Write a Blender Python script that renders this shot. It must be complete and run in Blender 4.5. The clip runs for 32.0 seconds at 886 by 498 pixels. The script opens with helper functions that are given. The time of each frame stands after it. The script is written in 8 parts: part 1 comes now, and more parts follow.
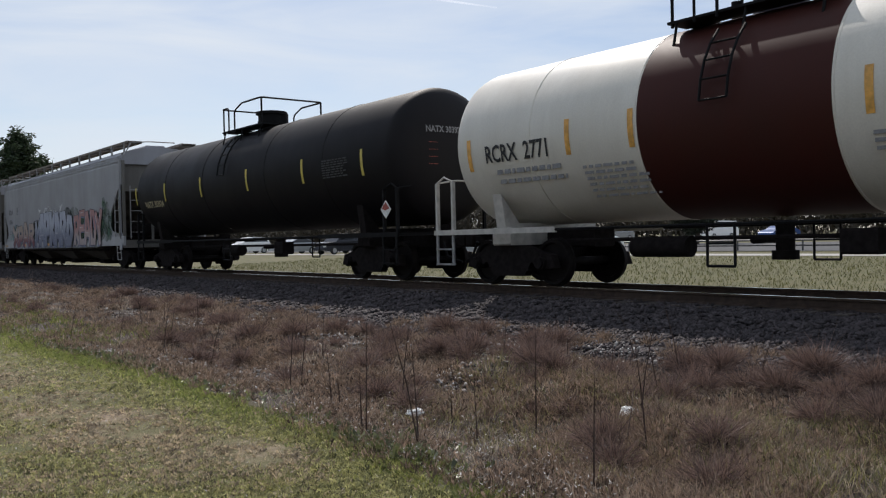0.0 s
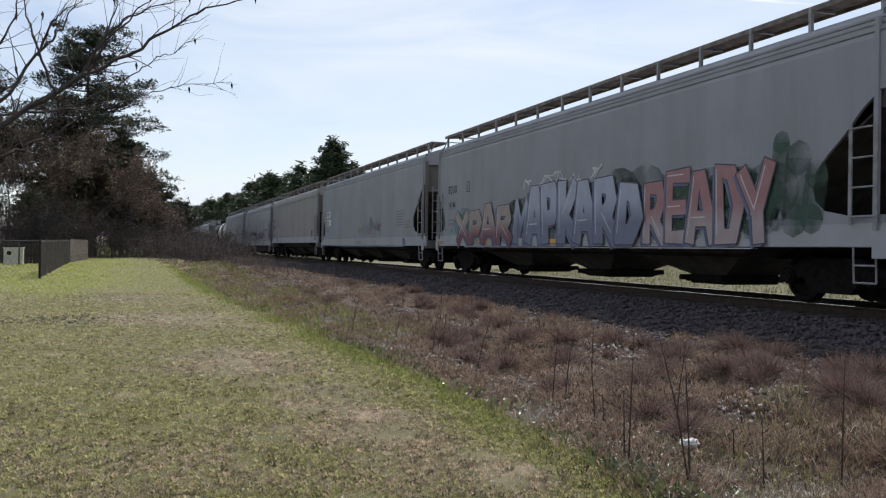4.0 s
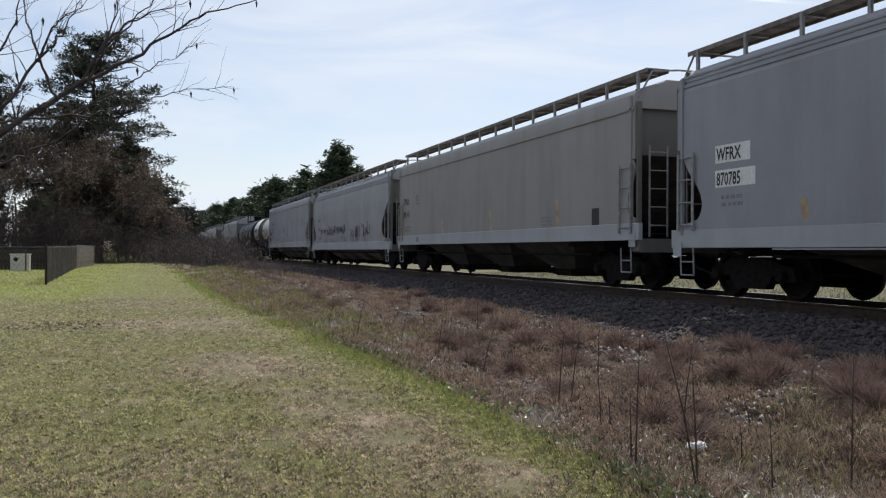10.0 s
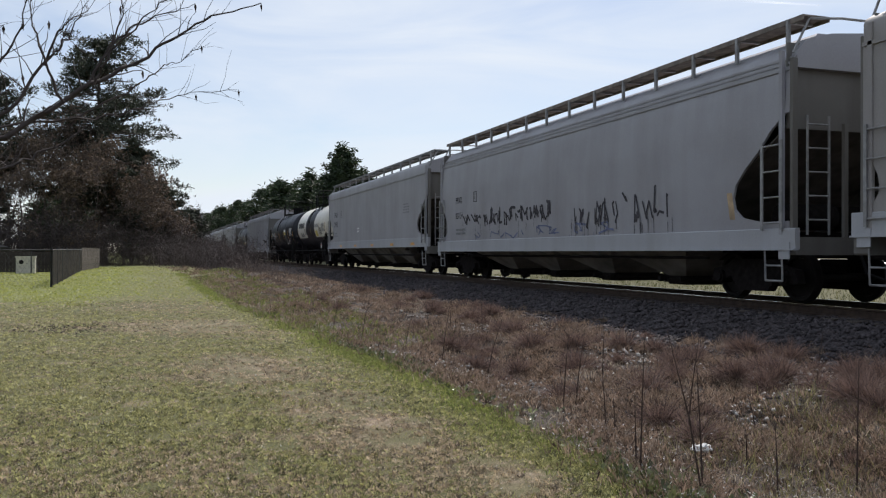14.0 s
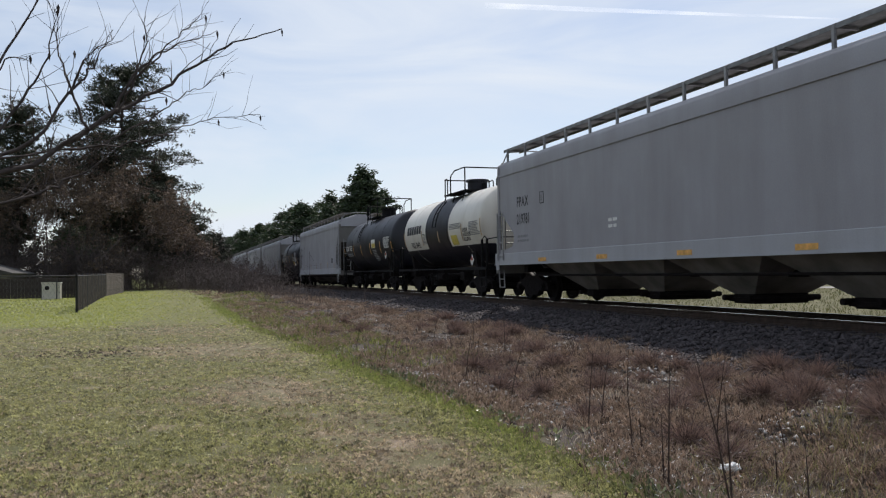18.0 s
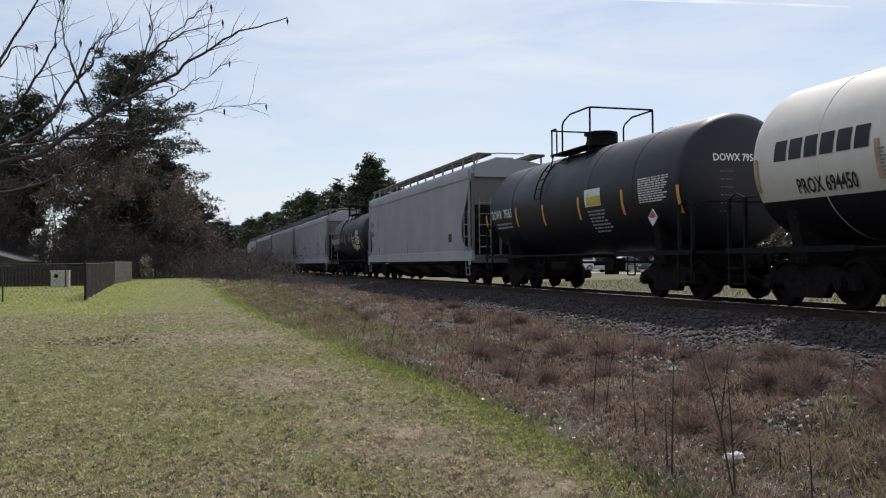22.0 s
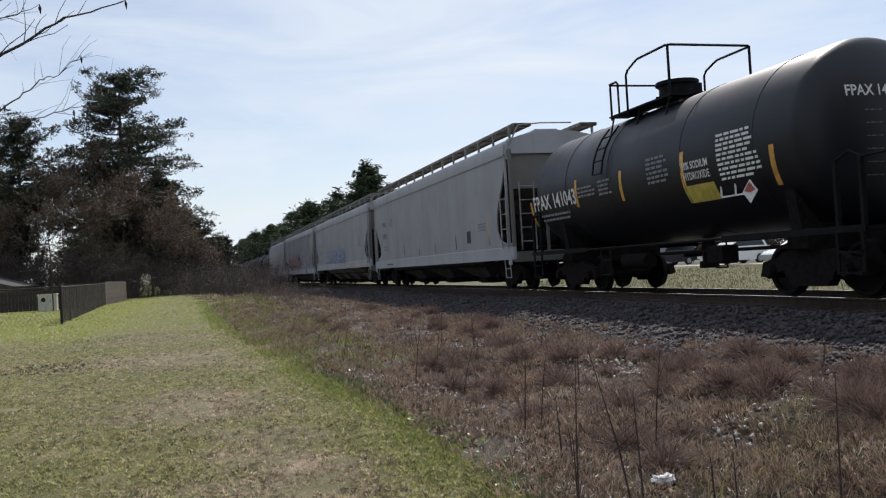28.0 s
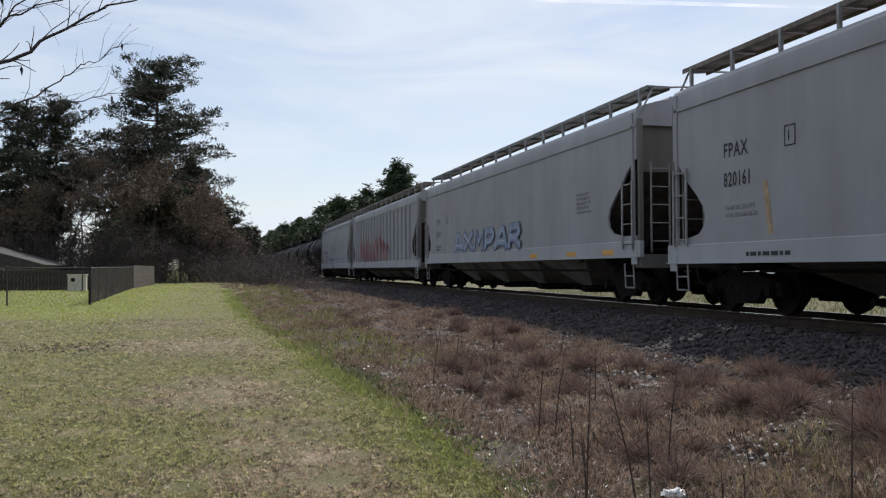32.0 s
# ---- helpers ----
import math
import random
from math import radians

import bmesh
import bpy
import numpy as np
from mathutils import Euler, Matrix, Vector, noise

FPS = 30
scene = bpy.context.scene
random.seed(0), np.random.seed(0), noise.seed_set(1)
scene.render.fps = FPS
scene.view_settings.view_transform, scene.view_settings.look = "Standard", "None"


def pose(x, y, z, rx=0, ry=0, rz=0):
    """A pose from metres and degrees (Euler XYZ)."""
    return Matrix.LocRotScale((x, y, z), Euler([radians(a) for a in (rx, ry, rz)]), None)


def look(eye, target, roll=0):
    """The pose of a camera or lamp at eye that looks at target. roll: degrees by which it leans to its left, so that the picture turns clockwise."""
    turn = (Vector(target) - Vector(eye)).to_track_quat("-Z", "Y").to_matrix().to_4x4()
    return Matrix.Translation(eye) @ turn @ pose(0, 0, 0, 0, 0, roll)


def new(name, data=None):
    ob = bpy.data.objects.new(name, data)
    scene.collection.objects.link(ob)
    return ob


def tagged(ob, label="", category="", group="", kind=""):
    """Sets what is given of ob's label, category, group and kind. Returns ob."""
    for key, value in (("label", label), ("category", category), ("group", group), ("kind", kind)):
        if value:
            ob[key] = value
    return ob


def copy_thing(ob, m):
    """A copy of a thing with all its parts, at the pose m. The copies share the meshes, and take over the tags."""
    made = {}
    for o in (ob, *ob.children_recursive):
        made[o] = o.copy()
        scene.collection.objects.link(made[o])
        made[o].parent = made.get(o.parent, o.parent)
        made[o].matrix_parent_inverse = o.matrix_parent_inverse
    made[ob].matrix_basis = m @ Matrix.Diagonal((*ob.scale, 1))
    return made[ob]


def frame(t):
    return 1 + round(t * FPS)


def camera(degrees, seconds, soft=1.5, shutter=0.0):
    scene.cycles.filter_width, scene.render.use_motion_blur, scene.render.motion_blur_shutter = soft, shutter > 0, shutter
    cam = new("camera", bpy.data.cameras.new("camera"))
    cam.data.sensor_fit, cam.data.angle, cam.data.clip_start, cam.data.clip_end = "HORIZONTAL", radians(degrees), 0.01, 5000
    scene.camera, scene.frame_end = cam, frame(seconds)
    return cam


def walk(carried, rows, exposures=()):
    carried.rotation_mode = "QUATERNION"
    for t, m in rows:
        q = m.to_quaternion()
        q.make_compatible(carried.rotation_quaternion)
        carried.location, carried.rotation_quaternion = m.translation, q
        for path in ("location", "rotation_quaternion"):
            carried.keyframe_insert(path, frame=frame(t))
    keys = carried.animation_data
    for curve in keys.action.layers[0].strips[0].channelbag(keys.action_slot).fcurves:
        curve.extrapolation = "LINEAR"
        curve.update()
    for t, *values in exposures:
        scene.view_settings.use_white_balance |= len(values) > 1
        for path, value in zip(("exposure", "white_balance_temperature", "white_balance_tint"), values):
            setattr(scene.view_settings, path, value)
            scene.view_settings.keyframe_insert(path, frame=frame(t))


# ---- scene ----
cam = camera(54.53, 32.0, soft=1.2)
PATH = [
    (0, look((-0.569, -0.601, 1.610), (11.850, 15.074, 1.374), -1.30)),
    (0.3, look((-0.555, -0.690, 1.618), (9.620, 16.526, 1.365), -0.11)),
    (0.5, look((-0.476, -0.603, 1.609), (8.958, 17.029, 1.290), 0.47)),
    (1, look((-0.373, -0.528, 1.598), (9.359, 16.940, 1.217), 1.07)),
    (1.5, look((-0.303, -0.379, 1.589), (10.286, 16.587, 1.444), 0.55)),
    (2, look((-0.215, -0.350, 1.582), (10.078, 16.798, 1.435), 1.25)),
    (2.5, look((-0.075, -0.302, 1.567), (9.054, 17.492, 1.400), 2.32)),
    (3, look((-0.033, -0.147, 1.555), (8.305, 18.032, 1.592), 1.98)),
    (3.5, look((-0.031, -0.039, 1.543), (6.877, 18.730, 1.481), 1.26)),
    (5.5, look((0.008, -0.019, 1.553), (6.432, 18.921, 1.604), 0.19)),
    (6, look((0.012, -0.015, 1.554), (6.420, 18.931, 1.569), 0.01)),
    (6.5, look((0.010, -0.010, 1.550), (6.501, 18.907, 1.616), -0.03)),
    (7, look((0.014, -0.006, 1.551), (6.504, 18.912, 1.624), -0.03)),
    (7.5, look((0.008, -0.012, 1.544), (6.481, 18.911, 1.607), 0.14)),
    (8, look((0.012, -0.001, 1.546), (6.462, 18.931, 1.607), 0.17)),
    (8.5, look((0.008, -0.006, 1.551), (6.434, 18.934, 1.616), 0.16)),
    (9, look((0.005, -0.005, 1.551), (6.493, 18.913, 1.610), 0.17)),
    (9.5, look((0.002, -0.001, 1.552), (6.572, 18.889, 1.627), 0.20)),
    (10, look((0.005, 0.007, 1.549), (6.511, 18.920, 1.600), 0.23)),
    (10.5, look((0.007, 0.006, 1.546), (6.359, 18.971, 1.584), 0.13)),
    (11, look((0.000, 0.003, 1.547), (6.311, 18.981, 1.559), 0.21)),
    (11.5, look((0.004, 0.008, 1.546), (6.319, 18.985, 1.557), 0.34)),
    (12, look((-0.001, 0.001, 1.552), (6.308, 18.980, 1.574), 0.37)),
    (12.5, look((0.004, 0.005, 1.549), (6.317, 18.982, 1.583), 0.32)),
    (13, look((0.003, 0.003, 1.551), (6.378, 18.960, 1.617), 0.19)),
    (13.5, look((0.002, -0.001, 1.549), (6.424, 18.940, 1.645), 0.14)),
    (15.5, look((0.003, 0.010, 1.550), (6.292, 18.995, 1.673), 0.22)),
    (16, look((-0.000, 0.014, 1.547), (6.214, 19.024, 1.719), -0.08)),
    (16.5, look((-0.010, 0.006, 1.547), (6.012, 19.076, 1.862), -0.65)),
    (17, look((-0.015, 0.006, 1.549), (5.862, 19.117, 2.030), -0.80)),
    (17.5, look((-0.012, -0.000, 1.553), (5.865, 19.109, 2.112), -0.83)),
    (18, look((-0.009, 0.001, 1.550), (5.939, 19.087, 2.128), -0.64)),
    (18.5, look((-0.010, 0.001, 1.553), (5.933, 19.089, 2.115), -0.40)),
    (19, look((-0.010, 0.007, 1.545), (5.738, 19.157, 1.996), -0.21)),
    (19.5, look((-0.007, 0.008, 1.545), (5.587, 19.206, 1.924), -0.33)),
    (20, look((-0.010, 0.002, 1.551), (5.534, 19.214, 1.927), -0.41)),
    (20.5, look((-0.007, 0.007, 1.548), (5.667, 19.182, 1.920), -0.49)),
    (21, look((-0.009, -0.005, 1.552), (5.846, 19.113, 2.022), -0.27)),
    (21.5, look((-0.007, -0.014, 1.552), (5.877, 19.095, 2.034), -0.19)),
    (22, look((0.007, -0.018, 1.552), (5.788, 19.125, 1.872), -0.51)),
    (22.5, look((0.080, -0.034, 1.547), (5.975, 19.077, 1.703), -0.17)),
    (23, look((0.203, -0.033, 1.541), (6.544, 18.934, 1.315), 0.87)),
    (23.5, look((0.298, 0.056, 1.522), (7.276, 18.799, 1.441), 1.13)),
    (24, look((0.411, 0.210, 1.535), (7.673, 18.840, 1.964), -0.14)),
    (24.5, look((0.550, 0.235, 1.527), (7.040, 19.149, 1.902), -0.53)),
    (25, look((0.717, 0.227, 1.538), (6.422, 19.396, 1.592), -0.26)),
    (25.5, look((0.852, 0.333, 1.527), (6.735, 19.449, 1.504), -1.45)),
    (27.5, look((1.191, 0.579, 1.537), (6.495, 19.861, 1.832), -4.05)),
    (28, look((1.177, 0.585, 1.539), (6.782, 19.780, 1.945), -3.41)),
    (28.5, look((1.176, 0.583, 1.540), (6.871, 19.747, 2.079), -2.91)),
    (29, look((1.177, 0.565, 1.541), (6.952, 19.699, 2.258), -2.62)),
    (29.5, look((1.177, 0.574, 1.542), (6.984, 19.694, 2.398), -2.30)),
    (30, look((1.171, 0.572, 1.544), (6.982, 19.690, 2.407), -1.97)),
    (30.5, look((1.177, 0.573, 1.545), (7.045, 19.675, 2.354), -1.60)),
    (31, look((1.174, 0.570, 1.545), (6.997, 19.682, 2.454), -1.16)),
    (31.5, look((1.184, 0.553, 1.546), (6.842, 19.714, 2.479), -0.88)),
    (32, look((1.191, 0.533, 1.541), (6.198, 19.890, 1.999), -0.25)),
]
walk(cam, PATH, exposures=[(0, -0.06, 6450, 14), (1.5, 0.06, 6450, 14), (3, 0.2, 6450, 14), (5.5, 0.09, 6450, 14), (13, 0.09, 6450, 14), (16, 0.02, 6450, 14), (22.5, 0.02, 6450, 14), (24, 0.1, 6450, 14), (32, 0.06, 6450, 14)])

# ---------------------------------------------------------------- light
SUN_DIR = Vector((0.44, 0.75, 1.0)).normalized()
sun_elev = math.asin(SUN_DIR.z)
sun_az = math.atan2(SUN_DIR.x, SUN_DIR.y)

world = bpy.data.worlds.new("sky")
scene.world = world
world.use_nodes = True
wn, wl = world.node_tree.nodes, world.node_tree.links
wn.clear()
w_out = wn.new("ShaderNodeOutputWorld")
w_bg = wn.new("ShaderNodeBackground")
w_sky = wn.new("ShaderNodeTexSky")
w_sky.sky_type, w_sky.sun_disc = "NISHITA", False
w_sky.sun_elevation, w_sky.sun_rotation = sun_elev, sun_az
w_sky.air_density, w_sky.dust_density, w_sky.ozone_density = 1.0, 0.6, 1.0
# thin streaky cirrus drawn out along one heading
w_tc = wn.new("ShaderNodeTexCoord")
w_map = wn.new("ShaderNodeMapping")
w_map.inputs["Rotation"].default_value = (radians(8), radians(-10), radians(25))
w_map.inputs["Scale"].default_value = (1.6, 1.2, 7.0)
w_noise = wn.new("ShaderNodeTexNoise")
w_noise.inputs["Scale"].default_value, w_noise.inputs["Detail"].default_value = 1.7, 7.0
w_noise.inputs["Roughness"].default_value, w_noise.inputs["Distortion"].default_value = 0.55, 0.6
w_ramp = wn.new("ShaderNodeValToRGB")
w_ramp.color_ramp.elements[0].position, w_ramp.color_ramp.elements[0].color = 0.33, (0.2, 0.2, 0.2, 1)
w_ramp.color_ramp.elements[1].position, w_ramp.color_ramp.elements[1].color = 0.7, (0.95, 0.95, 0.95, 1)
w_mix = wn.new("ShaderNodeMixRGB")
w_mix.inputs["Color2"].default_value = (7.5, 8.3, 8.95, 1)
wl.new(w_tc.outputs["Generated"], w_map.inputs["Vector"])
wl.new(w_map.outputs["Vector"], w_noise.inputs["Vector"])
wl.new(w_noise.outputs["Fac"], w_ramp.inputs["Fac"])
wl.new(w_ramp.outputs["Color"], w_mix.inputs["Fac"])
wl.new(w_sky.outputs["Color"], w_mix.inputs["Color1"])
wl.new(w_mix.outputs["Color"], w_bg.inputs["Color"])
w_bg.inputs["Strength"].default_value = 0.1
wl.new(w_bg.outputs["Background"], w_out.inputs["Surface"])

sun_data = bpy.data.lights.new("sun", "SUN")
sun_data.energy, sun_data.angle, sun_data.color = 3.7, radians(0.6), (1.0, 0.95, 0.86)
sun = new("sun", sun_data)
sun.matrix_world = look(SUN_DIR * 200, (0, 0, 0))

# ---------------------------------------------------------------- materials
def node_material(name):
    m = bpy.data.materials.new(name)
    m.use_nodes = True
    nt = m.node_tree
    return m, nt, nt.nodes["Principled BSDF"]


def add_noise(nt, scale, detail=4.0, stretch=(1, 1, 1), rough=0.55, coord="Object"):
    tc = nt.nodes.new("ShaderNodeTexCoord")
    mp = nt.nodes.new("ShaderNodeMapping")
    mp.inputs["Scale"].default_value = stretch
    nz = nt.nodes.new("ShaderNodeTexNoise")
    nz.inputs["Scale"].default_value, nz.inputs["Detail"].default_value = scale, detail
    nz.inputs["Roughness"].default_value = rough
    nt.links.new(tc.outputs[coord], mp.inputs["Vector"])
    nt.links.new(mp.outputs["Vector"], nz.inputs["Vector"])
    return nz.outputs["Fac"]


def add_ramp(nt, fac, stops):
    r = nt.nodes.new("ShaderNodeValToRGB")
    el = r.color_ramp.elements
    while len(el) < len(stops):
        el.new(0.5)
    for e, (p, c) in zip(el, stops):
        e.position, e.color = p, (*c, 1) if len(c) == 3 else c
    nt.links.new(fac, r.inputs["Fac"])
    return r.outputs["Color"]


def add_mix(nt, fac, a, b, mode="MIX"):
    m = nt.nodes.new("ShaderNodeMixRGB")
    m.blend_type = mode
    for sock, v in ((m.inputs["Fac"], fac), (m.inputs["Color1"], a), (m.inputs["Color2"], b)):
        if isinstance(v, (int, float)):
            sock.default_value = v
        elif isinstance(v, tuple):
            sock.default_value = (*v, 1)
        else:
            nt.links.new(v, sock)
    return m.outputs["Color"]


def add_bump(nt, bsdf, fac, strength, dist):
    b = nt.nodes.new("ShaderNodeBump")
    b.inputs["Strength"].default_value, b.inputs["Distance"].default_value = strength, dist
    nt.links.new(fac, b.inputs["Height"])
    nt.links.new(b.outputs["Normal"], bsdf.inputs["Normal"])


def paint(name, base, grime, rough=0.5, amount=0.5, metal=0.0, spots=0.35, bump=0.25, gloss=0.4):
    """Weathered paint on steel: runs of dirt down the sheet, blotches and a slightly wavy skin."""
    m, nt, b = node_material(name)
    runs = add_noise(nt, 0.8, 6, (1.6, 1.6, 0.22), 0.6)
    runs = add_ramp(nt, runs, [(0.42, (0, 0, 0)), (0.78, (amount,) * 3)])
    blot = add_noise(nt, 0.55, 5, (1, 1, 1), 0.6)
    blot = add_ramp(nt, blot, [(0.4, (0, 0, 0)), (0.75, (spots,) * 3)])
    fine = add_noise(nt, 35, 3)
    c = add_mix(nt, runs, base, grime)
    c = add_mix(nt, blot, c, tuple(0.55 * x + 0.45 * y for x, y in zip(base, grime)))
    c = add_mix(nt, 0.12, c, add_ramp(nt, fine, [(0.3, (0.3,) * 3), (0.7, (1.0,) * 3)]), "MULTIPLY")
    nt.links.new(c, b.inputs["Base Color"])
    b.inputs["Metallic"].default_value = metal
    r = add_ramp(nt, blot, [(0.0, (rough,) * 3), (1.0, (min(1, rough + 0.35),) * 3)])
    nt.links.new(r, b.inputs["Roughness"])
    b.inputs["Specular IOR Level"].default_value = gloss
    add_bump(nt, b, add_noise(nt, 1.1, 2), bump, 0.02)
    return m


def plain(name, base, rough=0.6, metal=0.0, vary=0.25, scale=6.0, bump=0.0):
    m, nt, b = node_material(name)
    n = add_noise(nt, scale, 5)
    lo = tuple(x * (1 - vary) for x in base)
    hi = tuple(min(1, x * (1 + vary)) for x in base)
    nt.links.new(add_ramp(nt, n, [(0.3, lo), (0.7, hi)]), b.inputs["Base Color"])
    b.inputs["Roughness"].default_value, b.inputs["Metallic"].default_value = rough, metal
    if bump:
        add_bump(nt, b, n, bump, 0.01)
    return m


def leafy(name, dark, light, rough=0.6, through_light=0.35):
    """Leaves, needles and grass: each blade or leaf differs, and some light passes through it."""
    m, nt, b = node_material(name)
    geo = nt.nodes.new("ShaderNodeNewGeometry")
    c = add_ramp(nt, geo.outputs["Random Per Island"], [(0.0, dark), (1.0, light)])
    nt.links.new(c, b.inputs["Base Color"])
    b.inputs["Roughness"].default_value = rough
    tr = nt.nodes.new("ShaderNodeBsdfTranslucent")
    nt.links.new(c, tr.inputs["Color"])
    mx = nt.nodes.new("ShaderNodeMixShader")
    mx.inputs["Fac"].default_value = through_light
    out = nt.nodes["Material Output"]
    nt.links.new(b.outputs["BSDF"], mx.inputs[1])
    nt.links.new(tr.outputs["BSDF"], mx.inputs[2])
    nt.links.new(mx.outputs["Shader"], out.inputs["Surface"])
    return m


GREY_A = paint("grey_hopper_paint", (0.335, 0.338, 0.372), (0.17, 0.155, 0.14), 0.5, 0.45, spots=0.55)
GREY_B = paint("pale_grey_hopper_paint", (0.358, 0.355, 0.382), (0.18, 0.16, 0.145), 0.5, 0.4, spots=0.5)
# darker than the side paint: dirt, plus the shade on the car ends
END_PAINT = paint("shaded_dirty_end_paint", (0.17, 0.162, 0.15), (0.08, 0.07, 0.06), 0.6, 0.7, spots=0.6)
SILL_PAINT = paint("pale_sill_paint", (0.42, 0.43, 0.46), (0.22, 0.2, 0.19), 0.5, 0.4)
GREY_C = paint("dusty_beige_grey_paint", (0.33, 0.315, 0.31), (0.2, 0.165, 0.135), 0.55, 0.55)
WHITE_TANK = paint("white_tank_paint", (0.76, 0.73, 0.66), (0.42, 0.37, 0.3), 0.35, 0.4)
BLACK_TANK = paint("black_tank_paint", (0.009, 0.0082, 0.01), (0.02, 0.017, 0.017), 0.55, 0.4, gloss=0.16)
BLUE_BLACK = paint("dusty_blue_black_tank_paint", (0.0085, 0.0095, 0.016), (0.02, 0.019, 0.022), 0.42, 0.4, gloss=0.4)
MAROON = paint("maroon_band_paint", (0.055, 0.014, 0.011), (0.03, 0.018, 0.015), 0.5, 0.4, gloss=0.15)
NAVY = paint("black_band_paint", (0.012, 0.012, 0.02), (0.035, 0.03, 0.028), 0.4, 0.4, gloss=0.3)
DARK_STEEL = plain("dirty_dark_steel", (0.015, 0.0125, 0.0125), 0.85, 0.0, 0.4, 9, 0.3)
WHEEL_STEEL = plain("wheel_steel", (0.014, 0.012, 0.012), 0.6, 0.2, 0.3, 7)
RUST = plain("rusty_grating", (0.2, 0.17, 0.15), 0.8, 0.1, 0.45, 5)
GALV = plain("galvanised_grating", (0.22, 0.22, 0.22), 0.6, 0.6, 0.3, 5)
POCKET = plain("dusty_pocket_paint", (0.2, 0.185, 0.17), 0.8, 0, 0.4, 1.6)
# grimy paint, darkened further to put the shade under the slopes into its colour
SHADED_GRIME = plain("shaded_grimy_slope_paint", (0.075, 0.066, 0.06), 0.85, 0, 0.45, 2.5)
LADDER = plain("painted_ladder_steel", (0.27, 0.268, 0.27), 0.5, 0.2, 0.3, 6)
BLACK_LADDER = plain("black_painted_rail", (0.011, 0.011, 0.012), 0.6, 0.0, 0.3, 6)
WHITE_LADDER = plain("white_painted_rail", (0.48, 0.46, 0.43), 0.5, 0.1, 0.2, 6)
for dull in (DARK_STEEL, WHEEL_STEEL, BLACK_LADDER):
    dull.node_tree.nodes["Principled BSDF"].inputs["Specular IOR Level"].default_value = 0.08
RAIL_TOP = plain("polished_rail_head", (0.62, 0.62, 0.62), 0.16, 1.0, 0.1, 4)
RAIL_SIDE = plain("rusty_rail_side", (0.06, 0.04, 0.03), 0.8, 0.4, 0.4, 8)
TIE = plain("weathered_tie_wood", (0.07, 0.055, 0.045), 0.85, 0, 0.45, 11, 0.5)
INK_BLACK = plain("black_lettering", (0.02, 0.02, 0.025), 0.6, 0, 0.3, 20)
INK_WHITE = plain("white_lettering", (0.75, 0.75, 0.73), 0.6, 0, 0.15, 20)
INK_FADED = plain("faded_grey_lettering", (0.22, 0.22, 0.23), 0.65, 0, 0.3, 20)
INK_DIM = plain("dulled_grey_lettering", (0.05, 0.05, 0.052), 0.7, 0, 0.3, 20)
INK_PALE = plain("yellowed_pale_lettering", (0.5, 0.44, 0.28), 0.6, 0, 0.15, 20)
INK_RED = plain("faded_red_lettering", (0.35, 0.08, 0.06), 0.65, 0, 0.3, 20)
ORANGE = plain("yellow_reflector_tape", (0.72, 0.38, 0.09), 0.35, 0, 0.3, 8)
ORANGE_FADED = plain("faded_orange_streak", (0.42, 0.30, 0.18), 0.6, 0, 0.35, 4)
YELLOW = plain("yellow_decal", (0.62, 0.50, 0.10), 0.5, 0, 0.2, 8)
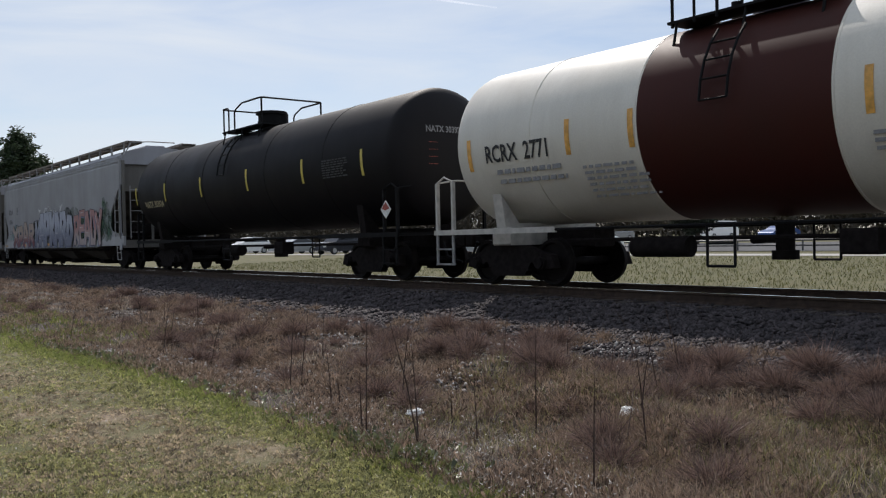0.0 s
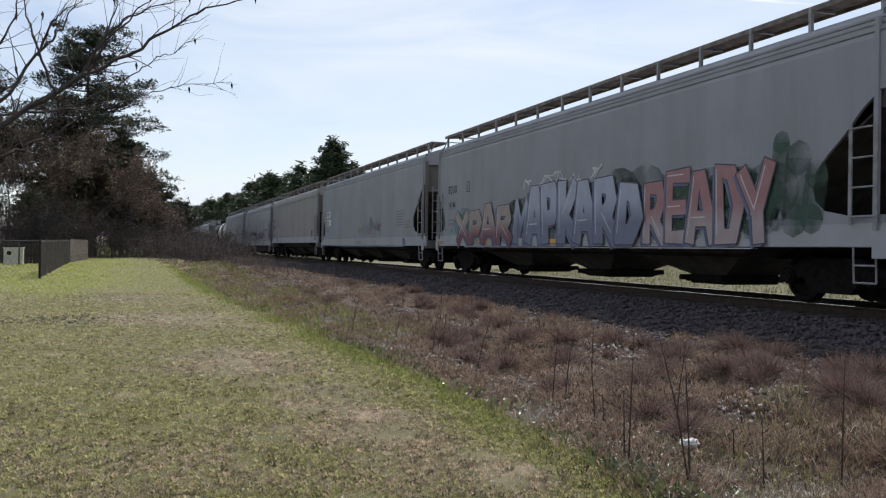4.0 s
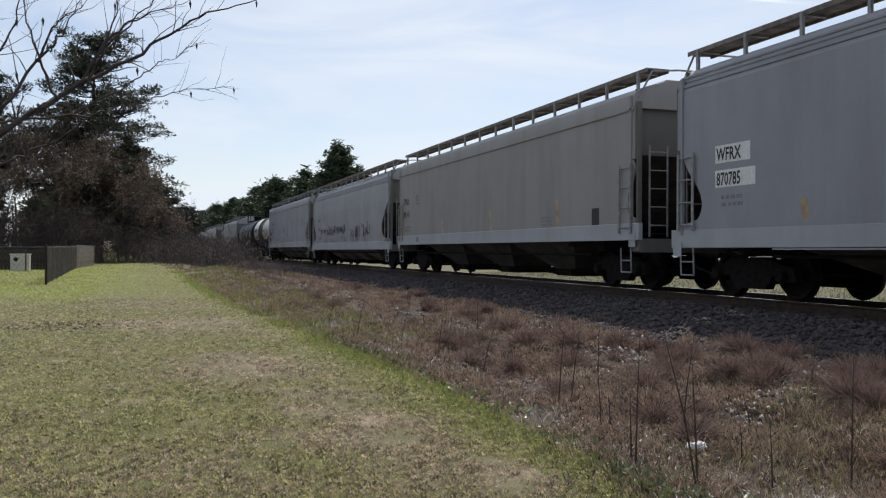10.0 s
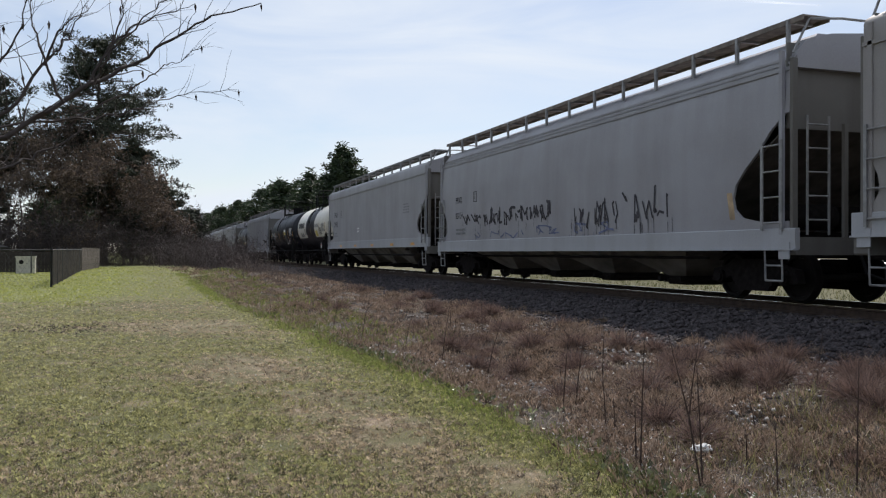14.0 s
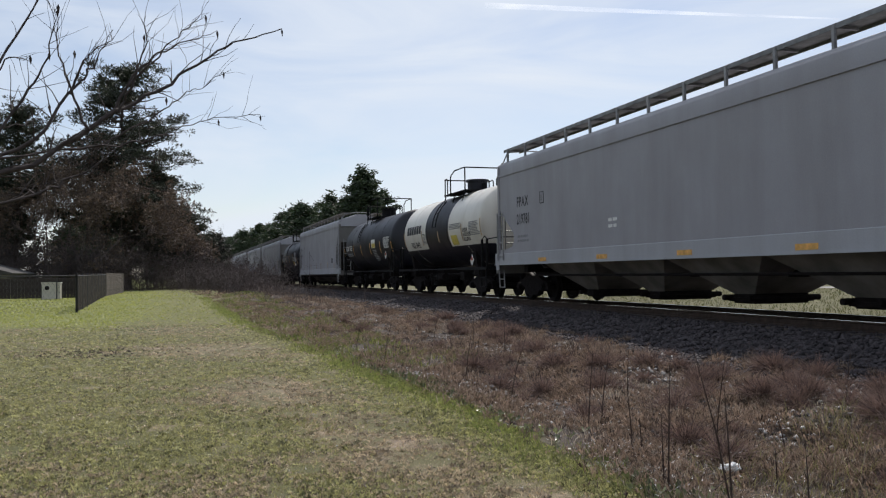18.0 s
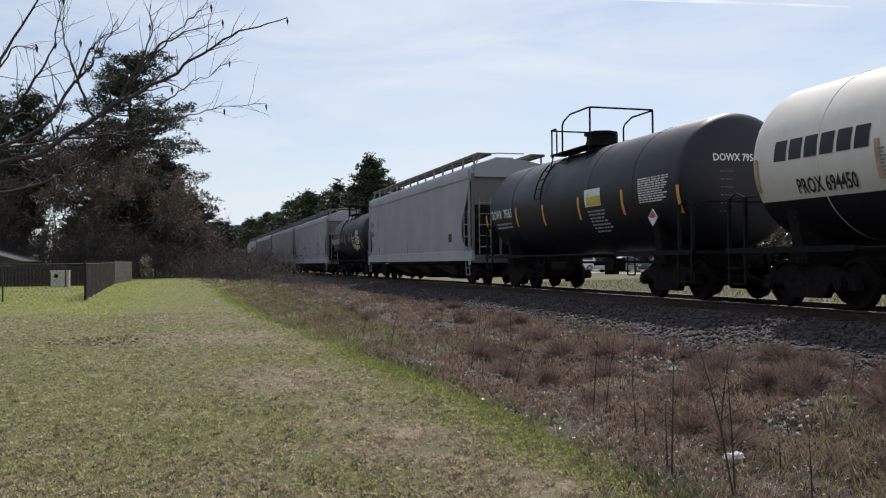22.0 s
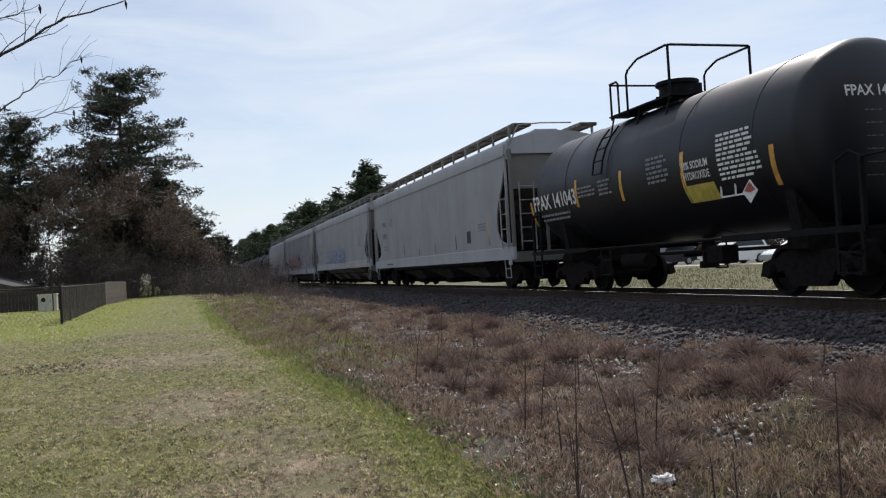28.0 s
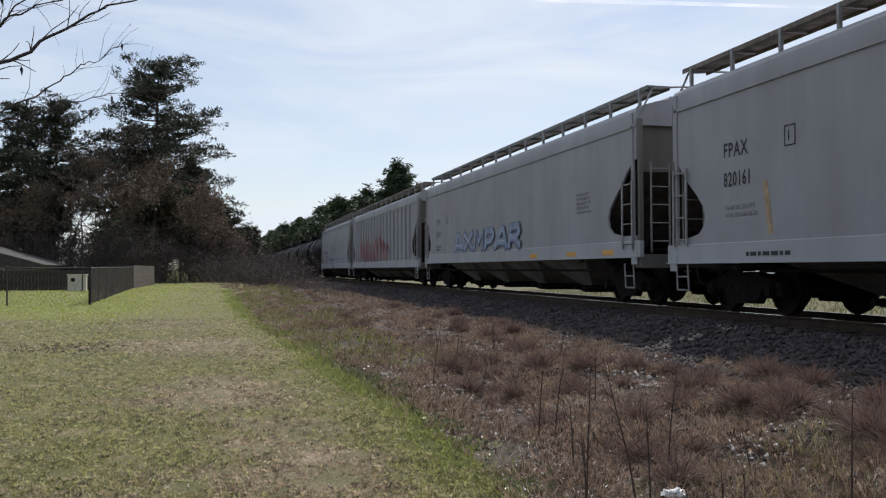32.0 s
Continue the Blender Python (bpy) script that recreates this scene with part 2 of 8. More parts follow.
# ---------------------------------------------------------------- mesh helpers
class Shape:
    """Vertices and faces of one part, gathered from simple solids."""

    def __init__(self):
        self.v, self.f = [], []

    def add(self, verts, faces):
        n = len(self.v)
        self.v += [tuple(p) for p in verts]
        self.f += [tuple(i + n for i in f) for f in faces]
        return self

    def box(self, x0, x1, y0, y1, z0, z1, ch=0.0):
        """A block; ch cuts its long edges."""
        if ch <= 0:
            v = [(x, y, z) for x in (x0, x1) for y in (y0, y1) for z in (z0, z1)]
            return self.add(v, [(0, 1, 3, 2), (4, 6, 7, 5), (0, 4, 5, 1), (2, 3, 7, 6), (0, 2, 6, 4), (1, 5, 7, 3)])
        c = min(ch, (x1 - x0) / 3, (z1 - z0) / 3)
        ring = [(x0 + c, z0), (x1 - c, z0), (x1, z0 + c), (x1, z1 - c), (x1 - c, z1), (x0 + c, z1), (x0, z1 - c), (x0, z0 + c)]
        return self.prism_y(ring, y0, y1)

    def prism_y(self, ring, y0, y1):
        """A closed outline in x and z, drawn out along y."""
        n = len(ring)
        v = [(x, y0, z) for x, z in ring] + [(x, y1, z) for x, z in ring]
        return self.add(v, [tuple(range(n)), tuple(range(2 * n - 1, n - 1, -1))] + [(i, i + n, (i + 1) % n + n, (i + 1) % n) for i in range(n)])

    def prism_x(self, ring, x0, x1):
        """A closed outline in y and z, drawn out along x."""
        n = len(ring)
        v = [(x0, y, z) for y, z in ring] + [(x1, y, z) for y, z in ring]
        return self.add(v, [tuple(range(n - 1, -1, -1)), tuple(range(n, 2 * n))] + [(i, (i + 1) % n, (i + 1) % n + n, i + n) for i in range(n)])

    def rod(self, p0, p1, r0, r1=None, seg=8, caps=True):
        p0, p1 = Vector(p0), Vector(p1)
        r1 = r0 if r1 is None else r1
        d = (p1 - p0).normalized()
        a = d.orthogonal().normalized()
        b = d.cross(a)
        ring = [(math.cos(2 * math.pi * i / seg), math.sin(2 * math.pi * i / seg)) for i in range(seg)]
        v = [p0 + r0 * (c * a + s * b) for c, s in ring] + [p1 + r1 * (c * a + s * b) for c, s in ring]
        f = [(i, (i + 1) % seg, (i + 1) % seg + seg, i + seg) for i in range(seg)]
        if caps:
            f += [tuple(range(seg - 1, -1, -1)), tuple(range(seg, 2 * seg))]
        return self.add(v, f)

    def tube(self, pts, r, seg=6):
        for a, b in zip(pts[:-1], pts[1:]):
            self.rod(a, b, r, seg=seg)
        return self

    def lathe_y(self, prof, cx, cz, seg=40):
        """A profile of (y, radius) turned about a line along y."""
        rows = []
        for y, r in prof:
            rows.append([(cx + r * math.sin(2 * math.pi * i / seg), y, cz + r * math.cos(2 * math.pi * i / seg)) for i in range(seg)])
        v = [p for row in rows for p in row]
        f = []
        for k in range(len(rows) - 1):
            for i in range(seg):
                j = (i + 1) % seg
                f.append((k * seg + i, k * seg + j, (k + 1) * seg + j, (k + 1) * seg + i))
        f.append(tuple(range(seg - 1, -1, -1)))
        f.append(tuple(range((len(rows) - 1) * seg, len(rows) * seg)))
        return self.add(v, f)

    def mesh(self, name, material, smooth=35):
        me = bpy.data.meshes.new(name)
        me.from_pydata(self.v, [], self.f)
        me.materials.append(material)
        me.validate()
        if smooth:
            me.shade_smooth()
            me.set_sharp_from_angle(angle=radians(smooth))
        me.update()
        return me


def part(name, shape, material, parent, label="", at=None):
    """One mesh under a thing or under a part."""
    me = shape.mesh(name, material) if isinstance(shape, Shape) else shape
    ob = new(name, me)
    ob.parent = parent
    if at is not None:
        ob.location = at
    return tagged(ob, label)


def thing(name, label, category, group="", at=(0, 0, 0), turn=0.0):
    ob = new(name)
    ob.empty_display_size = 0.3
    ob.matrix_basis = pose(*at, 0, 0, turn)
    return tagged(ob, label, category, group)


def text_mesh(words, size, material, squeeze=1.0, spacing=1.0):
    """Letters as a thin flat mesh, upright in the plane x = 0 and read from -x, starting at y = 0 and running to -y."""
    cu = bpy.data.curves.new("letters", "FONT")
    cu.body, cu.size, cu.extrude, cu.space_character = words, size, 0.0, spacing
    cu.offset = 0.02 * size
    cu.resolution_u = 2
    tmp = new("letters", cu)
    bpy.context.view_layer.update()
    me = bpy.data.meshes.new_from_object(tmp.evaluated_get(bpy.context.evaluated_depsgraph_get()))
    bpy.data.objects.remove(tmp)
    me.transform(Matrix(((0, 0, -1, 0), (-squeeze, 0, 0, 0), (0, 1, 0, 0), (0, 0, 0, 1))))
    me.materials.clear()
    me.materials.append(material)
    return me


def grid_mesh(name, xs, ys, height, material, smooth=True):
    xs, ys = np.asarray(xs, float), np.asarray(ys, float)
    X, Y = np.meshgrid(xs, ys)
    Z = height(X, Y)
    v = np.stack([X, Y, Z], -1).reshape(-1, 3)
    nx, ny = len(xs), len(ys)
    i = (np.arange(ny - 1)[:, None] * nx + np.arange(nx - 1)).ravel()
    f = np.stack([i, i + 1, i + 1 + nx, i + nx], -1)
    me = bpy.data.meshes.new(name)
    me.from_pydata(v.tolist(), [], f.tolist())
    me.materials.append(material)
    if smooth:
        me.shade_smooth()
    me.update()
    return me


def soup(name, v, f, material, smooth=False):
    """A mesh from whole arrays of vertices and of faces with equal corner counts."""
    me = bpy.data.meshes.new(name)
    v, f = np.asarray(v, np.float32), np.asarray(f, np.int32)
    k = f.shape[1]
    me.vertices.add(len(v))
    me.vertices.foreach_set("co", v.ravel())
    me.loops.add(f.size)
    me.loops.foreach_set("vertex_index", f.ravel())
    me.polygons.add(len(f))
    me.polygons.foreach_set("loop_start", np.arange(0, f.size, k, dtype=np.int32))
    me.materials.append(material)
    me.update(calc_edges=True)
    me.validate()
    if smooth:
        me.shade_smooth()
    return me


# ---------------------------------------------------------------- ground
RAIL_Z = 0.68       # rail head above the lawn by the camera
TRACK_X = 11.65     # middle of the track
GAUGE_HALF = 0.755


def lawn_edge(y):
    """Where the mown lawn ends and the rough verge begins."""
    return np.interp(y, (-40, 0, 5, 7.5, 9, 11, 13.5, 17.5, 22, 31, 49, 60, 120), (2.2, 2.7, 3.0, 3.2, 3.16, 3.05, 2.85, 2.55, 2.25, 2.0, 1.7, 1.2, 0.5))


def ground_z(x, y):
    x, y = np.asarray(x, float), np.asarray(y, float)
    z = 0.008 * np.clip(y - 6, 0, 45)
    bumps = 0.035 * np.sin(0.9 * x + 0.31 * y) * np.sin(0.53 * y - 0.4 * x) + 0.02 * np.sin(2.3 * x - 1.1 * y)
    near = np.clip((x - lawn_edge(y)) / 1.5, 0, 1)
    rough = near * np.clip((9.0 - x) / 2, 0, 1)
    humps = np.sin(2.9 * x + 1.3 * y + 0.8 * np.sin(0.7 * y)) * np.sin(2.2 * y - 1.0 * x + 1.1 * np.sin(0.9 * x))
    z = z + 0.25 * bumps + rough * (bumps * 2.2 + 0.085 * humps - 0.02)
    ditch = np.exp(-((x - 4.6) / 1.0) ** 2) * 0.06
    z = z - ditch * np.clip(1 - np.abs(y - 8) / 40, 0, 1)
    lift = np.clip((x - 5.5) / 2.8, 0, 1)
    z = z * (1 - lift) + lift * (0.12 + 0.3 * z)
    far = np.clip((x - 14.5) / 3, 0, 1)
    return z * (1 - far) + far * np.interp(x, (14.5, 18, 34, 60, 95, 150), (0.05, 0.1, 0.45, 0.6, 1.0, 1.2))


WORN = [(1.85, 7.9, 0.8, 2.4), (0.7, 17.8, 1.6, 1.8), (1.2, 11.5, 0.9, 2.2), (2.4, 5.4, 0.4, 0.9)]
GROUND, nt, bsdf = node_material("ground_earth_and_grass")
geo = nt.nodes.new("ShaderNodeNewGeometry")
sep = nt.nodes.new("ShaderNodeSeparateXYZ")
nt.links.new(geo.outputs["Position"], sep.inputs["Vector"])
n_big = add_noise(nt, 0.35, 5)
n_mid = add_noise(nt, 1.7, 8, rough=0.7)
n_fine = add_noise(nt, 28, 6, rough=0.75)
green = add_ramp(nt, n_big, [(0.3, (0.085, 0.092, 0.03)), (0.7, (0.14, 0.13, 0.05))])
straw = add_ramp(nt, n_fine, [(0.3, (0.16, 0.12, 0.08)), (0.7, (0.42, 0.325, 0.24))])
patch = add_ramp(nt, n_mid, [(0.52, (0, 0, 0)), (0.68, (0.6, 0.6, 0.6))])
# worn spots where the turf has died back to pale soil
for wx, wy, rx, ry in WORN:
    off = nt.nodes.new("ShaderNodeMapping")
    off.vector_type = "POINT"
    off.inputs["Location"].default_value = (-wx / rx, -wy / ry, 0)
    off.inputs["Scale"].default_value = (1 / rx, 1 / ry, 0)
    far_off = nt.nodes.new("ShaderNodeVectorMath")
    far_off.operation = "LENGTH"
    nt.links.new(geo.outputs["Position"], off.inputs["Vector"])
    nt.links.new(off.outputs["Vector"], far_off.inputs[0])
    core = add_ramp(nt, far_off.outputs["Value"], [(0.25, (0.42, 0.42, 0.42)), (1.0, (0, 0, 0))])
    patch = add_mix(nt, 1.0, patch, core, "ADD")
patch = add_mix(nt, 1.0, patch, add_ramp(nt, n_mid, [(0.4, (0.25, 0.25, 0.25)), (0.62, (1.3, 1.3, 1.3))]), "MULTIPLY")
lawn_c = add_mix(nt, patch, green, straw)
lawn_c = add_mix(nt, 0.35, lawn_c, add_ramp(nt, n_fine, [(0.35, (0.3, 0.29, 0.28)), (0.65, (1.25, 1.22, 1.2))]), "MULTIPLY")
earth_c = add_ramp(nt, n_fine, [(0.35, (0.026, 0.019, 0.016)), (0.68, (0.10, 0.075, 0.06))])
edge_wob = nt.nodes.new("ShaderNodeMath")
edge_wob.operation = "MULTIPLY_ADD"
nt.links.new(n_mid, edge_wob.inputs[0])
edge_wob.inputs[1].default_value = 0.9
nt.links.new(sep.outputs["X"], edge_wob.inputs[2])
span = nt.nodes.new("ShaderNodeMapRange")
span.inputs["From Min"].default_value, span.inputs["From Max"].default_value = 3.3, 3.9
nt.links.new(edge_wob.outputs[0], span.inputs["Value"])
beyond = nt.nodes.new("ShaderNodeMapRange")
beyond.inputs["From Min"].default_value, beyond.inputs["From Max"].default_value = 15.0, 16.5
nt.links.new(edge_wob.outputs[0], beyond.inputs["Value"])
turf = nt.nodes.new("ShaderNodeMath")
turf.operation = "MULTIPLY_ADD"
nt.links.new(n_big, turf.inputs[0])
turf.inputs[1].default_value = 9.0
nt.links.new(sep.outputs["Y"], turf.inputs[2])
rich = nt.nodes.new("ShaderNodeMapRange")
rich.inputs["From Min"].default_value, rich.inputs["From Max"].default_value = 27.0, 35.0
nt.links.new(turf.outputs[0], rich.inputs["Value"])
side_of = nt.nodes.new("ShaderNodeMapRange")
side_of.inputs["From Min"].default_value, side_of.inputs["From Max"].default_value = -2.2, 0.4
side_of.inputs["To Min"].default_value, side_of.inputs["To Max"].default_value = 0.9, 0.3
nt.links.new(sep.outputs["X"], side_of.inputs["Value"])
both = nt.nodes.new("ShaderNodeMath")
both.operation = "MULTIPLY"
nt.links.new(rich.outputs["Result"], both.inputs[0])
nt.links.new(side_of.outputs["Result"], both.inputs[1])
lawn_c = add_mix(nt, both.outputs[0], lawn_c, add_ramp(nt, n_fine, [(0.3, (0.115, 0.13, 0.03)), (0.7, (0.2, 0.215, 0.055))]))
field_c = add_ramp(nt, n_mid, [(0.3, (0.07, 0.072, 0.026)), (0.7, (0.135, 0.118, 0.052))])
c = add_mix(nt, span.outputs["Result"], lawn_c, earth_c)
c = add_mix(nt, beyond.outputs["Result"], c, field_c)
nt.links.new(c, bsdf.inputs["Base Color"])
bsdf.inputs["Roughness"].default_value = 0.95
add_bump(nt, bsdf, n_fine, 0.6, 0.03)

gx = np.unique(np.r_[-2500, -1200, -600, -300, -150, -80, -40, np.arange(-20, 20, 0.4), 24, 30, 34, 45, 60, 75, 95, 120, 150, 300, 600, 1200, 2500].astype(float))
gy = np.unique(np.r_[-2500, -1000, -400, -150, -60, -30, np.arange(-12, 40, 0.4), np.arange(40, 100, 4), 110, 130, 160, 220, 300, 500, 900, 2500].astype(float))
ground = tagged(new("ground", grid_mesh("ground", gx, gy, ground_z, GROUND)), "patchy winter lawn and rough verge beside a railway", "ground", kind="structure")

# ballast bank under the track
BALLAST, nt, bsdf = node_material("grey_ballast_stone")
vor = nt.nodes.new("ShaderNodeTexVoronoi")
vor.inputs["Scale"].default_value = 16
tc = nt.nodes.new("ShaderNodeTexCoord")
nt.links.new(tc.outputs["Object"], vor.inputs["Vector"])
c = add_ramp(nt, vor.outputs["Color"], [(0.0, (0.02, 0.0165, 0.0185)), (1.0, (0.082, 0.068, 0.071))])
nt.links.new(c, bsdf.inputs["Base Color"])
bsdf.inputs["Roughness"].default_value = 0.9
add_bump(nt, bsdf, vor.outputs["Distance"], 0.9, 0.05)


def ballast_z(x, y):
    d = np.abs(x - TRACK_X)
    top = RAIL_Z - 0.19
    z = np.interp(d, (0, 1.75, 4.1, 4.8), (top, top - 0.02, 0.14, -0.25))
    return z + 0.02 * np.sin(7.1 * x + 3.3 * y) * np.sin(5.3 * y - 2.0 * x)


bx = TRACK_X + np.r_[np.arange(-4.8, 4.81, 0.24)]
by = np.r_[-120, -60, np.arange(-20, 60, 0.5), np.arange(60, 120, 3), np.arange(120, 420, 20)]
ballast = tagged(new("ballast_bank", grid_mesh("ballast_bank", bx, by, ballast_z, BALLAST)), "grey crushed stone ballast bank under the track", "ballast", kind="structure")

# rails with head, web and foot
railway = thing("railway_track", "single railway track of polished steel rails on dark timber ties", "track")
railway["kind"] = "structure"
for side in (-1, 1):
    cx = TRACK_X + side * GAUGE_HALF
    s = Shape().prism_y([(cx - 0.07, RAIL_Z - 0.17), (cx + 0.07, RAIL_Z - 0.17), (cx + 0.065, RAIL_Z - 0.155), (cx + 0.01, RAIL_Z - 0.135), (cx + 0.01, RAIL_Z - 0.04),
                         (cx + 0.036, RAIL_Z - 0.032), (cx + 0.037, RAIL_Z - 0.004), (cx - 0.037, RAIL_Z - 0.004), (cx - 0.036, RAIL_Z - 0.032), (cx - 0.01, RAIL_Z - 0.04), (cx - 0.01, RAIL_Z - 0.135), (cx - 0.065, RAIL_Z - 0.155)], -120, 400)
    rail = part("rail", s, RAIL_SIDE, railway, "rusty sided steel rail")
    part("rail_head", Shape().box(cx - 0.033, cx + 0.033, -120, 400, RAIL_Z - 0.003, RAIL_Z), RAIL_TOP, rail, "polished running surface of the rail")

# ---------------------------------------------------------------- train
def truck_meshes():
    """Side frame, bolster and wheelset of a two-axle freight truck; y along the track, z from the rail head."""
    frame_s = Shape()
    ring = [(-1.2, 0.36), (-1.12, 0.6), (-0.78, 0.66), (-0.45, 0.78), (0.45, 0.78), (0.78, 0.66), (1.12, 0.6), (1.2, 0.36), (0.95, 0.34), (0.62, 0.46), (0.42, 0.2), (-0.42, 0.2), (-0.62, 0.46), (-0.95, 0.34)]
    frame_s.prism_x(ring, -0.09, 0.09)
    for y in (-0.89, 0.89):
        frame_s.rod((-0.16, y, 0.45), (0.12, y, 0.45), 0.13, seg=12)
        frame_s.rod((-0.2, y, 0.45), (-0.16, y, 0.45), 0.1, seg=10)
    for y in (-0.2, -0.07, 0.07, 0.2):
        frame_s.rod((-0.02, y, 0.24), (-0.02, y, 0.52), 0.06, seg=8)
    bol = Shape().box(-1.0, 1.0, -0.22, 0.22, 0.46, 0.74, 0.04)
    bol.box(-1.1, 1.1, -0.55, -0.5, 0.3, 0.36).box(-1.1, 1.1, 0.5, 0.55, 0.3, 0.36)
    wheel = Shape()
    for x in (-1, 1):
        s = 1 if x > 0 else -1
        prof = [(0.0, 0.10), (0.05, 0.11), (0.055, 0.34), (0.0, 0.36), (0.0, 0.42), (0.02, 0.425), (0.115, 0.43), (0.118, 0.46), (0.135, 0.46), (0.14, 0.36), (0.1, 0.34), (0.09, 0.12), (0.16, 0.11)]
        rows = []
        seg = 28
        for d, r in prof:
            rows.append([(s * (0.81 - d), r * math.cos(2 * math.pi * i / seg), r * math.sin(2 * math.pi * i / seg)) for i in range(seg)])
        f = []
        for k in range(len(rows) - 1):
            for i in range(seg):
                q = (k * seg + i, k * seg + (i + 1) % seg, (k + 1) * seg + (i + 1) % seg, (k + 1) * seg + i)
                f.append(q if s < 0 else q[::-1])
        f.append(tuple(range(seg)))
        wheel.add([p for row in rows for p in row], f)
    wheel.rod((-0.95, 0, 0), (0.95, 0, 0), 0.08, seg=12)
    return frame_s.mesh("side_frame", DARK_STEEL), bol.mesh("bolster", DARK_STEEL), wheel.mesh("wheelset", WHEEL_STEEL)


SIDE_FRAME, BOLSTER, WHEELSET = truck_meshes()
WHEELS = []


def add_truck(car, y):
    t = part("truck", BOLSTER, DARK_STEEL, car, "dark cast steel two-axle truck", at=(0, y, 0))
    for x in (-1.0, 1.0):
        f = part("side_frame", SIDE_FRAME, DARK_STEEL, t, at=(x, 0, 0))
        if x > 0:
            f.scale = (-1, 1, 1)
    for a in (-0.89, 0.89):
        w = part("wheelset", WHEELSET, WHEEL_STEEL, t, "steel wheels on an axle")
        w.location = (0, a, 0.46)
        WHEELS.append(w)
    return t


def add_coupler(car, half, end):
    s = Shape().box(-0.09, 0.09, *sorted((end * (half - 0.5), end * (half + 0.42))), 0.78, 0.98, 0.03)
    s.box(-0.17, 0.17, *sorted((end * (half + 0.38), end * (half + 0.6))), 0.74, 1.02, 0.04)
    part("coupler", s, DARK_STEEL, car)
    h = Shape().tube([(-0.3, end * (half + 0.05), 0.85), (-0.32, end * (half + 0.2), 0.55), (-0.2, end * (half + 0.55), 0.42)], 0.03)
    part("brake_hose", h, BLACK_LADDER, car, "black rubber air hose")


def ladder(x, y0, y1, z0, z1, rungs, r=0.016):
    s = Shape()
    for y in (y0, y1):
        s.box(x - 0.012, x + 0.012, y - 0.03, y + 0.03, z0, z1)
    for i in range(rungs):
        z = z0 + 0.12 + (z1 - z0 - 0.2) * i / max(1, rungs - 1)
        s.rod((x, y0, z), (x, y1, z), r, seg=6)
    return s


def letters(car, words, size, material, x, y, z, name="lettering", squeeze=0.85, spacing=1.0):
    """Writing on the near side of a car, from y towards the front."""
    return part(name, text_mesh(words, size, material, squeeze, spacing), material, car, at=(x, y, z))


def bars(car, x, y, z, rows, width, height, material, name="small_print", seed=0):
    """Small print that cannot be read, as broken bars."""
    rnd = random.Random(seed)
    s = Shape()
    for k in range(rows):
        zz, y0 = z - k * height * 1.9, y
        while y0 > y - width * rnd.uniform(0.8, 1.0):
            w = rnd.uniform(0.06, 0.22)
            s.box(x - 0.003, x, max(y0 - w, y - width), y0, zz, zz + height)
            y0 -= w + 0.05
    return tagged(part(name, s, material, car), kind="stuff")


def hopper_profile(style):
    """Half outline of the body from the sill up to the ridge, x outwards and z over the rail."""
    if style == "curved":
        return [(1.58, 1.24), (1.6, 2.2), (1.59, 3.1), (1.54, 3.8), (1.5, 4.02), (1.4, 4.3), (1.2, 4.5), (0.7, 4.64), (0.0, 4.7)]
    if style == "round":
        return [(1.6, 1.24), (1.6, 2.4), (1.6, 3.6), (1.6, 4.02), (1.57, 4.14), (1.5, 4.34), (1.4, 4.46), (1.1, 4.58), (0.6, 4.67), (0.0, 4.71)]
    return [(1.6, 1.24), (1.6, 2.4), (1.6, 3.6), (1.6, 4.02), (1.6, 4.3), (1.56, 4.38), (1.42, 4.46), (1.1, 4.56), (0.6, 4.66), (0.0, 4.7)]


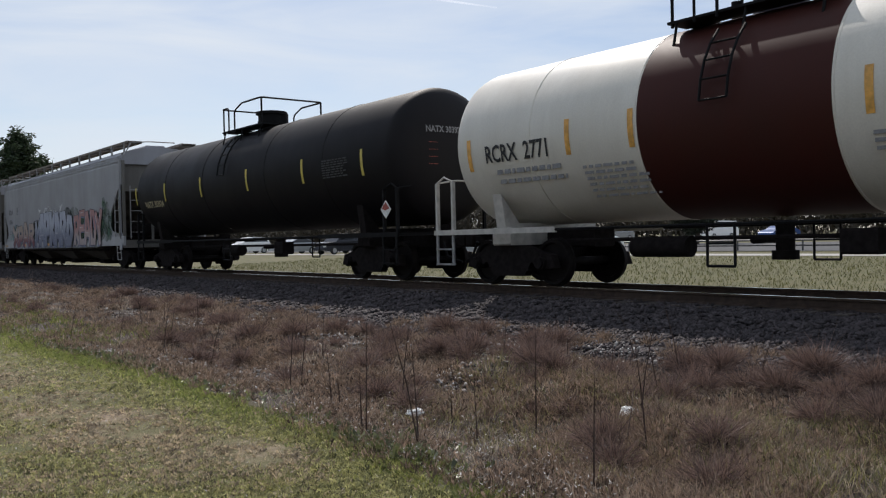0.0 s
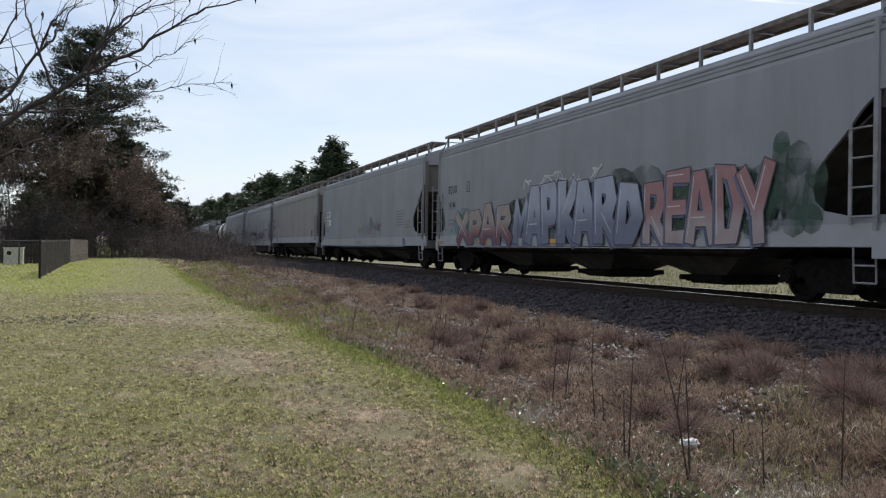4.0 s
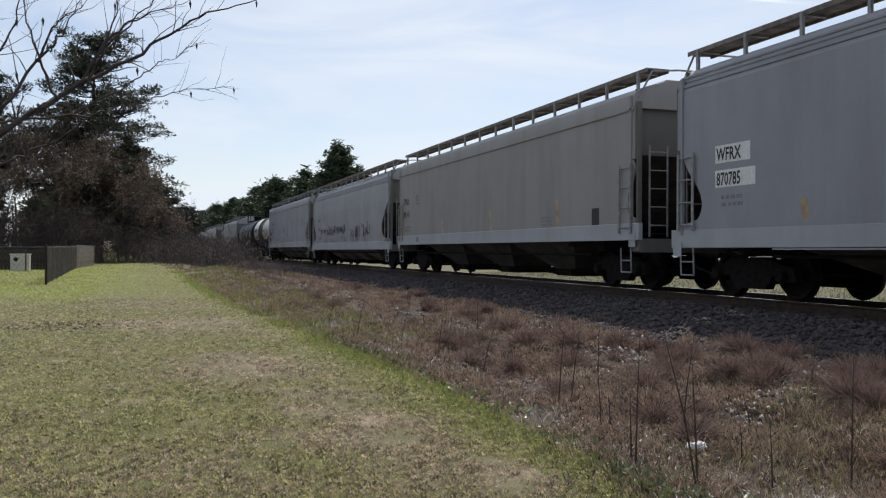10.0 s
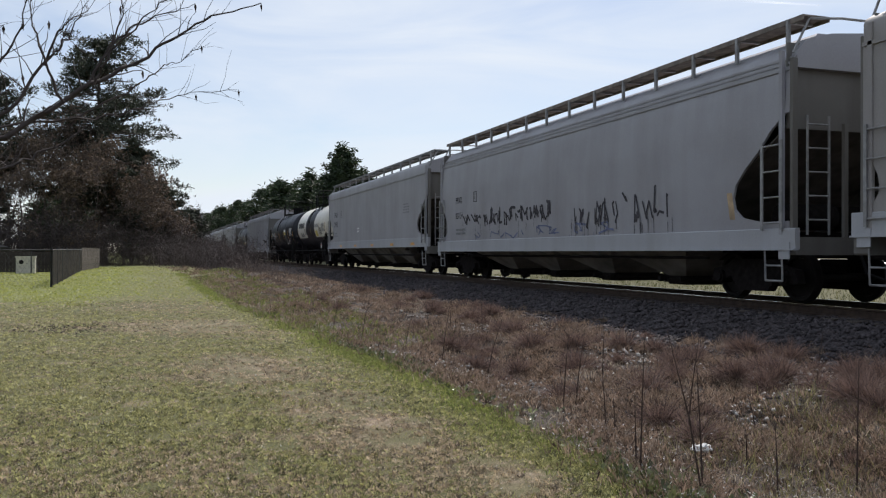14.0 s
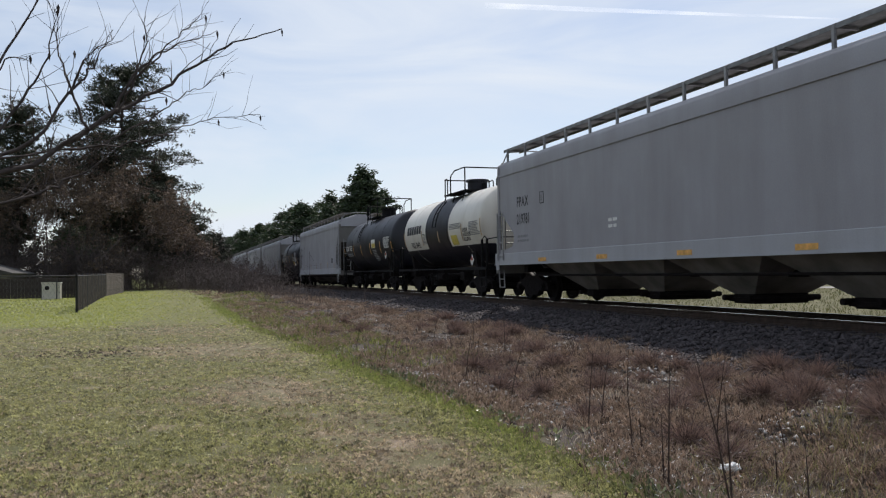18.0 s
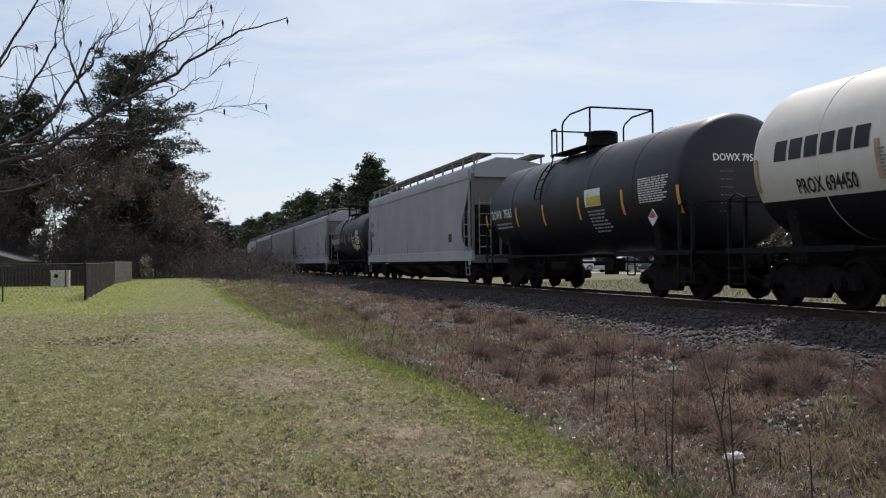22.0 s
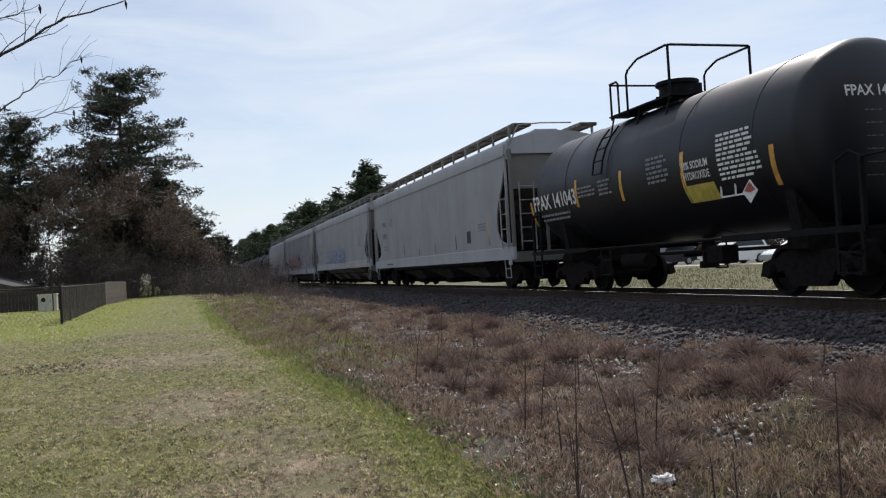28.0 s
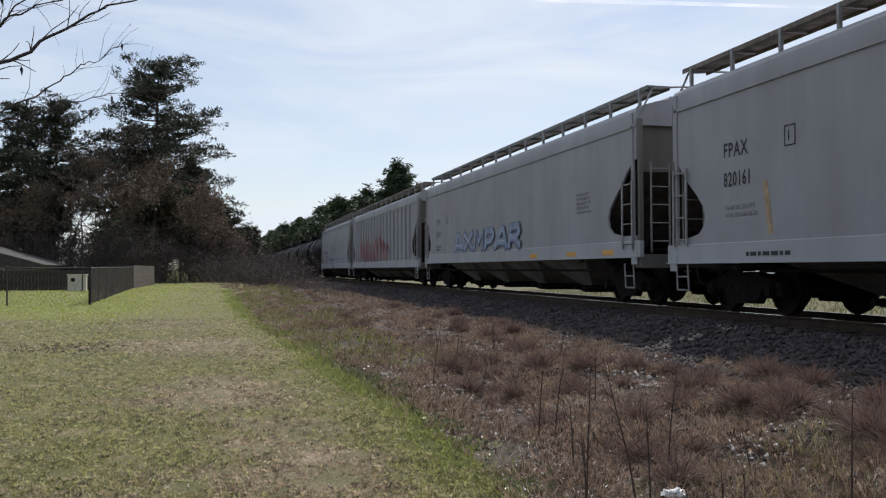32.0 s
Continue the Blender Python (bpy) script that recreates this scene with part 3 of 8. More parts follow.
def build_hopper(name, label, pitch, style="flat", paint_m=None, ribs=0, board=RUST, chutes=3, bay=(1.0, 2.9, 1.65, 3.25), foot=0.95, vee=False):
    """A covered hopper car: y along the track, origin on the rail at its middle, near side at -x.
    bay: depth and top of the opening at the rear end, then at the front end. foot: lower edge of the side sill."""
    paint_m = paint_m or GREY_A
    car = thing(name, label, "freight car", "train cars")
    half = pitch / 2 - 0.6
    prof = hopper_profile(style)
    px = [p[0] for p in prof]
    pz = [p[1] for p in prof]
    sill_top = foot + 0.36

    def bay_edge(depth, top):
        """Setback of the side sheet's edge from the car's end, by height: a pear-shaped opening below a full-width sheet."""
        zb = sill_top + 0.12
        rise = top - zb
        return [(zb - 0.001, 0.2), (zb, 0.55 * depth), (zb + 0.05 * rise, 0.85 * depth), (zb + 0.14 * rise, 0.97 * depth), (zb + 0.25 * rise, depth), (zb + 0.38 * rise, 0.95 * depth),
                (zb + 0.52 * rise, 0.8 * depth), (zb + 0.68 * rise, 0.58 * depth), (zb + 0.85 * rise, 0.4 * depth), (top, 0.3), (top + 0.001, 0.2)]

    rear_cut, front_cut = bay_edge(bay[0], bay[1]), bay_edge(bay[2], bay[3])
    # side sheets with the open bay at each end
    for sd in (-1, 1):
        s = Shape()
        zs = sorted(set([sill_top - 0.02 + (4.02 - sill_top + 0.02) * i / 26 for i in range(27)] + [c[0] for c in rear_cut] + [c[0] for c in front_cut]))
        n = len(zs) - 1
        ce = [half - float(np.interp(z, [c[0] for c in rear_cut], [c[1] for c in rear_cut])) for z in zs]
        fe = [half - float(np.interp(z, [c[0] for c in front_cut], [c[1] for c in front_cut])) for z in zs]
        v, f = [], []
        for z, e, e2 in zip(zs, ce, fe):
            x = sd * float(np.interp(z, pz, px))
            xi = x - sd * 0.05
            v += [(x, -e2, z), (x, e, z), (xi, -e2, z), (xi, e, z)]
        for i in range(n):
            a, b = 4 * i, 4 * i + 4
            f += [(a, a + 1, b + 1, b), (a + 2, b + 2, b + 3, a + 3), (a, b, b + 2, a + 2), (a + 1, a + 3, b + 3, b + 1)]
        f += [(0, 2, 3, 1)]
        if sd > 0:
            f = [q[::-1] for q in f]
        s.add(v, f)
        part("side_sheet", s, paint_m, car)
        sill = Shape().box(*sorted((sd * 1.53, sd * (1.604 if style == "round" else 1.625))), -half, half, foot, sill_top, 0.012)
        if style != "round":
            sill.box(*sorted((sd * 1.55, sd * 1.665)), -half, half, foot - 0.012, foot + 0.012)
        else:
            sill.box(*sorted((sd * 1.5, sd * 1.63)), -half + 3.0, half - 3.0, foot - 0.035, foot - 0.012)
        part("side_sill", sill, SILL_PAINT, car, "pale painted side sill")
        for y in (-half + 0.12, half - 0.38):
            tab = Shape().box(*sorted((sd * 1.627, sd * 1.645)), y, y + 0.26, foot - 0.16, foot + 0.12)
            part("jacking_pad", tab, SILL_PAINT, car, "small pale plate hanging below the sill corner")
        for i in range(ribs):
            y = -half + 1.9 + (2 * half - 3.8) * i / (ribs - 1)
            rb = Shape().prism_y([(sd * 1.6, sill_top), (sd * 1.68, sill_top + 0.02), (sd * 1.68, 3.95), (sd * 1.6, 4.0)], y - 0.05, y + 0.05)
            part("side_rib", rb, paint_m, car)
        ze = 4.14 if style == "round" else 4.0
        xe = float(np.interp(ze, pz, px))
        part("eave_rail", Shape().box(*sorted((sd * (xe - 0.03), sd * (xe + 0.03))), -half + 0.21, half - 0.21, ze - 0.03, ze + 0.03), paint_m, car)
        for z in (ze + 0.1, ze + 0.19) if style != "flat" else ():
            xe = float(np.interp(z, pz, px))
            part("roof_bead", Shape().box(*sorted((sd * (xe - 0.03), sd * (xe + 0.025))), -half + 0.21, half - 0.21, z - 0.02, z + 0.02), paint_m, car)
    # roof shell
    rs = Shape()
    up = [p for p in prof if p[1] >= 4.0]
    ring = [(-x, z) for x, z in up] + [(x, z) for x, z in reversed(up[:-1])]
    rs.prism_y(ring, -half + 0.21, half - 0.21)
    part("roof", rs, paint_m, car)
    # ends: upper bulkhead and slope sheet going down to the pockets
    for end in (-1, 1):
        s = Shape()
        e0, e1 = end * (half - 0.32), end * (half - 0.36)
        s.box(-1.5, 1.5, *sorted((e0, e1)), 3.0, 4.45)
        part("end_bulkhead", s, END_PAINT, car, "upper end wall with grime and shade in its colour")
        # the sheet's dark colour holds the bay's shade besides the grime
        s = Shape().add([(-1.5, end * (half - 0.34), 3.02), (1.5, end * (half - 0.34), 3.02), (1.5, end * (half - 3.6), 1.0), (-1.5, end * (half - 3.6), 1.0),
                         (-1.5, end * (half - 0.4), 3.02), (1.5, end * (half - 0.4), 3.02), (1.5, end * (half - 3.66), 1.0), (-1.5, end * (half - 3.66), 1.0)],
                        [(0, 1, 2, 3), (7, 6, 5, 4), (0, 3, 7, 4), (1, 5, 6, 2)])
        part("slope_sheet", s, SHADED_GRIME, car, "sloping end floor sheet with shade and grime in its colour")
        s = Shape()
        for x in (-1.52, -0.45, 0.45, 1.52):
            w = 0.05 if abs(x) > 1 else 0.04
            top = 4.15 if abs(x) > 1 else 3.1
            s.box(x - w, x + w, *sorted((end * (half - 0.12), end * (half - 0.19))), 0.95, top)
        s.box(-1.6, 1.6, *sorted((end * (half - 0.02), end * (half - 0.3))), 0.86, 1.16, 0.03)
        part("end_frame", s, END_PAINT, car, "end posts and end sill with grime and shade in their colour")
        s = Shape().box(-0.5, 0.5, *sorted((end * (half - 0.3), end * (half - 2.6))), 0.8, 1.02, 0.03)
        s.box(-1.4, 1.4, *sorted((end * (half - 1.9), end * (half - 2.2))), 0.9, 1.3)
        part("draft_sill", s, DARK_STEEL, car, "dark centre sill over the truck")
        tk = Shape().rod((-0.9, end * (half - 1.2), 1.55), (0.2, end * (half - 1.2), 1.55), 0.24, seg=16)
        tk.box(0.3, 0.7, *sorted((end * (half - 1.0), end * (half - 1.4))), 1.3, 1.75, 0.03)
        # added dark plate, on the far side only, that closes off the bay
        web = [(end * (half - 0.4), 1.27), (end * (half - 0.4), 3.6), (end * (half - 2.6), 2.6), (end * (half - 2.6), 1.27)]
        part("far_bay_plate", Shape().prism_x(web if end < 0 else web[::-1], 1.505, 1.53), SHADED_GRIME, car, "upright dark plate that closes the far side of the end bay")
        part("air_tank", tk, DARK_STEEL, car, "brake air reservoir in the end bay")
        # corner ladders, steps and grab irons
        for sd in (-1, 1):
            y = end * (half - 0.35)
            part("ladder", ladder(sd * 1.66, *sorted((end * (half - 0.78), end * (half - 0.3))), 1.28, 2.8, 4), LADDER, car)
            st = Shape()
            y0, y1 = sorted((end * (half - 0.75), end * (half - 0.33)))
            st.tube([(sd * 1.62, y0, 0.96), (sd * 1.6, y0, 0.42), (sd * 1.6, y1, 0.42), (sd * 1.62, y1, 0.96)], 0.018)
            st.rod((sd * 1.61, y0, 0.68), (sd * 1.61, y1, 0.68), 0.016)
            part("step", st, LADDER, car, "hanging corner step")
            g = Shape().box(sd * 1.6 - 0.03, sd * 1.6 + 0.03, y - 0.04, y + 0.04, 1.2, 4.3)
            part("corner_post", g, paint_m, car)
        s = Shape()
        for x in (-1.3, -0.85):
            s.box(x - 0.02, x + 0.02, *sorted((end * (half - 0.08), end * (half - 0.1))), 1.2, 3.2)
        for i in range(5):
            s.rod((-1.3, end * (half - 0.09), 1.45 + 0.4 * i), (-0.85, end * (half - 0.09), 1.45 + 0.4 * i), 0.016)
        part("end_ladder", s, LADDER, car)
        add_coupler(car, half, end)
        add_truck(car, end * (half - 1.75))
        hr = Shape().tube([(-1.5, end * (half - 0.2), 4.25), (-1.2, end * (half - 0.16), 4.84), (-0.5, end * (half - 0.16), 4.9), (0.5, end * (half - 0.16), 4.9)], 0.022)
        part("roof_handrail", hr, LADDER, car)
    # running boards on brackets along both roof edges
    for sd in (-1, 1):
        b = Shape()
        x0, x1 = sorted((sd * 0.78, sd * 1.34))
        b.prism_y([(x0, 4.81), (x0 + 0.02, 4.81), (x0 + 0.02, 4.87), (x1 - 0.02, 4.87), (x1 - 0.02, 4.81), (x1, 4.81), (x1, 4.9), (x0, 4.9)], -half + 0.15, half - 0.15)
        part("running_board", b, board, car, "steel grating walkway along the roof")
        k = 14
        for i in range(k):
            y = -half + 0.5 + (2 * half - 1.0) * i / (k - 1)
            br = Shape().prism_y([(sd * 1.37, 4.4), (sd * 1.37, 4.88), (sd * 0.85, 4.86), (sd * 0.85, 4.82), (sd * 1.31, 4.82), (sd * 1.31, 4.42)], y - 0.03, y + 0.03)
            part("board_bracket", br, LADDER, car)
    hatch = Shape().box(-0.4, 0.4, -half + 0.9, half - 0.9, 4.62, 4.84, 0.05)
    part("trough_hatch", hatch, paint_m, car, "long roof hatch cover")
    # discharge pockets between the trucks
    inner = half - 3.3
    for i in range(chutes):
        c = -inner + (2 * inner) * (i + 0.5) / chutes
        w = inner / chutes
        s = Shape()
        b, zl = (0.3, 0.38) if vee else (0.55, 0.38)
        zt = foot + 0.02
        v = [(-1.46, c - w, zt), (1.46, c - w, zt), (1.46, c + w, zt), (-1.46, c + w, zt), (-0.62, c - b, zl), (0.62, c - b, zl), (0.62, c + b, zl), (-0.62, c + b, zl)]
        s.add(v, [(0, 4, 5, 1), (1, 5, 6, 2), (2, 6, 7, 3), (3, 7, 4, 0), (4, 7, 6, 5), (0, 1, 2, 3)])
        # pockets without vee take the slope sheet's darkened colour
        pk = part("discharge_pocket", s, POCKET if vee else SHADED_GRIME, car, "grey-brown sloping discharge pocket")
        g = Shape().box(-0.64, 0.64, c - b - 0.04, c + b + 0.04, 0.2, 0.42, 0.03)
        g.box(-0.7, -0.58, c - b - 0.12, c + b + 0.12, 0.24, 0.32).box(0.58, 0.7, c - b - 0.12, c + b + 0.12, 0.24, 0.32)
        for q in (-b - 0.1, b + 0.1):
            g.rod((-0.85, c + q, 0.32), (0.85, c + q, 0.32), 0.06, seg=10)
        part("outlet_gate", g, DARK_STEEL, pk, "dark outlet gate with cross tubes")
    s = Shape().tube([(-1.35, -inner - 0.6, 0.8), (-1.35, inner + 0.6, 0.8)], 0.03)
    part("brake_pipe", s, DARK_STEEL, car)
    part("centre_sill", Shape().box(-0.34, 0.34, -inner - 1.0, inner + 1.0, 0.74, 1.03, 0.02), DARK_STEEL, car)
    return car, half


def build_tank(name, label, pitch, body_m, band=None, walk_m=BLACK_LADDER, radius=1.5, saddle=None, base=1.1, shift=0.0, rail_h=0.98, inset=0.45, belly=None, low_rail=0.72, rungs_at=0.75, front_inset=None):
    """A tank car on a stub sill, with dome platform, side ladders and end platforms."""
    car = thing(name, label, "freight car", "train cars")
    half = pitch / 2 - 0.55
    cz = base + radius
    he = half - inset
    hy = 0.5
    # the ends bulge with a flatter crown and a tight knuckle
    prof = [(-he + hy * (1 - (1 - u ** 2.6) ** 0.5), max(0.02, radius * u)) for u in (0.02, 0.2, 0.4, 0.55, 0.7, 0.8, 0.88, 0.94, 0.98, 1.0)]
    prof = [(-he + hy * (1 - (1 - min(1, r / radius) ** 2.6) ** (1 / 2.0)), r) for _, r in prof]
    gap = 0.0 if front_inset is None else front_inset - inset
    outline = [(y + gap, r) for y, r in prof] + [(-y, r) for y, r in reversed(prof)]
    body = Shape().lathe_y(outline, 0, cz, 56)
    part("tank_shell", body, body_m, car)
    if band:
        b_m, b_half = band
        part("painted_band", Shape().lathe_y([(-b_half, radius + 0.004), (b_half, radius + 0.004)], 0, cz, 56), b_m, car, "wide painted band round the tank")
    # black shell just outside the skin, below the height zb
    if belly:
        b_m, zb = belly
        rows = [(y, r + 0.004) for y, r in outline if r > 0.75 * radius]
        sh, n_ = Shape(), 25
        v = []
        for y, r in rows:
            a0 = math.acos(max(-1.0, min(1.0, (zb - cz) / r)))
            v += [(r * math.sin(a), y, cz + r * math.cos(a)) for a in np.linspace(a0, 2 * math.pi - a0, n_)]
        sh.add(v, [(k * n_ + i, k * n_ + i + 1, (k + 1) * n_ + i + 1, (k + 1) * n_ + i) for k in range(len(rows) - 1) for i in range(n_ - 1)])
        part("black_belly", sh, b_m, car, "black lower half of the tank")
    for y in (-he * 0.62, -he * 0.25, he * 0.25, he * 0.62):
        part("weld_seam", Shape().lathe_y([(y - 0.012, radius + 0.002), (y - 0.006, radius + 0.01), (y + 0.006, radius + 0.01), (y + 0.012, radius + 0.002)], 0, cz, 48), band[0] if band and abs(y) < band[1] else body_m, car)
    # saddles and stub sills
    for end in (-1, 1):
        s = Shape()
        yb = end * (half - 1.75)
        s.box(-1.25, 1.25, yb - 0.25, yb + 0.25, 0.78, 1.12, 0.03)
        s.prism_y([(-1.25, 1.1), (1.25, 1.1), (1.35, 1.75), (0.9, 1.2), (-0.9, 1.2), (-1.35, 1.75)], yb - 0.12, yb + 0.12)
        part("saddle", s, saddle or DARK_STEEL, car, "saddle that carries the tank")
        s = Shape().box(-0.28, 0.28, *sorted((end * (half - 0.02), end * (half - 3.2))), 0.72, 1.08, 0.03)
        part("stub_sill", s, DARK_STEEL, car)
        m_end = saddle or BLACK_LADDER
        p = Shape().box(-1.5, 1.5, *sorted((end * (half - 0.02), end * (half - 0.6))), 1.02, 1.08)
        p.box(-1.52, -1.46, *sorted((end * (half - 0.02), end * (half - 3.4))), 1.0, 1.1).box(1.46, 1.52, *sorted((end * (half - 0.02), end * (half - 3.4))), 1.0, 1.1)
        part("end_platform", p, m_end, car, "end platform and side bar")
        r = Shape()
        for sd in (-1, 1):
            for yy in (0.05, 0.55):
                r.box(sd * 1.46 - 0.035, sd * 1.46 + 0.035, *sorted((end * (half - yy), end * (half - yy - 0.06))), 1.08, 2.05)
            r.tube([(sd * 1.46, end * (half - 0.08), 2.05), (sd * 1.46, end * (half - 0.3), 2.16), (sd * 1.46, end * (half - 0.58), 2.05)], 0.02)
        r.tube([(-1.46, end * (half - 0.08), 2.05), (-1.0, end * (half - 0.08), 2.12), (1.0, end * (half - 0.08), 2.12), (1.46, end * (half - 0.08), 2.05)], 0.018)
        part("end_handrail", r, m_end, car)
        for sd in (-1, 1):
            st = Shape()
            y0, y1 = sorted((end * (half - 0.6), end * (half - 0.1)))
            for yy in (y0, y1):
                st.box(sd * 1.49 - 0.015, sd * 1.49 + 0.015, yy - 0.03, yy + 0.03, 0.4, 1.05)
            for z in (0.42, 0.72):
                st.box(sd * 1.49 - 0.05, sd * 1.49 + 0.05, y0, y1, z - 0.015, z + 0.015)
            part("step", st, LADDER if saddle else BLACK_LADDER, car)
        add_coupler(car, half, end)
        add_truck(car, yb)
    # side rails, valve pipe under the belly
    for sd in (-1, 1):
        s = Shape().tube([(sd * 1.5, -half + 3.4, 1.05), (sd * 1.5, half - 3.4, 1.05)], 0.025)
        part("side_handrail", s, walk_m, car)
    s = Shape().rod((0, 0, 0.62), (0, 0, 1.1), 0.14, seg=14).rod((0, 0, 0.5), (0, 0, 0.64), 0.2, seg=14).rod((-0.4, 0.3, 0.8), (0.4, 0.3, 0.8), 0.05)
    part("bottom_outlet", s, DARK_STEEL, car)
    s = Shape().tube([(-0.55, -half + 2.8, 0.85), (-0.55, half - 2.8, 0.85)], 0.035).rod((-0.7, 1.2, 0.72), (-0.7, 2.3, 0.72), 0.17, seg=14)
    s.box(-0.9, -0.55, -1.8, -1.3, 0.6, 0.95, 0.03)
    part("brake_rigging", s, DARK_STEEL, car, "brake pipe, cylinder and valve under the belly")
    # dome, platform and railing, some way off the middle
    zt = cz + radius
    made = []
    s = Shape().rod((0, 0, zt - 0.1), (0, 0, zt + 0.42), 0.4, seg=24).rod((0, 0, zt + 0.42), (0, 0, zt + 0.5), 0.47, seg=24)
    made.append(part("manway_dome", s, walk_m if not band else NAVY, car, "bolted dome cover on top"))
    s = Shape().rod((0, 0.75, zt - 0.05), (0, 0.75, zt + 0.32), 0.09, seg=12)
    made.append(part("safety_valve", s, walk_m, car))
    s = Shape().rod((0, -0.75, zt - 0.05), (0, -0.75, zt + 0.3), 0.11, seg=12)
    made.append(part("vent_valve", s, walk_m, car))
    pl = Shape()
    for sd in (-1, 1):
        pl.box(*sorted((sd * 0.5, sd * 1.0)), -1.35, 1.35, zt - 0.06, zt - 0.02)
        for y in (-1.2, 0, 1.2):
            pl.rod((sd * 0.95, y, zt - 0.05), (sd * 1.1, y, zt - 0.62), 0.022)
    for e in (-1, 1):
        pl.box(-0.5, 0.5, *sorted((e * 0.9, e * 1.35)), zt - 0.03, zt + 0.01)
    made.append(part("dome_platform", pl, walk_m, car, "grating platform round the dome"))
    h, low, zb_ = zt + rail_h, zt + low_rail * rail_h, zt - 0.12
    side = [(-1.0, 0.45, zb_), (-1.0, 0.45, h - 0.24), (-1.0, 0.36, h - 0.14), (-1.0, 0.0, h - 0.02), (-1.0, -0.1, h), (-1.0, -1.22, h), (-0.93, -1.3, h)]
    tall = Shape().tube(side + [(-x, y, z) for x, y, z in reversed(side)], 0.026)
    back = [(-1.0, 0.85, zb_), (-1.0, 0.85, low - 0.06), (-1.0, 0.92, low), (-1.0, 1.24, low), (-0.93, 1.3, low)]
    short = Shape().tube(back + [(-x, y, z) for x, y, z in reversed(back)], 0.024)
    for x in (-0.97, 0.97):
        tall.rod((x, -1.27, zb_), (x, -1.27, h), 0.028)
        short.rod((x, 1.27, zb_), (x, 1.27, low), 0.026)
    made.append(part("platform_railing", tall, walk_m, car, "tall bent pipe rail round the platform's front"))
    made.append(part("platform_railing", short, walk_m, car, "low bent pipe rail round the platform's rear"))
    for sd in (-1, 1):
        l = Shape()
        y0, y1 = rungs_at, rungs_at + 0.45
        arc = [(sd * (radius + 0.1) * math.sin(a), cz + (radius + 0.1) * math.cos(a)) for a in np.linspace(0.75, 1.5, 5)]
        for y in (y0, y1):
            l.tube([(x, y, z) for x, z in arc], 0.022)
        for x, z in arc[1:]:
            l.rod((x, y0, z), (x, y1, z), 0.016)
        hs = Shape().tube([(sd * 1.5, y0, 1.08), (sd * 1.5, y0, 0.45), (sd * 1.5, y1, 0.45), (sd * 1.5, y1, 1.08)], 0.022)
        hs.rod((sd * 1.5, y0, 0.78), (sd * 1.5, y1, 0.78), 0.016)
        made.append(part("hanging_step", hs, walk_m, car, "step that hangs below the side rail"))
        made.append(part("side_ladder", l, walk_m, car))
    for p in made:
        p.location.y = shift
    return car, half, radius, cz


def on_tank(radius, cz, z):
    """The near skin of a tank at a height over the rail."""
    return -math.sqrt(max(0.0, radius ** 2 - (z - cz) ** 2)) - 0.006


def tank_label(car, radius, cz, words, size, material, y, z, squeeze=0.8):
    """Letters wrapped on the near side of the tank."""
    me = text_mesh(words, size, material, squeeze)
    for v in me.vertices:
        v.co.x = on_tank(radius, cz, v.co.z + z) - 0.003 - 0.04 * size * size
    return part("lettering", me, material, car, at=(0, y, z))


def head_label(car, half, radius, cz, words, size, material, x, z, inset=0.45):
    """Letters on the front head of a tank, read from ahead of the train."""
    he, hy = half - inset, 0.5
    me = text_mesh(words, size, material, 0.85)
    for v in me.vertices:
        px, pz = x - v.co.y, z + v.co.z
        u = min(0.999, math.hypot(px, pz - cz) / radius)
        v.co = (px, -he + hy * (1 - (1 - u ** 2.6) ** 0.5) - 0.008, pz)
    return part("head_lettering", me, material, car)


def tank_patch(car, radius, cz, name, material, y0, y1, z0, z1, lean=0.0, label=""):
    s = Shape()
    k = 6
    v, f = [], []
    for i in range(k + 1):
        z = z0 + (z1 - z0) * i / k
        x = on_tank(radius, cz, z) - 0.002
        v += [(x, y0 + lean * i / k, z), (x, y1 + lean * i / k, z)]
    for i in range(k):
        f.append((2 * i, 2 * i + 1, 2 * i + 3, 2 * i + 2))
    s.add(v, f)
    return part(name, s, material, car, label)


def tank_print(car, radius, cz, y, z, rows, width, height, material, seed):
    rnd = random.Random(seed)
    s = Shape()
    for k in range(rows):
        zz = z - k * height * 1.9
        x = on_tank(radius, cz, zz + height / 2) - 0.004
        y0 = y
        while y0 > y - width * rnd.uniform(0.75, 1.0):
            w = rnd.uniform(0.06, 0.22)
            s.box(x - 0.004, x + 0.006, max(y0 - w, y - width), y0, zz, zz + height)
            y0 -= w + 0.05
    return tagged(part("small_print", s, material, car), kind="stuff")


JOINTS = dict(Z=13.9, A=31.38, B=52.68, C=73.49, D=93.57, E=113.46, F=134.5, G=147.6, H=161.5, I=180.99, K=194.29, M=214.9, N=236.46, O=258.34, P=277.24)
TRAVEL = [(0, 0.0), (4, 22.66), (8, 45.88), (12, 70.21), (16, 95.07), (20, 119.94), (24, 145.34), (28, 171.19), (32, 197.94)]
TRAIN = []


def couple(car, a, b):
    TRAIN.append((car, (a + b) / 2))


def hopper_car(name, label, a, b, **kw):
    car, half = build_hopper(name, label, b - a, **kw)
    couple(car, a, b)
    return car, half


def tank_car(name, label, a, b, *args, **kw):
    car, half, radius, cz = build_tank(name, label, b - a, *args, **kw)
    couple(car, a, b)
    return car, half, radius, cz


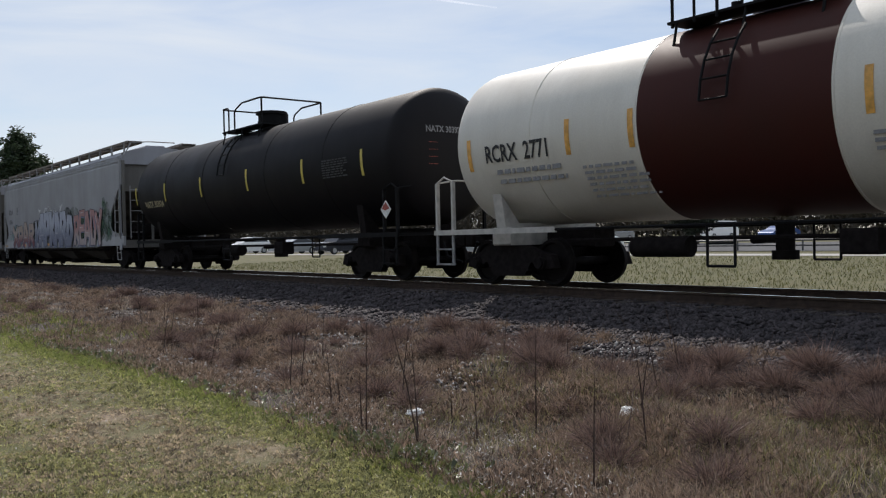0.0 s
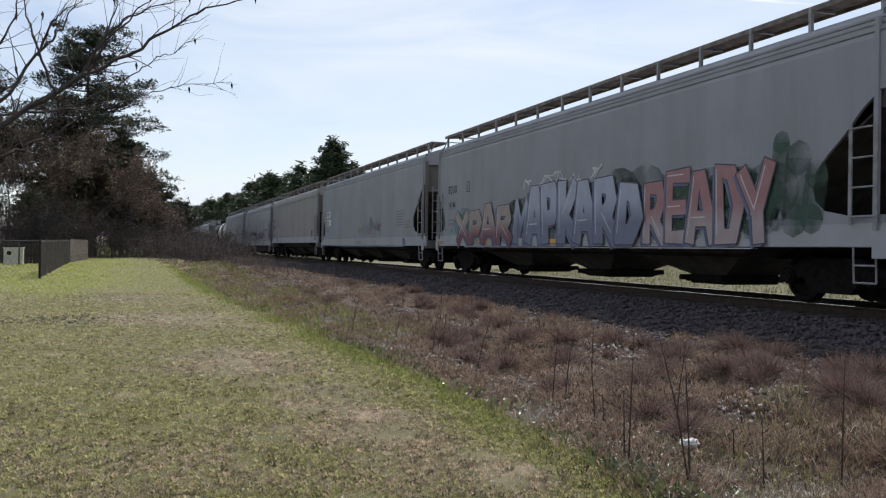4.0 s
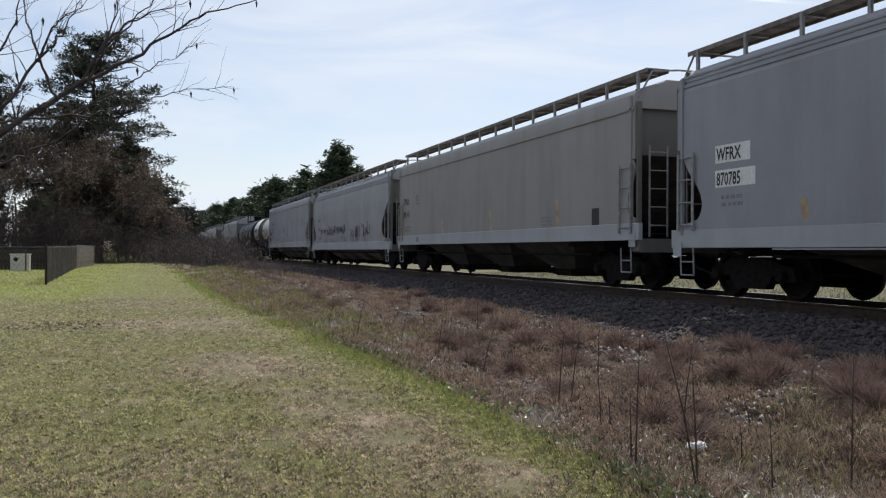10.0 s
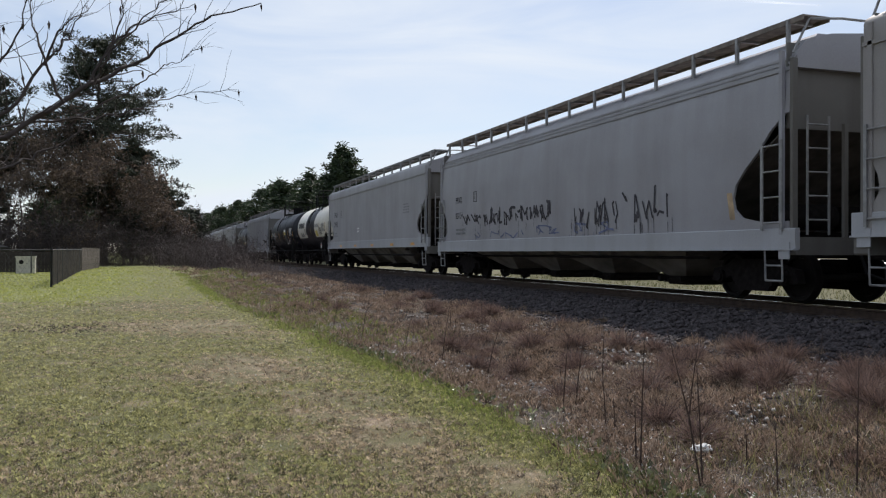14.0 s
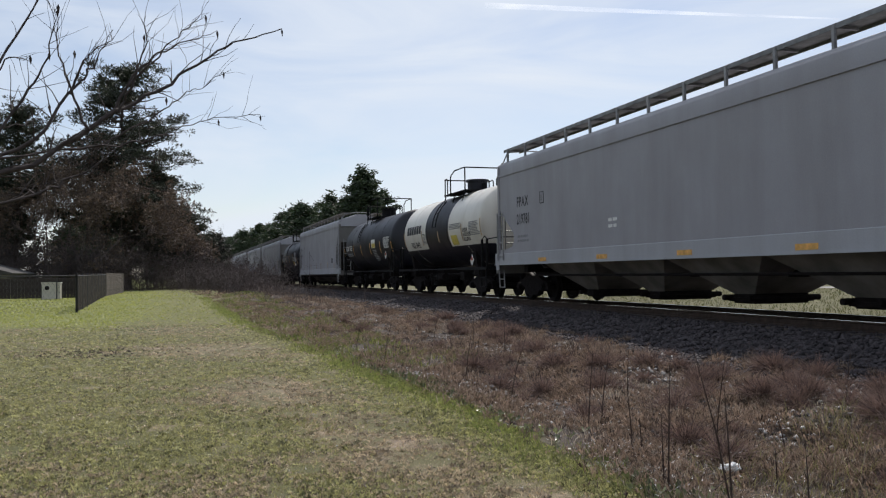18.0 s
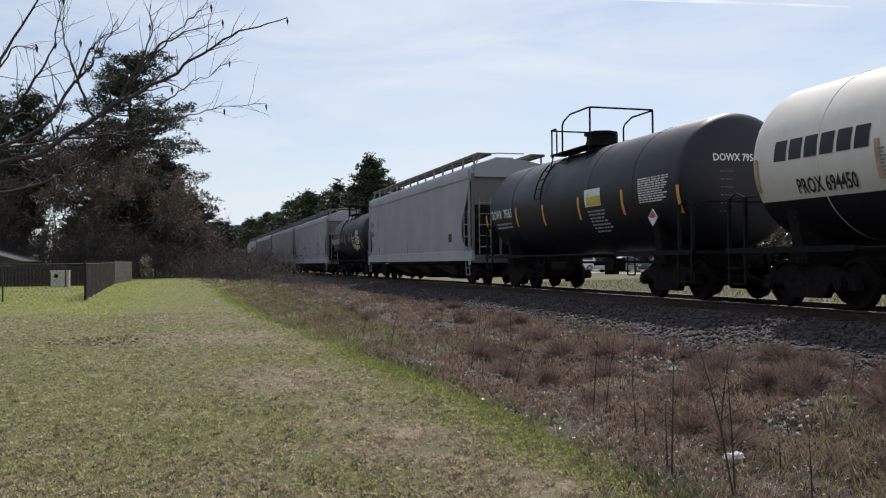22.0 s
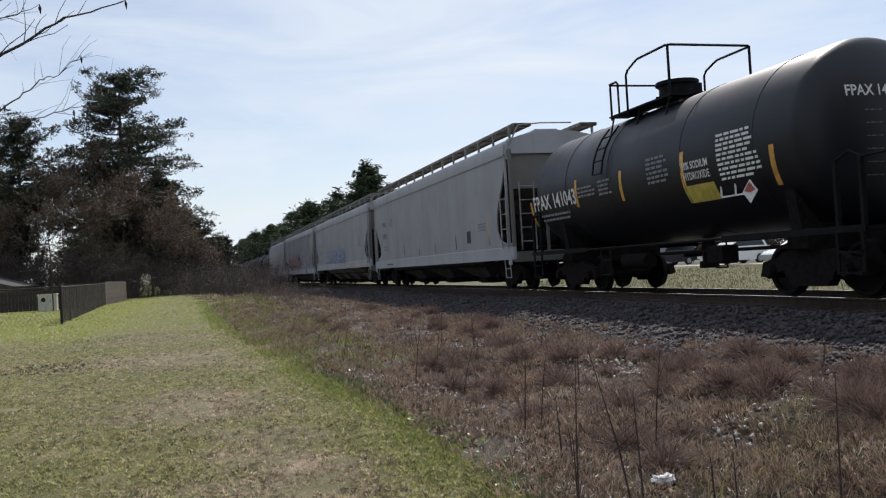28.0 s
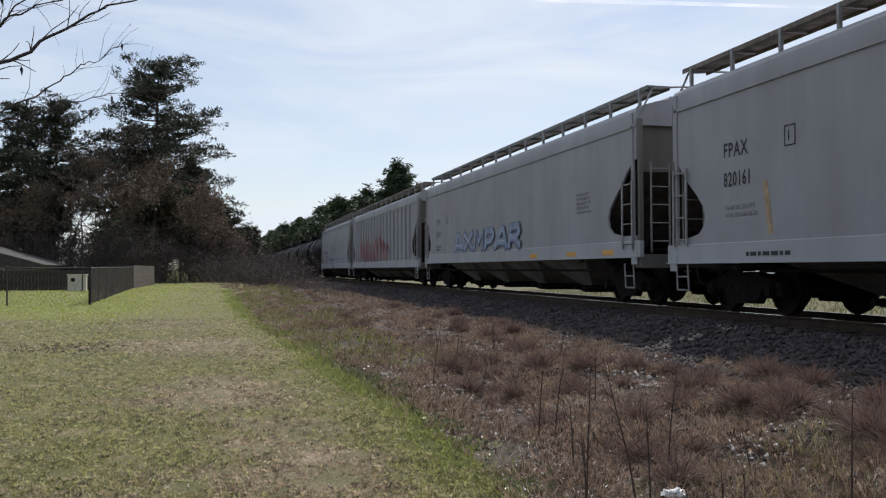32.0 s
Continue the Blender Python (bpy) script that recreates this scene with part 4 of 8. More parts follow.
J = JOINTS
white_tank, hw, rw, cw = tank_car("tank_car", "cream white tank car with a maroon band and orange reflectors", 6.42 * 2 - 13.75, 13.75, WHITE_TANK, band=(MAROON, 1.55), saddle=WHITE_LADDER, radius=1.55, base=1.16, rungs_at=-0.1)
natx, hn, rn, cn = tank_car("tank_car", "long black tank car with yellow reflector strips", J["Z"], J["A"], BLACK_TANK, radius=1.56, base=1.26, shift=0.4, rail_h=0.7, inset=-0.12, low_rail=0.95, rungs_at=-0.1)
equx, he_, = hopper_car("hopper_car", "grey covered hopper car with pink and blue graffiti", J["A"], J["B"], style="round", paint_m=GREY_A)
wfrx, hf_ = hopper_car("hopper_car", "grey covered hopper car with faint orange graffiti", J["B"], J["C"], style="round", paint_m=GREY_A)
fpax_a, hg_ = hopper_car("hopper_car", "dusty beige grey covered hopper car", J["C"], J["D"], paint_m=GREY_C, foot=1.14, bay=(0.5, 2.7, 0.5, 2.9))
scrib, hh_ = hopper_car("hopper_car", "pale covered hopper car with curved sides and black scribbles", J["D"], J["E"], style="curved", paint_m=GREY_B, chutes=4, vee=True)
fpax_b, hi_ = hopper_car("hopper_car", "pale grey covered hopper car with yellow reflectors", J["E"], J["F"], paint_m=GREY_B, board=GALV, foot=1.14, bay=(1.6, 2.95, 1.55, 3.12), chutes=4, vee=True)
procor, hp, rp, cp = tank_car("tank_car", "white tank car with a black middle band", J["F"], J["G"], WHITE_TANK, band=(NAVY, 1.58), radius=1.48, base=1.18, shift=-0.95, inset=0.45, belly=(NAVY, 1.93), rail_h=0.84)
dowx, hd, rd, cd = tank_car("tank_car", "black tank car with white markings and yellow strips", J["G"], J["H"], BLUE_BLACK, radius=1.5, base=1.12, shift=0.6, inset=0.15)
fpax_c, hc_ = hopper_car("hopper_car", "pale grey covered hopper car with a black square decal", J["H"], J["I"], paint_m=GREY_B, bay=(1.0, 2.9, 1.35, 3.85))
fpax_t, ht, rt, ct = tank_car("tank_car", "black tank car with white and yellow hazard markings", J["I"], J["K"], BLUE_BLACK, radius=1.5, base=1.12, shift=0.8, inset=0.12, front_inset=0.95)
fpax_d, hj_ = hopper_car("hopper_car", "pale grey covered hopper car with rust stains", J["K"], J["M"], paint_m=GREY_B, bay=(1.35, 3.0, 1.35, 3.85))
blue_g, hk_ = hopper_car("hopper_car", "pale grey covered hopper car with blue graffiti", J["M"], J["N"], paint_m=GREY_B, board=GALV, foot=1.1, chutes=4, vee=True)
ribbed, hl_ = hopper_car("hopper_car", "ribbed pale covered hopper car with red graffiti", J["N"], J["O"], paint_m=GREY_B, ribs=18, chutes=4, vee=True)
small_h, hm_ = hopper_car("hopper_car", "pale covered hopper car with curved sides", J["O"], J["P"], style="curved", paint_m=GREY_B)
yy = J["P"]
tail_first = tank_car("tank_car", "black tank car far back in the train", yy, yy + 13.4, BLACK_TANK, radius=1.48)[0]
for k in range(1, 8):
    couple(copy_thing(tail_first, pose(0, 0, 0)), yy + 13.4 * k, yy + 13.4 * (k + 1))
# ---------------------------------------------------------------- markings on the cars
def side_x(style, z):
    prof = hopper_profile(style)
    return -float(np.interp(z, [p[1] for p in prof], [p[0] for p in prof]))


def strip(car, x, y0, y1, z0, z1, material, name="reflector", lean=0.0):
    s = Shape().add([(x, y0, z0), (x, y1, z0), (x, y1 + lean, z1), (x, y0 + lean, z1), (x + 0.004, y0, z0), (x + 0.004, y1, z0), (x + 0.004, y1 + lean, z1), (x + 0.004, y0 + lean, z1)],
                    [(0, 1, 2, 3), (7, 6, 5, 4), (0, 4, 5, 1), (1, 5, 6, 2), (2, 6, 7, 3), (3, 7, 4, 0)])
    return part(name, s, material, car)


GLYPHS = dict(
    A=[[(0.0, 0.0), (0.38, 0.98), (0.62, 0.98), (1.0, 0.0)], [(0.2, 0.36), (0.8, 0.36)]],
    P=[[(0.12, 0.0), (0.16, 0.95), (0.8, 0.95), (0.92, 0.72), (0.72, 0.45), (0.25, 0.42)]],
    R=[[(0.12, 0.0), (0.16, 0.95), (0.8, 0.95), (0.9, 0.72), (0.7, 0.5), (0.3, 0.46)], [(0.5, 0.46), (0.98, 0.0)]],
    M=[[(0.05, 0.0), (0.12, 0.98), (0.5, 0.42), (0.86, 0.98), (0.97, 0.0)]],
    K=[[(0.12, 0.0), (0.16, 1.0)], [(0.95, 0.98), (0.35, 0.52), (0.98, 0.0)]],
    E=[[(0.95, 0.95), (0.18, 0.95), (0.12, 0.04), (0.98, 0.04)], [(0.18, 0.5), (0.78, 0.5)]],
    D=[[(0.14, 0.04), (0.18, 0.95), (0.68, 0.9), (0.94, 0.5), (0.68, 0.06), (0.14, 0.04)]],
    Y=[[(0.05, 1.0), (0.5, 0.5), (0.48, 0.0)], [(0.98, 1.08), (0.5, 0.5)]],
    X=[[(0.05, 0.98), (0.95, 0.0)], [(0.95, 0.98), (0.05, 0.0)]],
)


def ribbon(s, pts, width, x_of):
    """Flat sprayed stroke with round joints on the side of a car."""
    for (y0, z0), (y1, z1) in zip(pts[:-1], pts[1:]):
        d = Vector((y1 - y0, z1 - z0))
        if d.length < 1e-4:
            continue
        n = Vector((-d.y, d.x)).normalized() * width / 2
        q = [(y0 + n.x, z0 + n.y), (y0 - n.x, z0 - n.y), (y1 - n.x, z1 - n.y), (y1 + n.x, z1 + n.y)]
        lift = 0.0003 * (len(s.f) % 40)
        s.add([(x_of(z) - lift, y, z) for y, z in q], [(0, 1, 2, 3)])
    for y, z in pts:
        ring = [(y + width / 2 * math.cos(a), z + width / 2 * math.sin(a)) for a in np.linspace(0, 2 * math.pi, 9)[:-1]]
        lift = 0.0003 * (len(s.f) % 40)
        s.add([(x_of(zz) - lift, yy, zz) for yy, zz in ring], [tuple(range(8))])


def fade(name, low, high, z0, z1, vary=0.3):
    """Sprayed paint that runs from one colour at the foot of the letters to another at their tops."""
    m, nt, b = node_material(name)
    tc = nt.nodes.new("ShaderNodeTexCoord")
    sp = nt.nodes.new("ShaderNodeSeparateXYZ")
    nt.links.new(tc.outputs["Object"], sp.inputs["Vector"])
    mr = nt.nodes.new("ShaderNodeMapRange")
    mr.inputs["From Min"].default_value, mr.inputs["From Max"].default_value = z0, z1
    nt.links.new(sp.outputs["Z"], mr.inputs["Value"])
    c = add_ramp(nt, mr.outputs["Result"], [(0.25, low), (0.75, high)])
    c = add_mix(nt, vary, c, add_ramp(nt, add_noise(nt, 3.5, 5), [(0.3, (0.45, 0.42, 0.42)), (0.7, (1, 1, 1))]), "MULTIPLY")
    nt.links.new(c, b.inputs["Base Color"])
    b.inputs["Roughness"].default_value = 0.55
    return m


def block_stroke(s, pts, width, x):
    """A stroke of even width with square ends and mitred corners."""
    P = [Vector(p) for p in pts]
    left, right = [], []
    for i, p in enumerate(P):
        d0 = (P[i] - P[i - 1]).normalized() if i else (P[1] - P[0]).normalized()
        d1 = (P[i + 1] - P[i]).normalized() if i < len(P) - 1 else d0
        n0, n1 = Vector((-d0.y, d0.x)), Vector((-d1.y, d1.x))
        n = n0 + n1
        n = n.normalized() if n.length > 0.3 else n0
        k = min(1.12, 1 / max(0.4, n.dot(n0)))
        q = p - d0 * width * 0.45 if i == 0 else (p + d0 * width * 0.45 if i == len(P) - 1 else p)
        left.append(q + n * width / 2 * k)
        right.append(q - n * width / 2 * k)
    n_ = len(P)
    s.add([(x - 0.0003 * i, q.x, q.y) for i, q in enumerate(left)] + [(x - 0.0003 * i, q.x, q.y) for i, q in enumerate(right)], [(i, i + 1, n_ + i + 1, n_ + i) for i in range(n_ - 1)])


def graffiti(car, style, y_left, y_right, z0, z1, forms, seed, fill, outline, glow=None, stroke=0.2, name="graffiti"):
    """Overlapping block letters: haze behind, then each form's drop, outline, fill and shine over the one before."""
    rnd = random.Random(seed)
    count = len(forms)
    w = (y_left - y_right) / count
    base = side_x(style, 1.8) - (0.007 if z0 < 1.3 else 0.003)
    if glow:
        s = Shape()
        for i in range(count * 3):
            y = y_left - (y_left - y_right) * (i + 0.3) / (count * 3)
            r0 = rnd.uniform(0.3, 0.45) * (z1 - z0)
            zc = z0 + (z1 - z0) * rnd.uniform(0.3, 0.85)
            ring = [(y + 1.4 * r0 * math.cos(a), max(z0, zc + r0 * math.sin(a))) for a in np.linspace(0, 2 * math.pi, 15)[:-1]]
            xx = base - 0.0002 * (i % 20)
            s.add([(xx, yy, zz) for yy, zz in ring], [tuple(range(14))])
        tagged(part(name + "_haze", s, glow, car), kind="stuff")
    body, line, shine, drop = Shape(), Shape(), Shape(), Shape()
    for i in range(count):
        g = GLYPHS[forms[i]]
        lift, grow, slant = rnd.uniform(-0.04, 0.06), rnd.uniform(0.9, 1.1), rnd.uniform(-0.15, 0.15)
        x = base - 0.005 - 0.007 * i
        for k, ln in enumerate(g):
            q = [(y_left - w * (i + 0.1 + 0.86 * u + slant * v), max(z0 + stroke * 0.5, z0 + (z1 - z0) * (v * grow + lift))) for u, v in ln]
            block_stroke(drop, [(y + 0.07, z - 0.05) for y, z in q], stroke + 0.03, x - 0.0008 * k)
            block_stroke(line, q, stroke + 0.06, x - 0.002 - 0.0008 * k)
            block_stroke(body, q, stroke, x - 0.0045 - 0.0008 * k)
            block_stroke(shine, [(y + stroke * 0.26, z + stroke * 0.1) for y, z in q[:2]], 0.022, x - 0.0075)
    for nm, sh, m_ in (("_drop", drop, VIOLET), ("_outline", line, outline), ("", body, fill), ("_shine", shine, WHITE_SPRAY)):
        tagged(part(name + nm, sh, m_, car), kind="stuff")


def scrawl(car, style, y_left, y_right, z0, z1, count, seed, material, width=0.035, drips=0):
    """Quick marker tags: looping strokes that run on and double back, with some drips."""
    rnd = random.Random(seed)
    s = Shape()
    w = (y_left - y_right) / count
    for i in range(count):
        h = (z1 - z0) * rnd.uniform(0.55, 1.0)
        zb = z0 + rnd.uniform(0, 0.3) * (z1 - z0)
        for _ in range(rnd.randint(1, 3)):
            pts, u, v = [], rnd.uniform(0, 0.4), rnd.choice((0.0, 0.9))
            for _ in range(rnd.randint(3, 6)):
                pts.append((y_left - w * (i + u), zb + h * v))
                u = min(1.05, max(-0.1, u + rnd.uniform(-0.25, 0.45)))
                v = min(1.0, max(0.0, rnd.choice((rnd.uniform(0.6, 1), rnd.uniform(0, 0.4)))))
            ribbon(s, pts, width * rnd.uniform(0.7, 1.3), lambda z: side_x(style, z) - 0.005)
    for i in range(drips):
        y = rnd.uniform(y_right, y_left)
        zt = rnd.uniform(z0, z0 + 0.4 * (z1 - z0))
        ribbon(s, [(y, zt), (y + rnd.uniform(-0.02, 0.02), zt - rnd.uniform(0.2, 0.6))], 0.016, lambda z: side_x(style, z) - 0.005)
    tagged(part("scrawl", s, material, car), kind="stuff")


def road_marks(car, half, y_left, words, number, style="flat", size=0.36, z=2.75, ink=INK_BLACK, seed=1):
    """Initials and number near the rear end of the near side, the end of the car at local y = half."""
    x = side_x(style, z) - 0.006
    letters(car, words, size, ink, x, y_left, z, squeeze=0.8, spacing=1.15)
    letters(car, number, size, ink, x, y_left, z - 0.53, squeeze=0.72, spacing=1.1)
    bars(car, x, y_left - 0.05, z - 0.95, 2, 0.95, 0.07, INK_FADED, seed=seed)
    s = Shape()
    yb = y_left - 1.75
    for a, b, c, d in ((0, 0.02, 0, 0.34), (0.26, 0.28, 0, 0.34), (0, 0.28, 0, 0.02), (0, 0.28, 0.32, 0.34), (0.1, 0.12, 0.08, 0.26)):
        s.box(x - 0.003, x, yb - b, yb - a, z - 0.03 + c, z - 0.03 + d)
    part("stencil_box", s, ink, car)


def local(car, y):
    """A place along the train in the car's own frame."""
    return y - next(m for c, m in TRAIN if c is car)


RED_SPRAY = plain("red_spray_paint", (0.34, 0.05, 0.05), 0.55, 0, 0.35, 3)
BLUE_SPRAY = plain("pale_blue_spray_paint", (0.27, 0.33, 0.46), 0.55, 0, 0.3, 2)
TEAL = plain("teal_spray_paint", (0.12, 0.30, 0.30), 0.55, 0, 0.3, 2)
VIOLET = plain("faded_violet_spray_paint", (0.13, 0.15, 0.26), 0.55, 0, 0.3, 3)
DARK_SPRAY = plain("black_spray_paint", (0.035, 0.03, 0.04), 0.6, 0, 0.3, 4)
GREY_SPRAY = plain("dark_blue_grey_spray_paint", (0.075, 0.07, 0.095), 0.6, 0, 0.3, 4)
WHITE_SPRAY = plain("white_spray_paint", (0.62, 0.62, 0.64), 0.6, 0, 0.2, 4)
STAIN = plain("rust_run_stain", (0.26, 0.18, 0.11), 0.8, 0, 0.4, 3)

TAN_FADE = fade("tan_to_pink_spray", (0.21, 0.075, 0.095), (0.40, 0.32, 0.28), 1.1, 1.85)
BLUE_FADE = fade("white_to_blue_spray", (0.19, 0.21, 0.29), (0.42, 0.45, 0.55), 1.2, 2.3)
RED_FADE = fade("pink_to_red_spray", (0.44, 0.36, 0.36), (0.41, 0.21, 0.21), 1.2, 1.9)


def haze(m, keep):
    """Let the paint below show through a thin sprayed veil."""
    nt = m.node_tree
    mx, tp = nt.nodes.new("ShaderNodeMixShader"), nt.nodes.new("ShaderNodeBsdfTransparent")
    fac = add_ramp(nt, add_noise(nt, 2.0, 4), [(0.3, (0, 0, 0)), (0.7, (keep, keep, keep))])
    nt.links.new(fac, mx.inputs["Fac"])
    nt.links.new(tp.outputs["BSDF"], mx.inputs[1])
    nt.links.new(nt.nodes["Principled BSDF"].outputs["BSDF"], mx.inputs[2])
    nt.links.new(mx.outputs["Shader"], nt.nodes["Material Output"].inputs["Surface"])
    return m


TEAL_HAZE = haze(plain("thin_teal_spray", (0.14, 0.30, 0.32), 0.55, 0, 0.3, 2), 0.5)
DARK_HAZE = haze(plain("thin_dark_spray", (0.045, 0.05, 0.05), 0.6, 0, 0.3, 2), 0.75)
GREEN_HAZE = haze(plain("thin_green_spray", (0.05, 0.10, 0.07), 0.6, 0, 0.3, 2), 0.7)

DULL_YELLOW = plain("faded_yellow_paint", (0.31, 0.295, 0.21), 0.6, 0, 0.25, 3)

# car with the big pieces
L = lambda y: local(equx, y)
road_marks(equx, he_, L(50.75), "EQUX", "14144", "round", seed=3)
graffiti(equx, "round", L(49.8), L(45.4), 1.0, 1.98, "XPAR", 5, TAN_FADE, GREY_SPRAY, TEAL_HAZE, 0.36)
graffiti(equx, "round", L(45.2), L(38.6), 1.0, 2.32, "MAPKARD", 11, BLUE_FADE, GREY_SPRAY, DARK_HAZE, 0.44)
graffiti(equx, "round", L(38.5), L(34.4), 1.0, 2.35, "READY", 23, RED_FADE, GREY_SPRAY, GREEN_HAZE, 0.29)
letters(equx, "2017", 0.24, WHITE_SPRAY, side_x("round", 2.8) - 0.02, L(42.6), 2.52, "sprayed_date")
strip(equx, -1.612, L(52.0), L(51.2), 1.02, 1.12, ORANGE_FADED)
strip(equx, -1.612, L(51.75), L(51.65), 1.2, 1.36, INK_BLACK, "oval_hole")
scrawl(equx, "round", L(51.0), L(49.6), 1.35, 1.8, 3, 8, TEAL, 0.06)
scrawl(equx, "round", L(44.6), L(40.0), 2.52, 2.85, 5, 9, WHITE_SPRAY, 0.035)
for y in (47.9, 43.1, 38.0):
    strip(equx, -1.612, L(y), L(y - 0.75), 1.03, 1.14, ORANGE)
s = Shape()
for i, (y, w, h) in enumerate(((34.0, 0.6, 1.0), (33.6, 0.5, 0.7), (34.4, 0.4, 1.3))):
    ribbon(s, [(L(y), 1.4), (L(y - 0.1), 1.4 + h)], w, lambda z: side_x("round", z) - 0.006)
part("graffiti_cloud", s, GREEN_HAZE, equx)

L = lambda y: local(wfrx, y)
x = side_x("round", 2.6) - 0.004
strip(wfrx, x, L(71.48), L(70.5), 2.52, 2.85, INK_WHITE, "white_plate")
strip(wfrx, x, L(71.48), L(70.36), 2.07, 2.39, INK_WHITE, "white_plate")
letters(wfrx, "WFRX", 0.33, INK_BLACK, x - 0.004, L(71.44), 2.57, squeeze=0.74)
letters(wfrx, "870785", 0.33, INK_BLACK, x - 0.004, L(71.44), 2.11, squeeze=0.7)
bars(wfrx, x, L(71.3), 1.85, 2, 0.6, 0.07, INK_FADED, seed=4)
strip(wfrx, x, L(65.4), L(65.25), 1.4, 2.0, ORANGE_FADED, lean=0.1)
strip(wfrx, x, L(69.2), L(69.05), 1.4, 1.75, ORANGE_FADED, lean=0.06)
scrawl(wfrx, "round", L(63.0), L(59.6), 1.45, 2.35, 5, 31, INK_FADED, 0.032, 5)
scrawl(wfrx, "round", L(61.8), L(59.6), 1.6, 2.1, 4, 37, VIOLET, 0.022, 2)
scrawl(wfrx, "round", L(60.3), L(59.7), 1.65, 1.95, 1, 33, RED_SPRAY, 0.03, 2)
strip(wfrx, x, L(61.5), L(61.35), 1.38, 1.75, ORANGE_FADED, lean=0.1)
strip(wfrx, x, L(63.9), L(63.0), 1.55, 1.8, DULL_YELLOW, "faded_yellow_patch")
bars(wfrx, x - 0.003, L(63.85), 1.72, 2, 0.8, 0.06, INK_FADED, seed=5)
bars(wfrx, x, L(57.2), 2.35, 6, 1.1, 0.06, INK_FADED, seed=6)
bars(wfrx, x, L(56.0), 1.9, 3, 0.8, 0.06, INK_FADED, seed=7)
strip(wfrx, x, L(55.75), L(55.62), 1.45, 2.3, ORANGE_FADED, lean=0.2)
strip(wfrx, -1.61, L(56.2), L(55.85), 0.98, 1.27, VIOLET, "blue_patch", lean=0.12)
bars(wfrx, -1.61, L(64.2), 1.12, 2, 1.2, 0.05, INK_FADED, seed=8)

L = lambda y: local(fpax_a, y)
road_marks(fpax_a, hg_, L(92.15), "FPAX", "890147", seed=13)
x = -1.606
for y, z in ((92.1, 1.45), (87.2, 1.45), (82.6, 1.4), (78.0, 1.45)):
    strip(fpax_a, x, L(y), L(y - 0.16), z, z + 0.75, ORANGE_FADED, lean=0.18)
strip(fpax_a, x, L(76.2), L(75.85), 1.5, 1.9, INK_BLACK, "black_decal")
bars(fpax_a, x, L(79.0), 1.75, 4, 0.7, 0.05, INK_FADED, seed=14)
strip(fpax_a, -1.632, L(90.3), L(90.0), 1.22, 1.42, INK_FADED, "steel_plate")

L = lambda y: local(scrib, y)
road_marks(scrib, hh_, L(110.95), "FPAX", "820154", "curved", 0.3, 2.6, INK_BLACK, seed=17)
scrawl(scrib, "curved", L(110.3), L(103.2), 1.75, 2.25, 17, 41, DARK_SPRAY, 0.065, 10)
scrawl(scrib, "curved", L(102.2), L(97.6), 1.5, 2.2, 11, 43, DARK_SPRAY, 0.05, 22)
scrawl(scrib, "curved", L(109.0), L(100.0), 1.32, 1.6, 8, 44, VIOLET, 0.04, 6)
strip(scrib, side_x("curved", 1.8) - 0.004, L(95.9), L(95.75), 1.5, 2.3, ORANGE_FADED, lean=0.15)

L = lambda y: local(fpax_b, y)
road_marks(fpax_b, hi_, L(132.05), "FPAX", "219781", size=0.43, z=2.9, seed=19)
for y in (130.4, 126.8, 123.2, 119.6, 116.4):
    strip(fpax_b, -1.632, L(y), L(y - 0.55), 1.2, 1.31, ORANGE)
bars(fpax_b, -1.606, L(126.2), 2.1, 2, 0.5, 0.08, INK_WHITE, seed=20)
bars(fpax_b, -1.606, L(117.6), 2.9, 4, 0.9, 0.06, INK_FADED, seed=21)

L = lambda y: local(fpax_c, y)
road_marks(fpax_c, hc_, L(179.7), "FPAX", "820144", z=2.85, seed=23)
x = -1.606
strip(fpax_c, x, L(165.05), L(164.62), 1.68, 2.0, INK_BLACK, "black_decal")
for y in (177.6, 174.2, 171.6, 169.5, 166.7, 164.1):
    strip(fpax_c, x, L(y), L(y - 0.12), 1.32, 1.75, STAIN if int(y) % 2 else ORANGE_FADED, "stain", lean=0.06)

L = lambda y: local(fpax_d, y)
road_marks(fpax_d, hj_, L(212.3), "FPAX", "820161", z=2.85, seed=29)
x = -1.606
strip(fpax_d, x, L(199.2), L(198.8), 1.57, 1.97, INK_BLACK, "black_decal")
for y, z, tall in ((211.0, 1.42, 0.9), (208.2, 1.4, 0.5), (205.6, 1.36, 0.28), (203.2, 1.36, 0.34), (200.5, 1.4, 0.5), (197.0, 1.42, 1.0)):
    strip(fpax_d, x, L(y), L(y - 0.13), z, z + tall, ORANGE_FADED if tall > 0.6 else STAIN, "stain", lean=0.16 * tall)
bars(fpax_d, x, L(198.0), 2.1, 3, 0.8, 0.05, INK_FADED, seed=30)
bars(fpax_d, -1.632, L(211.6), 1.06, 1, 1.3, 0.07, INK_BLACK, seed=31)

